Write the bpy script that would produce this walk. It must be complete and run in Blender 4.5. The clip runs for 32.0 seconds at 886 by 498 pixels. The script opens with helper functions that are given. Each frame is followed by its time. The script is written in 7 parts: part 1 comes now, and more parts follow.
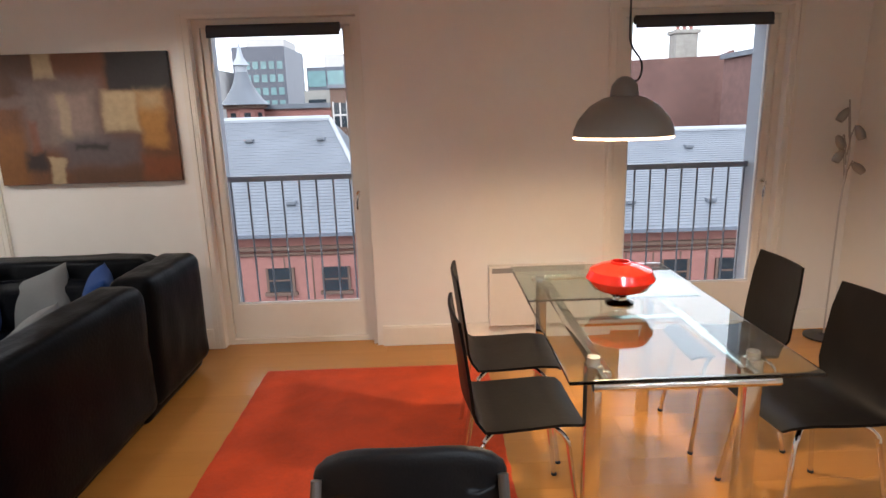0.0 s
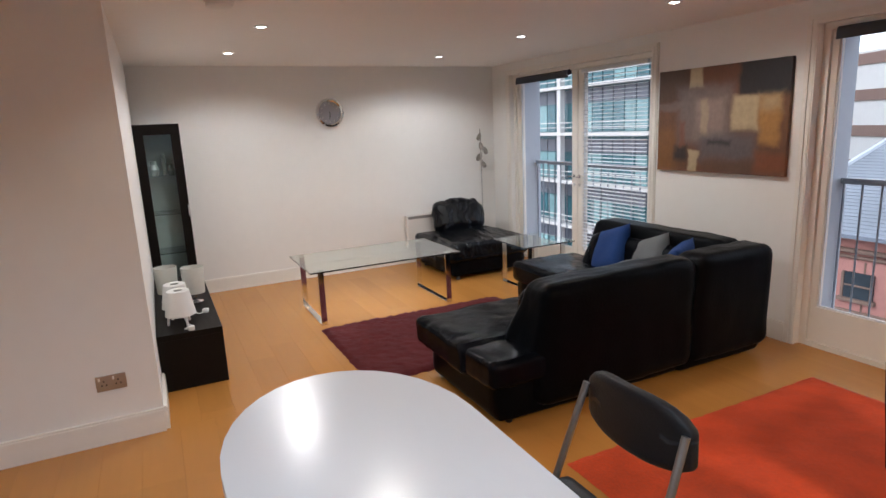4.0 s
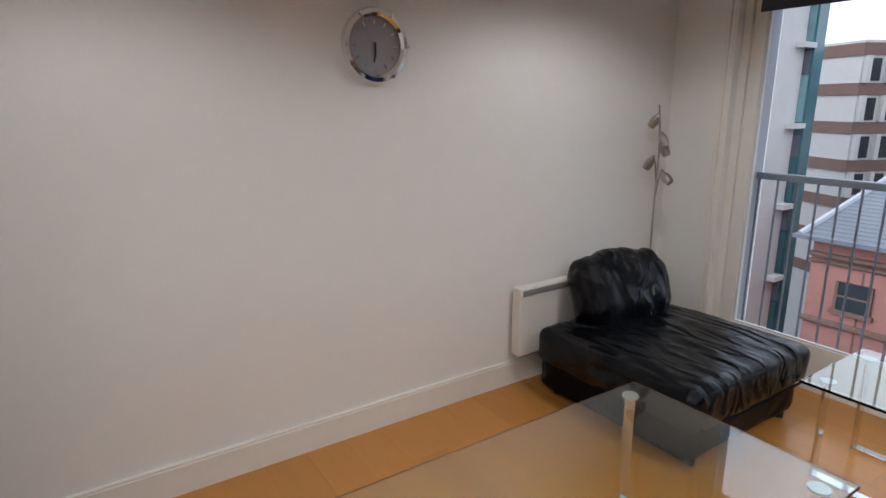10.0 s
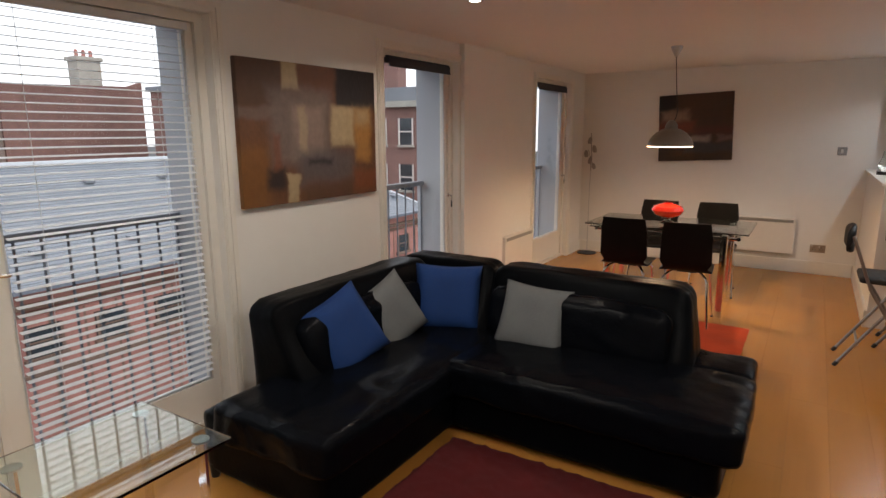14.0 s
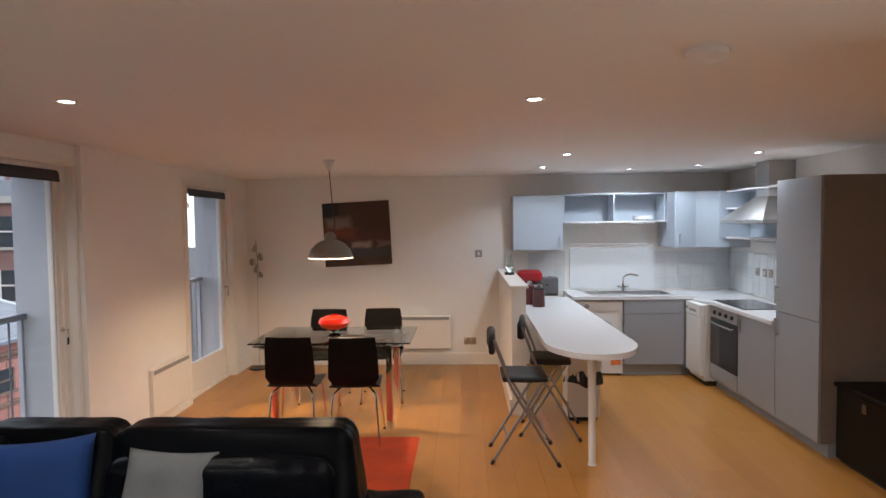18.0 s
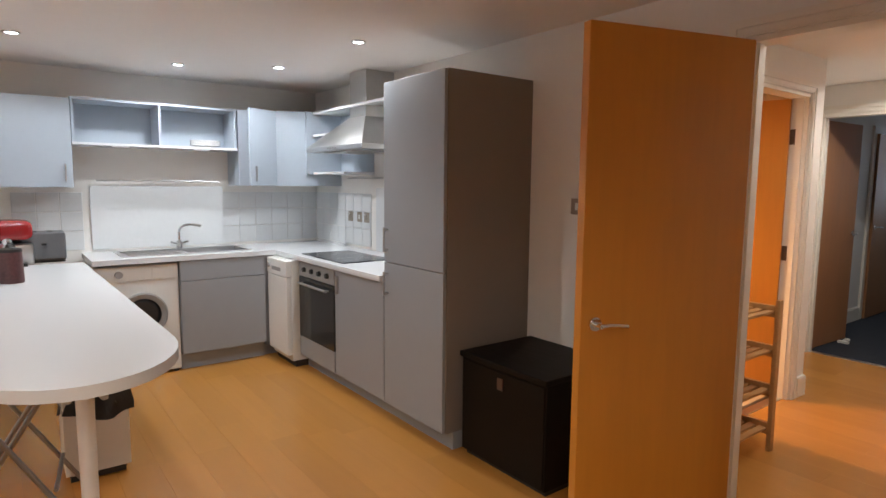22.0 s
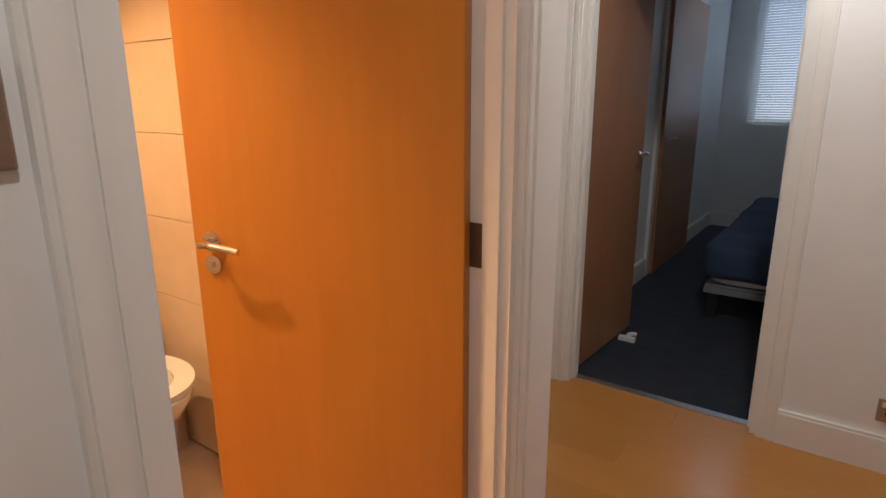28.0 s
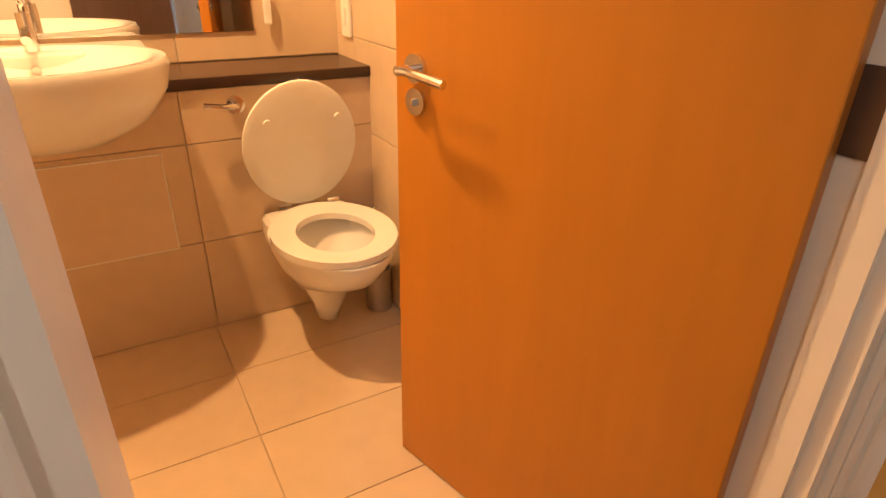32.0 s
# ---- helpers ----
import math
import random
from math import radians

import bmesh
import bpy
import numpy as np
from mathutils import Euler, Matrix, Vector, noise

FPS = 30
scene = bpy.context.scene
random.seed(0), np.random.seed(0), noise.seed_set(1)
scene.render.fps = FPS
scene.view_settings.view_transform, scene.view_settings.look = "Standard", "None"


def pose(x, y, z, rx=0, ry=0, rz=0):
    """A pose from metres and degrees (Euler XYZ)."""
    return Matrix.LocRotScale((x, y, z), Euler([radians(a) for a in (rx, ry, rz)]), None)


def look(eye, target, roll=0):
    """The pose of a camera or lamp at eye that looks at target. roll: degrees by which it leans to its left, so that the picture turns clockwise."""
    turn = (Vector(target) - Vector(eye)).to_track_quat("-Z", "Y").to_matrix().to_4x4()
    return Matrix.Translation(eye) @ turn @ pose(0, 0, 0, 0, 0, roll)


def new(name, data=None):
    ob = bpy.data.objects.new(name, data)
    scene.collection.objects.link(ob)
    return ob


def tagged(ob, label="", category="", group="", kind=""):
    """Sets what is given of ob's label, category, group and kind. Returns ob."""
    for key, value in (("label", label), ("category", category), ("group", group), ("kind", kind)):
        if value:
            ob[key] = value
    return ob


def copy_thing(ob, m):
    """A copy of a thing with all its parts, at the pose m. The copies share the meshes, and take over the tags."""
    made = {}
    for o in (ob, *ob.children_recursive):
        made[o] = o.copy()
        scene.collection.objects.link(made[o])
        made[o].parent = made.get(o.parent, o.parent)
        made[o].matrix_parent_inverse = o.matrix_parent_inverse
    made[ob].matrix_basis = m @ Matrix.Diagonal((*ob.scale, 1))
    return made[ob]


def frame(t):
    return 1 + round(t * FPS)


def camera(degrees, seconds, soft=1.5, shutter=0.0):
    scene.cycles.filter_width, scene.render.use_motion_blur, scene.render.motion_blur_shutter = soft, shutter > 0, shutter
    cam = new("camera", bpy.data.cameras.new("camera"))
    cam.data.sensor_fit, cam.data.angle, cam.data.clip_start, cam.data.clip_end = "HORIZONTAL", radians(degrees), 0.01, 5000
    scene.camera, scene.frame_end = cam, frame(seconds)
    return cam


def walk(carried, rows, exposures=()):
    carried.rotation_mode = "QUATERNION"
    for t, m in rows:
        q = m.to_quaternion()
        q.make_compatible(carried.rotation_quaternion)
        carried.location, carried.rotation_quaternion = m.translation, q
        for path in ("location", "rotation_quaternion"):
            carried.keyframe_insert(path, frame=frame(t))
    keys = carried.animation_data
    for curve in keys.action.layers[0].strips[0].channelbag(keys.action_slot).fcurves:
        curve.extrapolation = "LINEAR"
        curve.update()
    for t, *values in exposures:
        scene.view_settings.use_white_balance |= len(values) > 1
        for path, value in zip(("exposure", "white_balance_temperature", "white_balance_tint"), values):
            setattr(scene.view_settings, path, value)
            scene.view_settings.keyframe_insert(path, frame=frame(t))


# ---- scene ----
cam = camera(74.0, 32.0)
PATH = [
    (0, (0.817, 1.354, 1.567), (0.843, 3.3, 1.108), -1.7),
    (0.5, (0.981, 1.285, 1.624), (0.577, 3.184, 1.143), -2.9),
    (1, (1.162, 1.3, 1.62), (0.312, 3.049, 1.153), -3.6),
    (1.5, (1.281, 1.313, 1.616), (0.102, 2.862, 1.159), -4.0),
    (2, (1.42, 1.268, 1.634), (0.012, 2.618, 1.191), -4.7),
    (2.5, (1.595, 1.226, 1.632), (0.063, 2.438, 1.203), -3.8),
    (3, (1.743, 1.255, 1.626), (0.083, 2.288, 1.206), -3.3),
    (3.5, (1.849, 1.33, 1.642), (0.115, 2.233, 1.222), -3.0),
    (5.5, (1.151, 1.109, 1.586), (-0.632, 1.918, 1.176), -2.3),
    (6, (0.762, 1.082, 1.601), (-1.02, 1.892, 1.192), -2.3),
    (6.5, (0.406, 1.073, 1.603), (-1.373, 1.893, 1.198), -2.3),
    (7, (-0.001, 1.174, 1.6), (-1.757, 2.041, 1.194), -1.8),
    (7.5, (-0.367, 1.271, 1.573), (-2.09, 2.202, 1.167), -1.4),
    (8, (-0.725, 1.376, 1.574), (-2.42, 2.354, 1.164), -1.2),
    (8.5, (-1.096, 1.528, 1.585), (-2.776, 2.527, 1.161), -0.9),
    (9, (-1.487, 1.631, 1.581), (-3.159, 2.636, 1.145), -0.7),
    (9.5, (-1.886, 1.763, 1.581), (-3.543, 2.783, 1.121), -0.7),
    (10, (-2.309, 1.894, 1.574), (-3.925, 2.97, 1.092), -0.2),
    (10.5, (-2.713, 1.973, 1.538), (-4.158, 3.27, 1.058), 0.5),
    (11, (-3.049, 2.094, 1.463), (-4.109, 3.727, 1.005), 1.8),
    (11.5, (-3.419, 2.233, 1.437), (-3.971, 4.105, 0.999), 2.6),
    (12, (-3.71, 2.322, 1.417), (-3.639, 4.279, 1.011), 2.3),
    (12.5, (-3.845, 2.44, 1.437), (-3.137, 4.268, 1.036), 2.0),
    (13, (-3.949, 2.543, 1.502), (-2.719, 4.074, 1.121), 1.4),
    (13.5, (-4.069, 2.615, 1.589), (-2.536, 3.841, 1.203), 0.2),
    (15.5, (-3.939, 2.456, 1.571), (-2.125, 3.234, 1.246), 0.5),
    (16, (-3.922, 2.422, 1.614), (-2.015, 2.959, 1.335), 0.3),
    (16.5, (-3.936, 2.396, 1.612), (-1.975, 2.688, 1.348), -0.2),
    (17, (-3.84, 2.411, 1.639), (-1.862, 2.619, 1.421), -0.4),
    (17.5, (-3.671, 2.465, 1.691), (-1.681, 2.612, 1.561), -0.5),
    (18, (-3.583, 2.528, 1.738), (-1.586, 2.602, 1.65), -0.7),
    (18.5, (-3.519, 2.585, 1.741), (-1.52, 2.609, 1.668), -0.9),
    (19, (-3.415, 2.523, 1.696), (-1.417, 2.493, 1.627), -1.3),
    (19.5, (-3.266, 2.316, 1.649), (-1.27, 2.234, 1.548), -1.4),
    (20, (-3.018, 2.175, 1.596), (-1.034, 1.966, 1.462), -1.3),
    (20.5, (-2.722, 2.118, 1.541), (-0.759, 1.768, 1.38), -1.1),
    (21, (-2.378, 2.038, 1.533), (-0.452, 1.53, 1.348), -0.9),
    (21.5, (-2.057, 1.983, 1.494), (-0.229, 1.198, 1.295), -0.5),
    (22, (-1.724, 1.835, 1.461), (-0.139, 0.635, 1.24), 0.5),
    (22.5, (-1.442, 1.603, 1.481), (-0.146, 0.1, 1.228), 0.55),
    (23, (-1.186, 1.296, 1.488), (-0.372, -0.509, 1.205), 1.7),
    (23.5, (-1.076, 1.007, 1.486), (-0.518, -0.891, 1.193), 2.5),
    (24, (-0.969, 0.689, 1.47), (-0.545, -1.243, 1.172), 1.7),
    (24.5, (-0.914, 0.442, 1.425), (-0.56, -1.5, 1.106), 0.9),
    (26.5, (-0.872, -0.661, 1.374), (-0.372, -2.531, 0.872), -0.3),
    (27, (-0.8, -0.973, 1.352), (-0.215, -2.818, 0.849), -0.3),
    (27.5, (-0.693, -1.184, 1.343), (0.066, -2.963, 0.834), -0.6),
    (28, (-0.61, -1.363, 1.324), (0.506, -2.945, 0.822), -0.2),
    (28.5, (-0.488, -1.475, 1.307), (0.803, -2.909, 0.784), 0.2),
    (29, (-0.332, -1.565, 1.278), (1.024, -2.938, 0.75), 0.3),
    (29.5, (-0.227, -1.622, 1.237), (1.154, -2.956, 0.678), 0.4),
    (30, (-0.177, -1.635, 1.216), (1.195, -2.952, 0.597), 0.7),
    (30.5, (-0.165, -1.638, 1.195), (1.186, -2.944, 0.51), 1.0),
    (31, (-0.174, -1.637, 1.188), (1.165, -2.933, 0.461), 1.3),
    (31.5, (-0.186, -1.629, 1.178), (1.171, -2.878, 0.404), 1.2),
    (32, (-0.277, -1.699, 1.155), (1.268, -2.604, 0.262), 1.2),
]
EXPOSURES = [(0, -0.15, 5950, 10), (1, -0.55, 6150, 10), (2, -0.3, 5850, 10), (3, -0.15, 5750, 10), (6, -0.15, 5700, 10), (7, -0.1, 5750, 8), (8, 0.0, 5550, 9), (9, -0.25, 5450, 10), (10, -0.65, 5700, 10), (11, -1.02, 5650, 10), (12, -0.92, 5550, 10),
             (13, -0.75, 5850, 10), (16, -0.35, 7300, 10), (18, -0.25, 6000, 10), (20, -0.4, 6050, 10), (21, -0.35, 6350, 10), (22, -0.02, 6400, 10), (23, 0.45, 6450, 10), (24, 0.68, 4450, 4), (24.5, 0.62, 4450, 4), (26.5, -0.45, 4500, 6), (27, -0.58, 4700, 6), (28, -0.55, 5800, 10),
             (29, -0.35, 6400, 10), (30, -0.35, 6700, 10), (32, -0.3, 6700, 10)]
walk(cam, [(t, look(eye, target, roll)) for t, eye, target, roll in PATH], EXPOSURES)

# ---------- world, light ----------
world = bpy.data.worlds.new("overcast_sky")
scene.world = world
world.use_nodes = True
wn, wl = world.node_tree.nodes, world.node_tree.links
sky = wn.new("ShaderNodeTexSky")
sky.sky_type, sky.sun_disc, sky.sun_elevation, sky.sun_rotation = "NISHITA", False, radians(24), radians(200)
sky.air_density, sky.dust_density, sky.ozone_density = 1.0, 4.0, 1.5
haze = wn.new("ShaderNodeMixRGB")
haze.inputs[0].default_value = 0.85
haze.inputs[2].default_value = (10.4, 10.6, 11.0, 1)
wl.new(sky.outputs[0], haze.inputs[1])
wl.new(haze.outputs[0], wn["Background"].inputs[0])
wn["Background"].inputs[1].default_value = 0.25
sun = new("overcast_sun", bpy.data.lights.new("overcast_sun", "SUN"))
sun.data.energy, sun.data.angle, sun.data.color = 1.2, radians(25), (1, 0.97, 0.92)
sun.matrix_world = look((0, 0, 30), (8, 22, 12))

CEIL = 2.305


def lamp_at(name, kind, place, watts, colour, size=0.05, spot=120, target=None):
    li = bpy.data.lights.new(name, kind)
    li.energy, li.color = watts, colour
    if kind == "SPOT":
        li.spot_size, li.spot_blend, li.shadow_soft_size = radians(spot), 0.45, size
    elif kind == "POINT":
        li.shadow_soft_size = size
    ob = new(name, li)
    ob.matrix_world = look(place, target or (place[0], place[1] + 0.001, place[2] - 1))
    return ob


# ---------- materials ----------
def mat(name, colour, rough=0.5, metal=0.0, var=0.08, scale=6.0, bump=0.0, bscale=60.0, coat=0.0, sheen=0.0, spec=0.5, stretch=(1, 1, 1), random_tone=0.0):
    """A surface with slow and fine variation of tone and gloss, and fine relief."""
    m = bpy.data.materials.new(name)
    m.use_nodes = True
    n, l = m.node_tree.nodes, m.node_tree.links
    b = n["Principled BSDF"]
    b.inputs["Metallic"].default_value = metal
    b.inputs["Coat Weight"].default_value = coat
    b.inputs["Sheen Weight"].default_value = sheen
    b.inputs["Specular IOR Level"].default_value = spec
    tc = n.new("ShaderNodeTexCoord")
    mp = n.new("ShaderNodeMapping")
    mp.inputs["Scale"].default_value = stretch
    l.new(tc.outputs["Object"], mp.inputs[0])
    n1, n2 = n.new("ShaderNodeTexNoise"), n.new("ShaderNodeTexNoise")
    n1.inputs["Scale"].default_value, n2.inputs["Scale"].default_value = scale * 0.35, scale * 5
    n1.inputs["Detail"].default_value, n2.inputs["Detail"].default_value = 4, 5
    for q in (n1, n2):
        l.new(mp.outputs[0], q.inputs["Vector"])
    mixn = n.new("ShaderNodeMixRGB")
    mixn.inputs[0].default_value = 0.4
    l.new(n1.outputs[0], mixn.inputs[1])
    l.new(n2.outputs[0], mixn.inputs[2])
    ramp = n.new("ShaderNodeValToRGB")
    ramp.color_ramp.elements[0].position, ramp.color_ramp.elements[1].position = 0.3, 0.7
    lo = [max(0, c * (1 - var)) for c in colour]
    hi = [min(1, c * (1 + var)) for c in colour]
    ramp.color_ramp.elements[0].color, ramp.color_ramp.elements[1].color = (*lo, 1), (*hi, 1)
    l.new(mixn.outputs[0], ramp.inputs[0])
    out = ramp.outputs[0]
    if random_tone:
        oi = n.new("ShaderNodeObjectInfo")
        hs = n.new("ShaderNodeHueSaturation")
        mr = n.new("ShaderNodeMapRange")
        mr.inputs[3].default_value, mr.inputs[4].default_value = 1 - random_tone, 1 + random_tone
        l.new(oi.outputs["Random"], mr.inputs[0])
        l.new(mr.outputs[0], hs.inputs["Value"])
        l.new(out, hs.inputs["Color"])
        out = hs.outputs[0]
    l.new(out, b.inputs["Base Color"])
    rr = n.new("ShaderNodeMapRange")
    rr.inputs[3].default_value, rr.inputs[4].default_value = max(0.02, rough * 0.85), min(1, rough * 1.15)
    l.new(n2.outputs[0], rr.inputs[0])
    l.new(rr.outputs[0], b.inputs["Roughness"])
    if bump:
        n3 = n.new("ShaderNodeTexNoise")
        n3.inputs["Scale"].default_value, n3.inputs["Detail"].default_value = bscale, 6
        l.new(mp.outputs[0], n3.inputs["Vector"])
        bp = n.new("ShaderNodeBump")
        bp.inputs["Strength"].default_value, bp.inputs["Distance"].default_value = bump, 0.01
        l.new(n3.outputs[0], bp.inputs["Height"])
        l.new(bp.outputs[0], b.inputs["Normal"])
    return m


def glass_mat(name, colour=(0.96, 1, 0.98), rough=0.0, ior=1.45):
    m = bpy.data.materials.new(name)
    m.use_nodes = True
    b = m.node_tree.nodes["Principled BSDF"]
    b.inputs["Base Color"].default_value = (*colour, 1)
    b.inputs["Roughness"].default_value = rough
    b.inputs["Transmission Weight"].default_value = 1.0
    b.inputs["IOR"].default_value = ior
    return m


def glow_mat(name, colour, strength):
    m = bpy.data.materials.new(name)
    m.use_nodes = True
    b = m.node_tree.nodes["Principled BSDF"]
    b.inputs["Base Color"].default_value = (*colour, 1)
    b.inputs["Emission Color"].default_value = (*colour, 1)
    b.inputs["Emission Strength"].default_value = strength
    return m


def wood_mat(name, colour, rough=0.35, axis=0, var=0.25, tone=0.12, grain=1.0):
    """Wood with long grain along one axis; boards differ in tone."""
    m = mat(name, colour, rough, var=var, scale=3.2 * grain, bump=0.04, bscale=30, random_tone=tone,
            stretch=tuple(0.25 if k == axis else 3.0 for k in range(3)))
    return m


M_WALL = mat("wall_paint", (0.80, 0.785, 0.75), 0.6, var=0.025, scale=2, bump=0.05, bscale=120)
M_CEIL = mat("ceiling_paint", (0.84, 0.82, 0.79), 0.7, var=0.02, scale=2, bump=0.03, bscale=90)
M_TRIM = mat("white_gloss_paint", (0.79, 0.76, 0.70), 0.3, var=0.03, scale=4, bump=0.02, bscale=40)
M_FLOOR = wood_mat("beech_laminate", (0.47, 0.212, 0.046), 0.27, 0, 0.05, 0.05, 0.45)
M_FLOOR.node_tree.nodes["Bump"].inputs["Strength"].default_value = 0.004
M_FLOOR.node_tree.links.remove(M_FLOOR.node_tree.nodes["Principled BSDF"].inputs["Roughness"].links[0])
M_FLOOR.node_tree.nodes["Principled BSDF"].inputs["Roughness"].default_value = 0.26
M_GAP = mat("dark_joint", (0.25, 0.13, 0.05), 0.8)
M_ORANGE = mat("orange_door_veneer", (0.52, 0.205, 0.022), 0.38, var=0.10, scale=2.2, bump=0.02, bscale=30, stretch=(2.5, 2.5, 0.25))
M_DARKDOOR = mat("brown_door_veneer", (0.34, 0.165, 0.075), 0.38, var=0.16, scale=2.2, bump=0.02, bscale=30, stretch=(2.5, 2.5, 0.25))
M_CHROME = mat("chrome", (0.78, 0.78, 0.78), 0.12, 1.0, var=0.03)
M_STEEL = mat("brushed_steel", (0.58, 0.57, 0.56), 0.32, 1.0, var=0.06, scale=12)
M_GLASS = glass_mat("window_glass", (1, 1, 1), 0.0, 1.2)
M_TGLASS = glass_mat("green_table_glass", (0.86, 0.96, 0.92), 0.0, 1.58)


def leather(name, rough, spec, stretch, scale, strength):
    """Black leather with stretched creases under a fine grain."""
    m = mat(name, (0.003, 0.0037, 0.0055), rough, spec=spec, var=0.3, scale=5, bump=0.2, bscale=55)
    n, l = m.node_tree.nodes, m.node_tree.links
    tc = [q for q in n if q.type == "TEX_COORD"][0]
    mp = n.new("ShaderNodeMapping")
    mp.inputs["Scale"].default_value = stretch
    l.new(tc.outputs["Object"], mp.inputs[0])
    rn = n.new("ShaderNodeTexNoise")
    rn.noise_type = "RIDGED_MULTIFRACTAL"
    rn.inputs["Scale"].default_value, rn.inputs["Detail"].default_value = scale, 2.0
    rn.inputs["Distortion"].default_value = 0.6
    l.new(mp.outputs[0], rn.inputs["Vector"])
    b2 = n.new("ShaderNodeBump")
    b2.inputs["Strength"].default_value, b2.inputs["Distance"].default_value = strength, 0.04
    l.new(rn.outputs[0], b2.inputs["Height"])
    bp = n["Principled BSDF"].inputs["Normal"].links[0].from_node
    l.new(b2.outputs[0], bp.inputs["Normal"])
    return m


M_LEATHER = leather("black_leather", 0.21, 0.055, (1.0, 1.7, 1.6), 3.0, 0.45)
M_CREASE = leather("creased_black_leather", 0.24, 0.22, (0.7, 3.4, 1.6), 4.2, 1.0)
M_HIDE = mat("smooth_black_leather", (0.0025, 0.003, 0.004), 0.33, spec=0.04, var=0.3, scale=5, bump=0.15, bscale=60)
M_LAMPMETAL = mat("dull_nickel", (0.36, 0.34, 0.31), 0.35, 0.9, var=0.1, scale=20)
M_SLATE = mat("grey_slate_roof", (0.17, 0.19, 0.22), 0.38, var=0.22, scale=2.5, bump=0.2, bscale=20)
M_SANDSTONE = mat("red_sandstone", (0.36, 0.17, 0.145), 0.85, var=0.22, scale=1.2, bump=0.2, bscale=15)
M_CARPET = mat("dark_blue_carpet", (0.022, 0.028, 0.042), 0.95, var=0.3, scale=30, bump=0.5, bscale=400)
M_TILE = mat("cream_bathroom_tile", (0.62, 0.48, 0.34), 0.35, var=0.08, scale=3, random_tone=0.03)
M_GROUT = mat("grout", (0.53, 0.41, 0.29), 0.9)
M_BLACK = mat("black_paint", (0.015, 0.014, 0.013), 0.45, var=0.2)
M_RAILPAINT = mat("grey_rail_paint", (0.17, 0.19, 0.23), 0.4, var=0.1)


# ---------- mesh helpers ----------
def box(bm, x0, y0, z0, x1, y1, z1, bev=0.0, seg=2):
    m = Matrix.LocRotScale(((x0 + x1) / 2, (y0 + y1) / 2, (z0 + z1) / 2), None, (abs(x1 - x0), abs(y1 - y0), abs(z1 - z0)))
    r = bmesh.ops.create_cube(bm, size=1, matrix=m)
    if bev:
        es = list({e for v in r["verts"] for e in v.link_edges})
        bmesh.ops.bevel(bm, geom=es, offset=bev, segments=seg, profile=0.6, affect="EDGES")
    return bm


def B(*a, **k):
    return box(bmesh.new(), *a, **k)


def cyl(bm, p, q, r, r2=None, n=16):
    p, q = Vector(p), Vector(q)
    d = q - p
    m = Matrix.Translation((p + q) / 2) @ d.to_track_quat("Z", "Y").to_matrix().to_4x4()
    bmesh.ops.create_cone(bm, cap_ends=True, segments=n, radius1=r, radius2=r if r2 is None else r2, depth=d.length, matrix=m)
    return bm


def C(*a, **k):
    return cyl(bmesh.new(), *a, **k)


def tube(bm, pts, r, n=8, bend=0.0):
    """A round bar along a line of points, its corners rounded by bend."""
    P = [Vector(p) for p in pts]
    if bend:
        Q = [P[0]]
        for a, b, c in zip(P, P[1:], P[2:]):
            u, w = (a - b).normalized() * bend, (c - b).normalized() * bend
            for k in range(6):
                s = k / 5
                Q.append((b + u) * (1 - s) ** 2 + b * 2 * s * (1 - s) + (b + w) * s ** 2)
        P = Q + [P[-1]]
    rings = []
    ref = Vector((0.3, 0.2, 1)).normalized()
    for i, p in enumerate(P):
        d = (P[min(i + 1, len(P) - 1)] - P[max(i - 1, 0)]).normalized()
        u = d.cross(ref)
        if u.length < 0.2:
            u = d.cross(Vector((1, 0.1, 0)))
        u.normalize()
        w = d.cross(u)
        rings.append([bm.verts.new(p + (u * math.cos(a) + w * math.sin(a)) * r) for a in (2 * math.pi * k / n for k in range(n))])
    for a, b in zip(rings, rings[1:]):
        for k in range(n):
            bm.faces.new((a[k], a[(k + 1) % n], b[(k + 1) % n], b[k]))
    bm.faces.new(rings[0][::-1])
    bm.faces.new(rings[-1])
    return bm


def lathe(bm, prof, n=32, at=(0, 0, 0), sx=1.0, sy=1.0):
    """A turned shape from (radius, height) pairs."""
    rings = []
    for r, z in prof:
        if r < 1e-5:
            rings.append([bm.verts.new((at[0], at[1], at[2] + z))])
        else:
            rings.append([bm.verts.new((at[0] + r * sx * math.cos(2 * math.pi * k / n), at[1] + r * sy * math.sin(2 * math.pi * k / n), at[2] + z)) for k in range(n)])
    for a, b in zip(rings, rings[1:]):
        for k in range(n):
            if len(a) == 1 and len(b) == 1:
                continue
            if len(a) == 1:
                bm.faces.new((a[0], b[(k + 1) % n], b[k]))
            elif len(b) == 1:
                bm.faces.new((a[k], a[(k + 1) % n], b[0]))
            else:
                bm.faces.new((a[k], a[(k + 1) % n], b[(k + 1) % n], b[k]))
    return bm


def prism(bm, outline, z0, z1, bev=0.0):
    """An upright slab over an outline of (x, y)."""
    lo = [bm.verts.new((x, y, z0)) for x, y in outline]
    hi = [bm.verts.new((x, y, z1)) for x, y in outline]
    k = len(lo)
    bm.faces.new(lo[::-1])
    bm.faces.new(hi)
    for i in range(k):
        bm.faces.new((lo[i], lo[(i + 1) % k], hi[(i + 1) % k], hi[i]))
    if bev:
        es = [e for e in bm.edges if abs(e.verts[0].co.z - e.verts[1].co.z) < 1e-6]
        bmesh.ops.bevel(bm, geom=es, offset=bev, segments=2, affect="EDGES")
    return bm


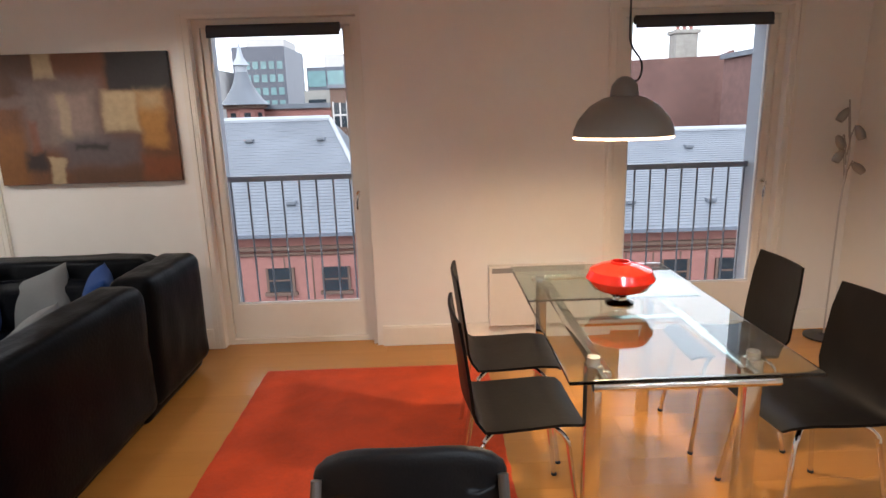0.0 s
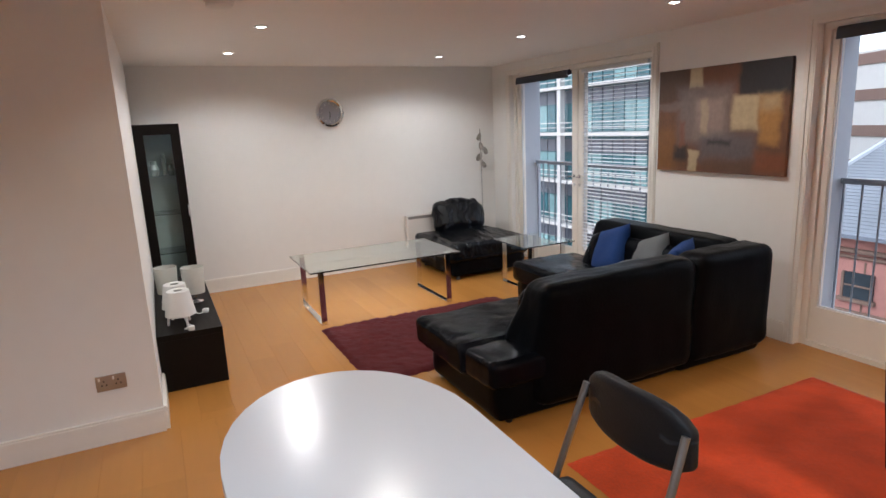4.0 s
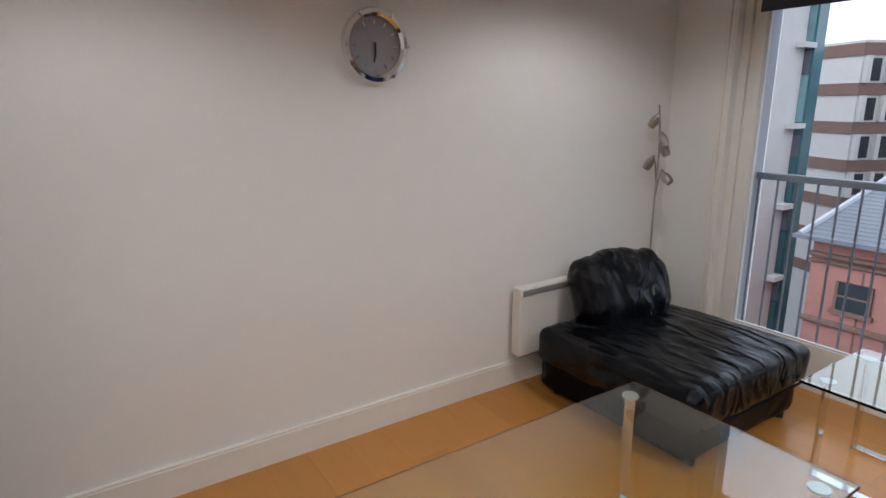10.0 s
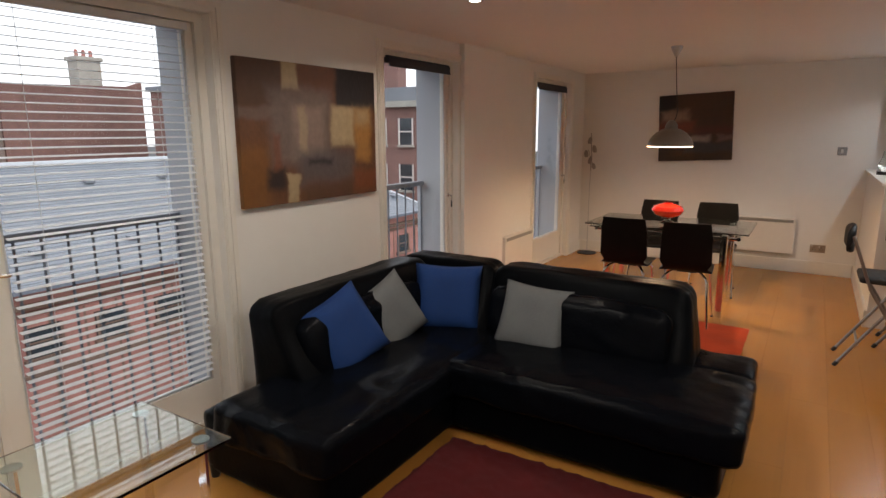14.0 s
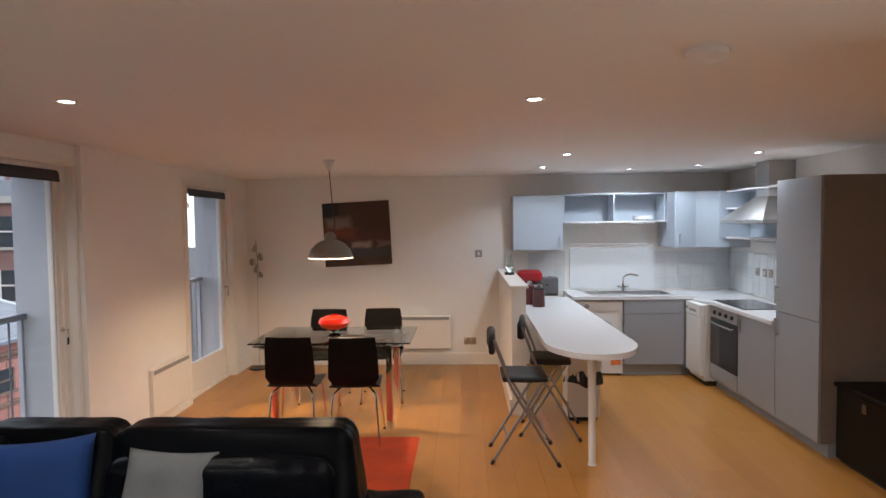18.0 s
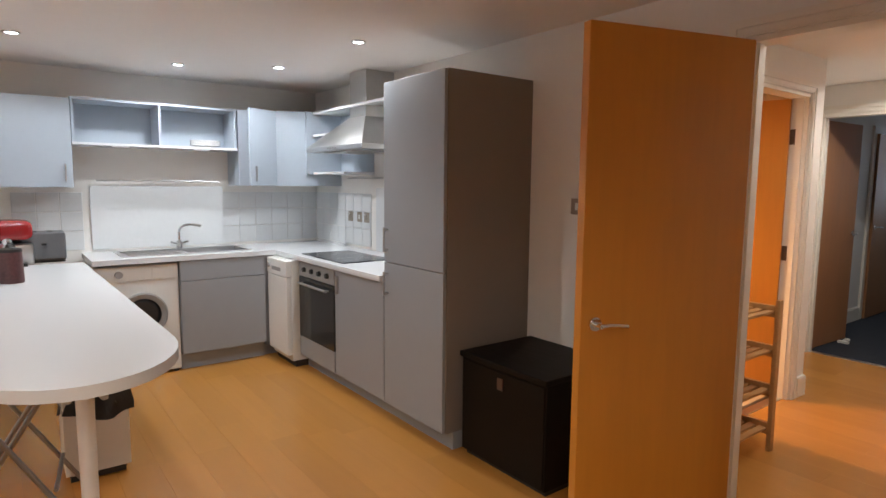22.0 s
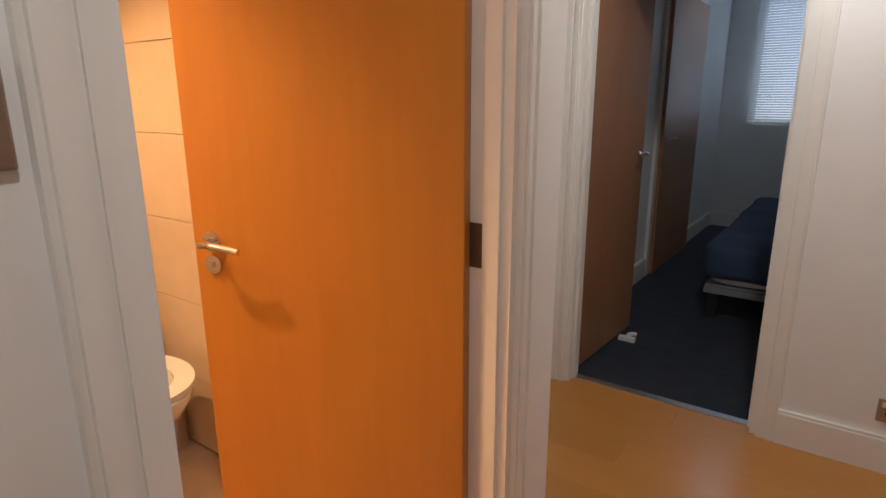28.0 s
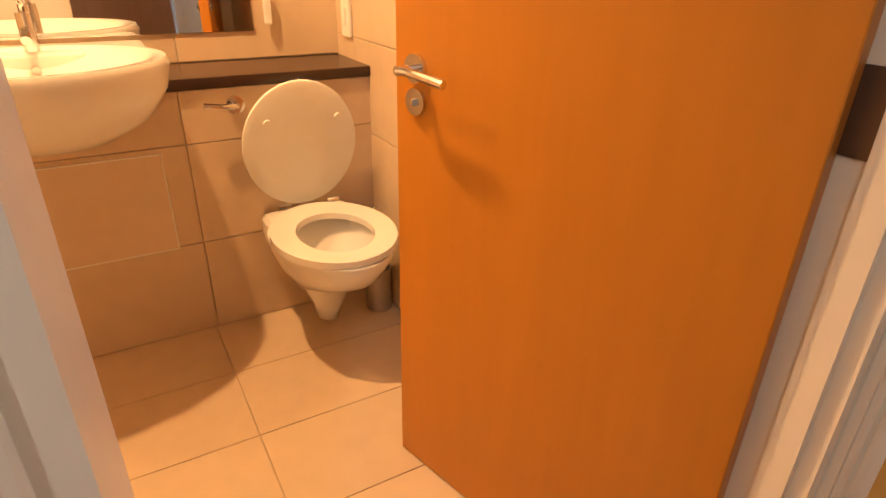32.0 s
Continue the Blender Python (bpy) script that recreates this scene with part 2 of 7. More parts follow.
def link_mesh(name, bm, material, smooth=True, angle=35):
    bmesh.ops.recalc_face_normals(bm, faces=bm.faces)
    if smooth:
        area = [f.calc_area() for f in bm.faces]
        bm.faces.index_update()
        for f in bm.faces:
            f.smooth = True
        lim = radians(angle)
        for e in bm.edges:
            if len(e.link_faces) == 2:
                a = e.calc_face_angle(0)
                p, q = (area[f.index] for f in e.link_faces)
                # flat faces keep flat normals beside a small bevel
                e.smooth = not (a > lim or (angle < 45 and a > 0.05 and max(p, q) > 12 * min(p, q)))
    me = bpy.data.meshes.new(name)
    bm.to_mesh(me)
    bm.free()
    if material:
        me.materials.append(material)
    return new(name, me)


def part(name, bm, material, parent, label="", smooth=True, angle=35):
    ob = link_mesh(name, bm, material, smooth, angle)
    ob.parent = parent
    if label:
        tagged(ob, label)
    return ob


def thing(name, x, y, z, label, category, rz=0, group=""):
    e = new(name)
    e.empty_display_size = 0.1
    e.matrix_world = pose(x, y, z, 0, 0, rz)
    return tagged(e, label, category, group)


def solo(name, bm, material, label, category, place=(0, 0, 0), rz=0, group="", kind="", angle=35):
    ob = link_mesh(name, bm, material, angle=angle)
    ob.matrix_world = pose(*place, 0, 0, rz)
    return tagged(ob, label, category, group, kind)


def struct(name, bm, material, label="", category=""):
    return tagged(link_mesh(name, bm, material), label, category, kind="structure")


# ---------- plan ----------
XW, XE, YN, YS = -4.70, 3.60, 5.22, -0.65      # living room and kitchen
PX, PY = -1.685, 1.18                           # corner of the pier
DX0, DX1 = -1.30, -0.49                        # doorway to the hall
HXW, HXE, HY1 = -1.78, -0.04, -2.66             # hall
RX, EY = -1.085, -3.81                          # inner hall
BX, BYS, BYN = 1.85, -2.49, -0.85              # bathroom
BD0, BD1 = -2.442, -1.640                        # bathroom doorway
T = 0.12


def wall(name, x0, y0, x1, y1, holes=(), top=CEIL, material=None, z0=0.0, label="warm white painted plaster wall"):
    """A wall over a plan rectangle; holes are (a0, a1, z0, z1) along its long side."""
    bm = bmesh.new()
    along_x = (x1 - x0) >= (y1 - y0)
    a0, a1 = (x0, x1) if along_x else (y0, y1)

    def seg(u, v, lo, hi):
        if v - u > 1e-4 and hi - lo > 1e-4:
            if along_x:
                box(bm, u, y0, lo, v, y1, hi)
            else:
                box(bm, x0, u, lo, x1, v, hi)
    cur = a0
    for h0, h1, hz0, hz1 in sorted(holes):
        seg(cur, h0, z0, top)
        seg(h0, h1, z0, hz0)
        seg(h0, h1, hz1, top)
        cur = h1
    seg(cur, a1, z0, top)
    return struct(name, bm, material or M_WALL, label, "wall")


FD = (-4.30, -2.06, 0.0, 2.165)      # french doors
W1 = (-0.66, 0.37, 0.0, 2.155)
W2 = (2.02, 3.10, 0.0, 2.15)
wall("wall_north", XW, YN, XE, YN + 0.3, (FD, W1, W2))
wall("wall_west", XW - T, PY, XW, YN + 0.3)
wall("wall_east", XE, YS - T, XE + T, YN + 0.3)
wall("wall_south_living", XW, PY - T, PX, PY)
wall("wall_pier", PX - T, YS, PX, PY - T)
wall("wall_south", PX - T, YS - T, XE, YS, ((DX0, DX1, 0, 2.065),))
struct("column", B(0.40, YN - 0.05, 0, 1.17, YN - 0.002, CEIL), M_WALL, "shallow plaster column between the windows", "wall")
# hall, inner hall
wall("wall_hall_west", HXW - T, HY1 - T, HXW, YS - T, ((-2.40, -1.55, 0, 2.065),))
wall("wall_hall_north_face", HXW, HY1 - T, RX, HY1)
wall("wall_inner_west", RX - T, EY, RX, HY1 - T, ((-3.52, -2.80, 0, 2.065),))
wall("wall_hall_east", HXE, -2.65, HXE + T, YS - T, ((BD0, BD1, 0, 2.065),))
wall("wall_inner_return", HXE + T, -2.65, 0.74, -2.552)
wall("wall_inner_east", 0.62, EY, 0.74, -2.65)
wall("wall_hall_end", -1.62, EY - T, 0.74, EY, ((-0.42, 0.405, 0, 2.065),))
# bathroom
wall("wall_bath_east", BX, BYS - T, BX + T, BYN)
wall("wall_bath_south", HXE + T, -2.55, BX, BYS)
wall("wall_bath_north", HXE + T, BYN, BX + T, BYN + T)
# bedroom
wall("wall_bed_west", -1.62, -8.0, -1.5, EY - T)
wall("wall_bed_east", 0.62, -8.0, 0.74, EY - T)
wall("wall_bed_south", -1.62, -8.12, 0.74, -8.0, ((-0.45, 0.35, 1.06, 2.26),))
struct("ceiling", B(XW - T, -8.12, CEIL, XE + T, YN + 0.3, CEIL + 0.15), M_CEIL, "white painted ceiling with a soft sheen", "ceiling")
struct("floor", B(XW - T, -4.0, -0.25, XE + T, YN + 0.3, -0.018), M_GAP, "honey beech laminate floor", "floor")
struct("floor_bedroom", B(-1.62, -8.1, -0.25, 0.74, EY - 0.06, -0.004), M_CARPET, "dark blue carpet", "carpet")
struct("floor_bathroom", B(HXE + T, BYS, -0.018, BX, BYN, -0.004), M_GROUT, "cream floor tiles", "floor")

# ---------- more materials ----------
M_CLAD = mat("grey_cladding", (0.42, 0.45, 0.50), 0.5, var=0.06)
M_BLIND = mat("dark_roller_blind", (0.05, 0.055, 0.07), 0.8, var=0.1)
M_SLAT = mat("white_blind_slat", (0.68, 0.70, 0.72), 0.4, var=0.04)
M_PLASTIC = mat("white_plastic", (0.78, 0.77, 0.74), 0.35, var=0.03)
M_HEATER = mat("heater_enamel", (0.76, 0.73, 0.68), 0.4, var=0.03)
M_GRILLE = mat("grey_grille", (0.30, 0.29, 0.28), 0.5, var=0.1)
M_REDRUG = mat("dark_red_shag", (0.088, 0.0016, 0.0035), 0.95, var=0.22, scale=22, bump=0.7, bscale=260, sheen=0.0)
M_ORUG = mat("orange_rug_wool", (0.62, 0.065, 0.008), 0.95, var=0.25, scale=14, bump=0.7, bscale=300)
M_BLUE = mat("blue_cushion_cotton", (0.002, 0.033, 0.155), 0.85, var=0.14, scale=14, bump=0.3, bscale=300)
M_GREY = mat("grey_cushion_cotton", (0.135, 0.145, 0.15), 0.9, var=0.12, scale=16, bump=0.3, bscale=300)
M_PLY = mat("black_stained_ply", (0.007, 0.006, 0.0055), 0.4, spec=0.12, var=0.3, scale=4, bump=0.04, stretch=(1, 1, 0.3))
M_ESPRESSO = mat("black_brown_veneer", (0.008, 0.0058, 0.0045), 0.45, spec=0.13, var=0.3, scale=3, bump=0.05, stretch=(0.3, 3, 3))
M_REDGLOSS = mat("red_ceramic_glaze", (0.62, 0.022, 0.008), 0.12, var=0.05, coat=0.6)
M_SHADE = mat("grey_enamel_shade", (0.20, 0.185, 0.165), 0.4, var=0.06)
M_SHADEIN = mat("white_shade_inside", (0.85, 0.82, 0.75), 0.5, var=0.02)
M_WTOP = mat("white_worktop_laminate", (0.70, 0.71, 0.72), 0.22, var=0.006, scale=1.2)
M_WTOP.node_tree.links.remove(M_WTOP.node_tree.nodes["Principled BSDF"].inputs["Roughness"].links[0])
M_WTOP.node_tree.nodes["Principled BSDF"].inputs["Roughness"].default_value = 0.24
M_UNIT = mat("grey_blue_unit_laminate", (0.31, 0.325, 0.345), 0.42, var=0.03, scale=3)
M_UNITL = mat("pale_grey_unit_laminate", (0.38, 0.43, 0.49), 0.4, var=0.03, scale=3)
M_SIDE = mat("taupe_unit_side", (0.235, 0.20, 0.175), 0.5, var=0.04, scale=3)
M_KTILE = mat("white_kitchen_tile", (0.66, 0.68, 0.69), 0.3, var=0.03, random_tone=0.02)
M_HOB = mat("black_ceramic_hob", (0.02, 0.022, 0.025), 0.08, var=0.1)
M_PINE = wood_mat("pine_slats", (0.50, 0.27, 0.10), 0.5, 1, 0.2, 0.12)
M_BULB = glow_mat("lit_spot_lens", (1, 0.90, 0.76), 28)
M_BULBC = glow_mat("lit_cool_spot_lens", (0.90, 0.95, 1.0), 28)
M_BULBW = glow_mat("lit_warm_bulb", (1, 0.72, 0.42), 22)
M_MIRROR = mat("mirror_silver", (0.86, 0.86, 0.86), 0.02, 1.0, var=0.0)
M_CERAMIC = mat("white_sanitary_ceramic", (0.80, 0.79, 0.76), 0.12, var=0.02, coat=0.4)
M_LEDGE = mat("dark_brown_ledge", (0.045, 0.022, 0.014), 0.25, var=0.2)
M_SHELFG = glass_mat("clear_shelf_glass", (0.90, 0.97, 0.95))
M_BRASS = mat("satin_plate", (0.42, 0.36, 0.30), 0.35, 0.9, var=0.08)
M_BEDBLUE = mat("blue_bed_cover", (0.035, 0.06, 0.11), 0.9, var=0.2, scale=8, bump=0.3, bscale=60)
M_HINGE = mat("tarnished_hinge_steel", (0.16, 0.12, 0.10), 0.45, 0.8, var=0.15)
M_RUBBER = mat("black_rubber", (0.02, 0.02, 0.02), 0.7)


# ---------- trim, windows, doors ----------
SK = 0.14


def skirting(x0, y0, x1, y1, nx, ny, z0=0.0):
    """A skirting board from one plan point to another; n is the way it faces."""
    t = 0.018
    bm = bmesh.new()
    xa, xb = sorted((x0, x1))
    ya, yb = sorted((y0, y1))
    if ny:
        box(bm, xa, y0 + 0.0005 * ny, z0, xb, y0 + t * ny, SK)
        box(bm, xa, y0 + t * ny, z0, xb, y0 + (t + 0.004) * ny, SK - 0.012)
    else:
        box(bm, x0 + 0.0005 * nx, ya, z0, x0 + t * nx, yb, SK)
        box(bm, x0 + t * nx, ya, z0, x0 + (t + 0.004) * nx, yb, SK - 0.012)
    struct("baseboard", bm, M_TRIM, "white gloss skirting board", "skirting board")


for a in ((XW, PY, XW, YN, 1, 0), (XW, YN, FD[0] - 0.07, YN, 0, -1), (FD[1] + 0.07, YN, W1[0] - 0.07, YN, 0, -1), (W1[1] + 0.07, YN - 0.05, 1.17, YN - 0.05, 0, -1),
          (1.17, YN, W2[0] - 0.07, YN, 0, -1), (W2[1] + 0.07, YN, XE, YN, 0, -1), (XE, 2.14, XE, YN, -1, 0), (XW, PY, PX, PY, 0, 1), (PX, YS, PX, PY, 1, 0),
          (PX, YS, DX0 - 0.07, YS, 0, 1), (DX1 + 0.07, YS, 0.83, YS, 0, 1), (HXW, HY1, RX, HY1, 0, 1), (RX, EY, RX, -3.53, 1, 0), (HXE, -2.65, HXE, BD0 - 0.08, -1, 0),
          (HXE, BD1 + 0.08, HXE, YS - T, -1, 0), (RX, EY, -0.49, EY, 0, 1), (HXW, YS - T, HXW, -1.48, 1, 0), (HXW, -2.47, HXW, HY1, 1, 0), (0.62, EY, 0.62, -2.65, -1, 0),
          (0.62, -8.0, 0.62, -6.9, -1, 0), (0.62, -5.75, 0.62, -4.07, -1, 0), (-1.18, -8.0, 0.62, -8.0, 0, 1)):
    skirting(*a)


def casing_x(x0, x1, top, y, ny, name="trim", head=1.0):
    """Architrave round an opening in a wall that runs along x."""
    bm = bmesh.new()
    w = 0.07
    for t0, t1, d in ((0, w, 0.014), (0.008, 0.024, 0.019), (0.036, 0.062, 0.022)):
        ya, yb = sorted((y + 0.0005 * ny, y + d * ny))
        u0, u1 = t0 * head, t1 * head
        box(bm, x0 - t1, ya, 0, x0 - t0, yb, top + u1)
        box(bm, x1 + t0, ya, 0, x1 + t1, yb, top + u1)
        box(bm, x0 - t0, ya, top + u0, x1 + t0, yb, top + u1)
    struct(name, bm, M_TRIM, "white gloss architrave with grooves", "architrave")


def casing_y(y0, y1, top, x, nx, name="trim"):
    bm = bmesh.new()
    w = 0.07
    for t0, t1, d in ((0, w, 0.014), (0.008, 0.024, 0.019), (0.036, 0.062, 0.022)):
        xa, xb = sorted((x + 0.0005 * nx, x + d * nx))
        box(bm, xa, y0 - t1, 0, xb, y0 - t0, top + t1)
        box(bm, xa, y1 + t0, 0, xb, y1 + t1, top + t1)
        box(bm, xa, y0 - t0, top + t0, xb, y1 + t0, top + t1)
    struct(name, bm, M_TRIM, "white gloss architrave with grooves", "architrave")


def lining(x0, y0, x1, y1, top, along_x, name="door_lining"):
    """The white lining inside a doorway."""
    bm = bmesh.new()
    t = 0.022
    if along_x:
        box(bm, x0, y0, 0, x0 + t, y1, top)
        box(bm, x1 - t, y0, 0, x1, y1, top)
        box(bm, x0 + t, y0, top - t, x1 - t, y1, top)
        m = (y0 + y1) / 2
        box(bm, x0 + t, m - 0.02, 0, x0 + t + 0.012, m + 0.02, top - t)
        box(bm, x1 - t - 0.012, m - 0.02, 0, x1 - t, m + 0.02, top - t)
    else:
        box(bm, x0, y0, 0, x1, y0 + t, top)
        box(bm, x0, y1 - t, 0, x1, y1, top)
        box(bm, x0, y0 + t, top - t, x1, y1 - t, top)
        m = (x0 + x1) / 2 - 0.015
        box(bm, m - 0.02, y0 + t, 0, m + 0.02, y0 + t + 0.012, top - t)
    struct(name, bm, M_TRIM, "white painted door lining", "door frame")


casing_x(DX0, DX1, 2.065, YS, 1)
casing_x(DX0, DX1, 2.065, YS - T, -1)
lining(DX0, YS - T + 0.001, DX1, YS - 0.001, 2.065, True)
casing_y(BD0, BD1, 2.065, HXE, -1)
lining(HXE + 0.001, BD0, HXE + T - 0.001, BD1, 2.065, False)
casing_x(-0.42, 0.405, 2.065, EY, 1)
lining(-0.42, EY - T + 0.001, 0.405, EY - 0.001, 2.065, True)
casing_y(-2.40, -1.55, 2.065, HXW, 1)
struct("threshold", B(-0.42, EY - 0.09, -0.004, 0.405, EY - 0.05, 0.006, 0.003), M_STEEL, "metal threshold strip at the carpet", "threshold")
struct("threshold", B(HXE + 0.03, BD0 + 0.02, -0.004, HXE + 0.09, BD1 - 0.02, 0.005, 0.002), M_STEEL, "metal threshold strip at the tiles", "threshold")


def lever(parent, x, y, z, side, way, key=False):
    """Lever handle on a rose; side is the face's y way, way the lever's x way."""
    bm = bmesh.new()
    cyl(bm, (x, y, z), (x, y + 0.009 * side, z), 0.026, n=24)
    cyl(bm, (x, y, z), (x, y + 0.05 * side, z), 0.009, n=12)
    tube(bm, [(x, y + 0.045 * side, z), (x + 0.03 * way, y + 0.052 * side, z + 0.003), (x + 0.07 * way, y + 0.05 * side, z - 0.002), (x + 0.115 * way, y + 0.047 * side, z - 0.008)], 0.0085, 10)
    h = part("handle", bm, M_CHROME, parent, "polished chrome lever handle")
    if key:
        bm = C((x, y, z - 0.06), (x, y + 0.008 * side, z - 0.06), 0.025, n=24)
        box(bm, x - 0.004, y + 0.008 * side, z - 0.066, x + 0.004, y + 0.016 * side, z - 0.054)
        part("lock_rose", bm, M_CHROME, parent, "chrome thumb-turn lock rose")
    return h


def door(name, hx, hy, angle, width, material, label, lock=False, height=2.03, category="door", hinges=True, hz=1.02):
    """A flush door from its hinge; angle is the way of its leaf in plan. The leaf lies along local x, 44 mm thick."""
    d = thing(name, hx, hy, 0.006, label, category, rz=angle)
    d["kind"] = "structure"
    part("leaf", B(0.004, -0.022, 0, width, 0.022, height, 0.002, 1), material, d)
    lever(d, width - 0.06, -0.022, hz, -1, -1, lock)
    lever(d, width - 0.06, 0.022, hz, 1, -1, lock)
    if hinges:
        for z in (0.2, 1.0, 1.78):
            bm = B(-0.034, -0.028, z, 0.003, -0.0225, z + 0.1)
            cyl(bm, (0, -0.026, z), (0, -0.026, z + 0.1), 0.006, n=10)
            part("hinge", bm, M_BRASS, d, "dull metal butt hinge")
    return d


door("door_1", DX1 - 0.045, YS + 0.045, 73.5, 0.775, M_ORANGE, "orange veneered flush door standing open into the room", hz=0.94)
door("door_2", HXE + T - 0.025, BD0 + 0.038, 14.8, 0.735, M_ORANGE, "orange veneered flush bathroom door standing half open", lock=True, hz=0.965)
door("door_3", 0.427, EY - T + 0.01, -93, 0.74, M_DARKDOOR, "brown veneered bedroom door standing open")
door("door_4", RX - 0.019, -3.51, 90, 0.70, M_DARKDOOR, "closed brown veneered door in the inner hall")
door("door_5", HXW - 0.03, -2.38, 90, 0.81, M_DARKDOOR, "closed brown veneered flat entrance door")
door("door_6", 0.59, -6.85, 90, 1.05, M_DARKDOOR, "closed brown wardrobe door in the bedroom wall", hinges=False)


for hz0 in (0.2, 0.96, 1.74):
    part("hinge_plate", B(HXE + 0.065, BD0 + 0.0222, hz0, HXE + 0.108, BD0 + 0.0245, hz0 + 0.1), M_HINGE, bpy.data.objects["door_lining.001"], "dull dark metal hinge plate")


def railing(x0, x1, y):
    r = thing("balcony_railing", x0, y, 0.02, "grey painted steel railing outside the glazed door", "railing")
    w = x1 - x0
    part("top_rail", B(0, -0.03, 1.09, w, 0.03, 1.13, 0.004), M_RAILPAINT, r)
    part("bottom_rail", B(0, -0.02, 0.06, w, 0.02, 0.09), M_RAILPAINT, r)
    me = None
    k = max(2, int(w / 0.115))
    for i in range(k + 1):
        ob = part("bar", C((0, 0, 0.0 if i in (0, k) else 0.09), (0, 0, 1.09), 0.007, n=8), M_RAILPAINT, r) if me is None or i == k else new("bar", me)
        me = ob.data
        ob.parent = r
        ob.location = (0.008 + i * (w - 0.016) / k, 0, 0)


def roller(parent, x0, x1, z, y):
    bm = bmesh.new()
    cyl(bm, (x0, y, z), (x1, y, z), 0.028, n=16)
    box(bm, x0, y - 0.03, z - 0.042, x1, y - 0.022, z)
    box(bm, x0, y - 0.034, z - 0.05, x1, y - 0.018, z - 0.04)
    part("blind", bm, M_BLIND, parent, "dark rolled-up roller blind")


def glazed(parent, name, x0, x1, z0, z1, gx0, gx1, gz0, gz1, y):
    """One glazed leaf: a white frame round a pane, with beads."""
    bm = bmesh.new()
    d = 0.03
    box(bm, x0, y - d, z0, gx0, y + d, z1)
    box(bm, gx1, y - d, z0, x1, y + d, z1)
    box(bm, gx0, y - d, z0, gx1, y + d, gz0)
    box(bm, gx0, y - d, gz1, gx1, y + d, z1)
    lf = part(name, bm, M_TRIM, parent)
    bm = bmesh.new()
    for a in ((gx0, gz0, gx1, gz0 + 0.012), (gx0, gz1 - 0.012, gx1, gz1), (gx0, gz0 + 0.012, gx0 + 0.012, gz1 - 0.012), (gx1 - 0.012, gz0 + 0.012, gx1, gz1 - 0.012)):
        box(bm, a[0], y - 0.02, a[1], a[2], y - 0.008, a[3])
    part("glazing_bead", bm, M_SLAT, lf)
    p = part("pane", B(gx0, y - 0.003, gz0, gx1, y + 0.003, gz1), M_GLASS, lf, "clear window pane")
    p.visible_shadow = False
    return lf


YG = YN + 0.10


def frame_round(parent, x0, x1, top, y):
    bm = bmesh.new()
    t = 0.045
    box(bm, x0, y - 0.05, 0, x0 + t, y + 0.05, top)
    box(bm, x1 - t, y - 0.05, 0, x1, y + 0.05, top)
    box(bm, x0 + t, y - 0.05, top - t, x1 - t, y + 0.05, top)
    box(bm, x0 + t, y - 0.05, 0, x1 - t, y + 0.06, 0.035)
    part("window_frame", bm, M_TRIM, parent)
    part("window_sill", B(x0, y + 0.05, -0.02, x1, y + 0.32, 0.02, 0.004), M_CLAD, parent)


def reveal(x0, x1, top, name):
    bm = bmesh.new()
    box(bm, x0 + 0.001, YG + 0.05, 0.02, x0 + 0.014, YN + 0.42, top)
    box(bm, x1 - 0.014, YG + 0.05, 0.02, x1 - 0.001, YN + 0.42, top)
    box(bm, x0 + 0.014, YG + 0.05, top - 0.014, x1 - 0.014, YN + 0.42, top)
    struct(name, bm, M_CLAD, "grey metal window reveal", "window reveal")


fd = tagged(thing("window_1", 0, 0, 0, "white french doors with a rolled blind and a venetian blind", "french doors"), kind="structure")
frame_round(fd, FD[0], FD[1], FD[3], YG)
MID = -3.135
la = glazed(fd, "door_leaf", FD[0] + 0.048, MID - 0.004, 0.038, FD[3] - 0.047, -4.18, -3.225, 0.255, 2.10, YG)
lb = glazed(fd, "door_leaf", MID + 0.004, FD[1] - 0.048, 0.038, FD[3] - 0.047, -3.045, -2.15, 0.255, 2.10, YG)
part("cover_strip", B(MID - 0.02, YG - 0.042, 0.04, MID + 0.012, YG - 0.0305, FD[3] - 0.048, 0.004), M_TRIM, fd)
for x, w in ((-3.185, -1), (-3.10, 1)):
    bm = C((x, YG - 0.03, 1.04), (x, YG - 0.042, 1.04), 0.022, n=20)
    tube(bm, [(x, YG - 0.04, 1.04), (x, YG - 0.075, 1.04), (x + 0.02 * w, YG - 0.08, 1.038), (x + 0.05 * w, YG - 0.078, 1.035)], 0.008, 10)
    cyl(bm, (x, YG - 0.03, 0.95), (x, YG - 0.038, 0.95), 0.016, n=16)
    part("handle", bm, M_CHROME, fd, "polished chrome lever handle")
roller(fd, -4.19, -3.23, 2.10, YG - 0.06)
vb = part("blind", B(-3.04, YG - 0.062, 2.075, -2.155, YG - 0.036, 2.11), M_SLAT, fd, "white venetian blind let down with open slats")
slat = None
for i in range(50):
    if slat is None:
        bm = bmesh.new()
        box(bm, -0.4375, -0.0125, -0.0007, 0.4375, 0.0125, 0.0007)
        for v in bm.verts:
            v.co.z += 0.002 * (1 if abs(v.co.y) < 0.005 else 0)
        ob = part("slat", bm, M_SLAT, vb)
        slat = ob.data
    else:
        ob = new("slat", slat)
        ob.parent = vb
    ob.matrix_local = pose(-2.5975, YG - 0.047, 2.06 - i * 0.0355, 14, 0, 0)
part("cord", C((-2.9, YG - 0.047, 0.33), (-2.9, YG - 0.047, 2.085), 0.0012, n=6), M_SLAT, vb)
part("cord", C((-2.33, YG - 0.047, 0.33), (-2.33, YG - 0.047, 2.085), 0.0012, n=6), M_SLAT, vb)
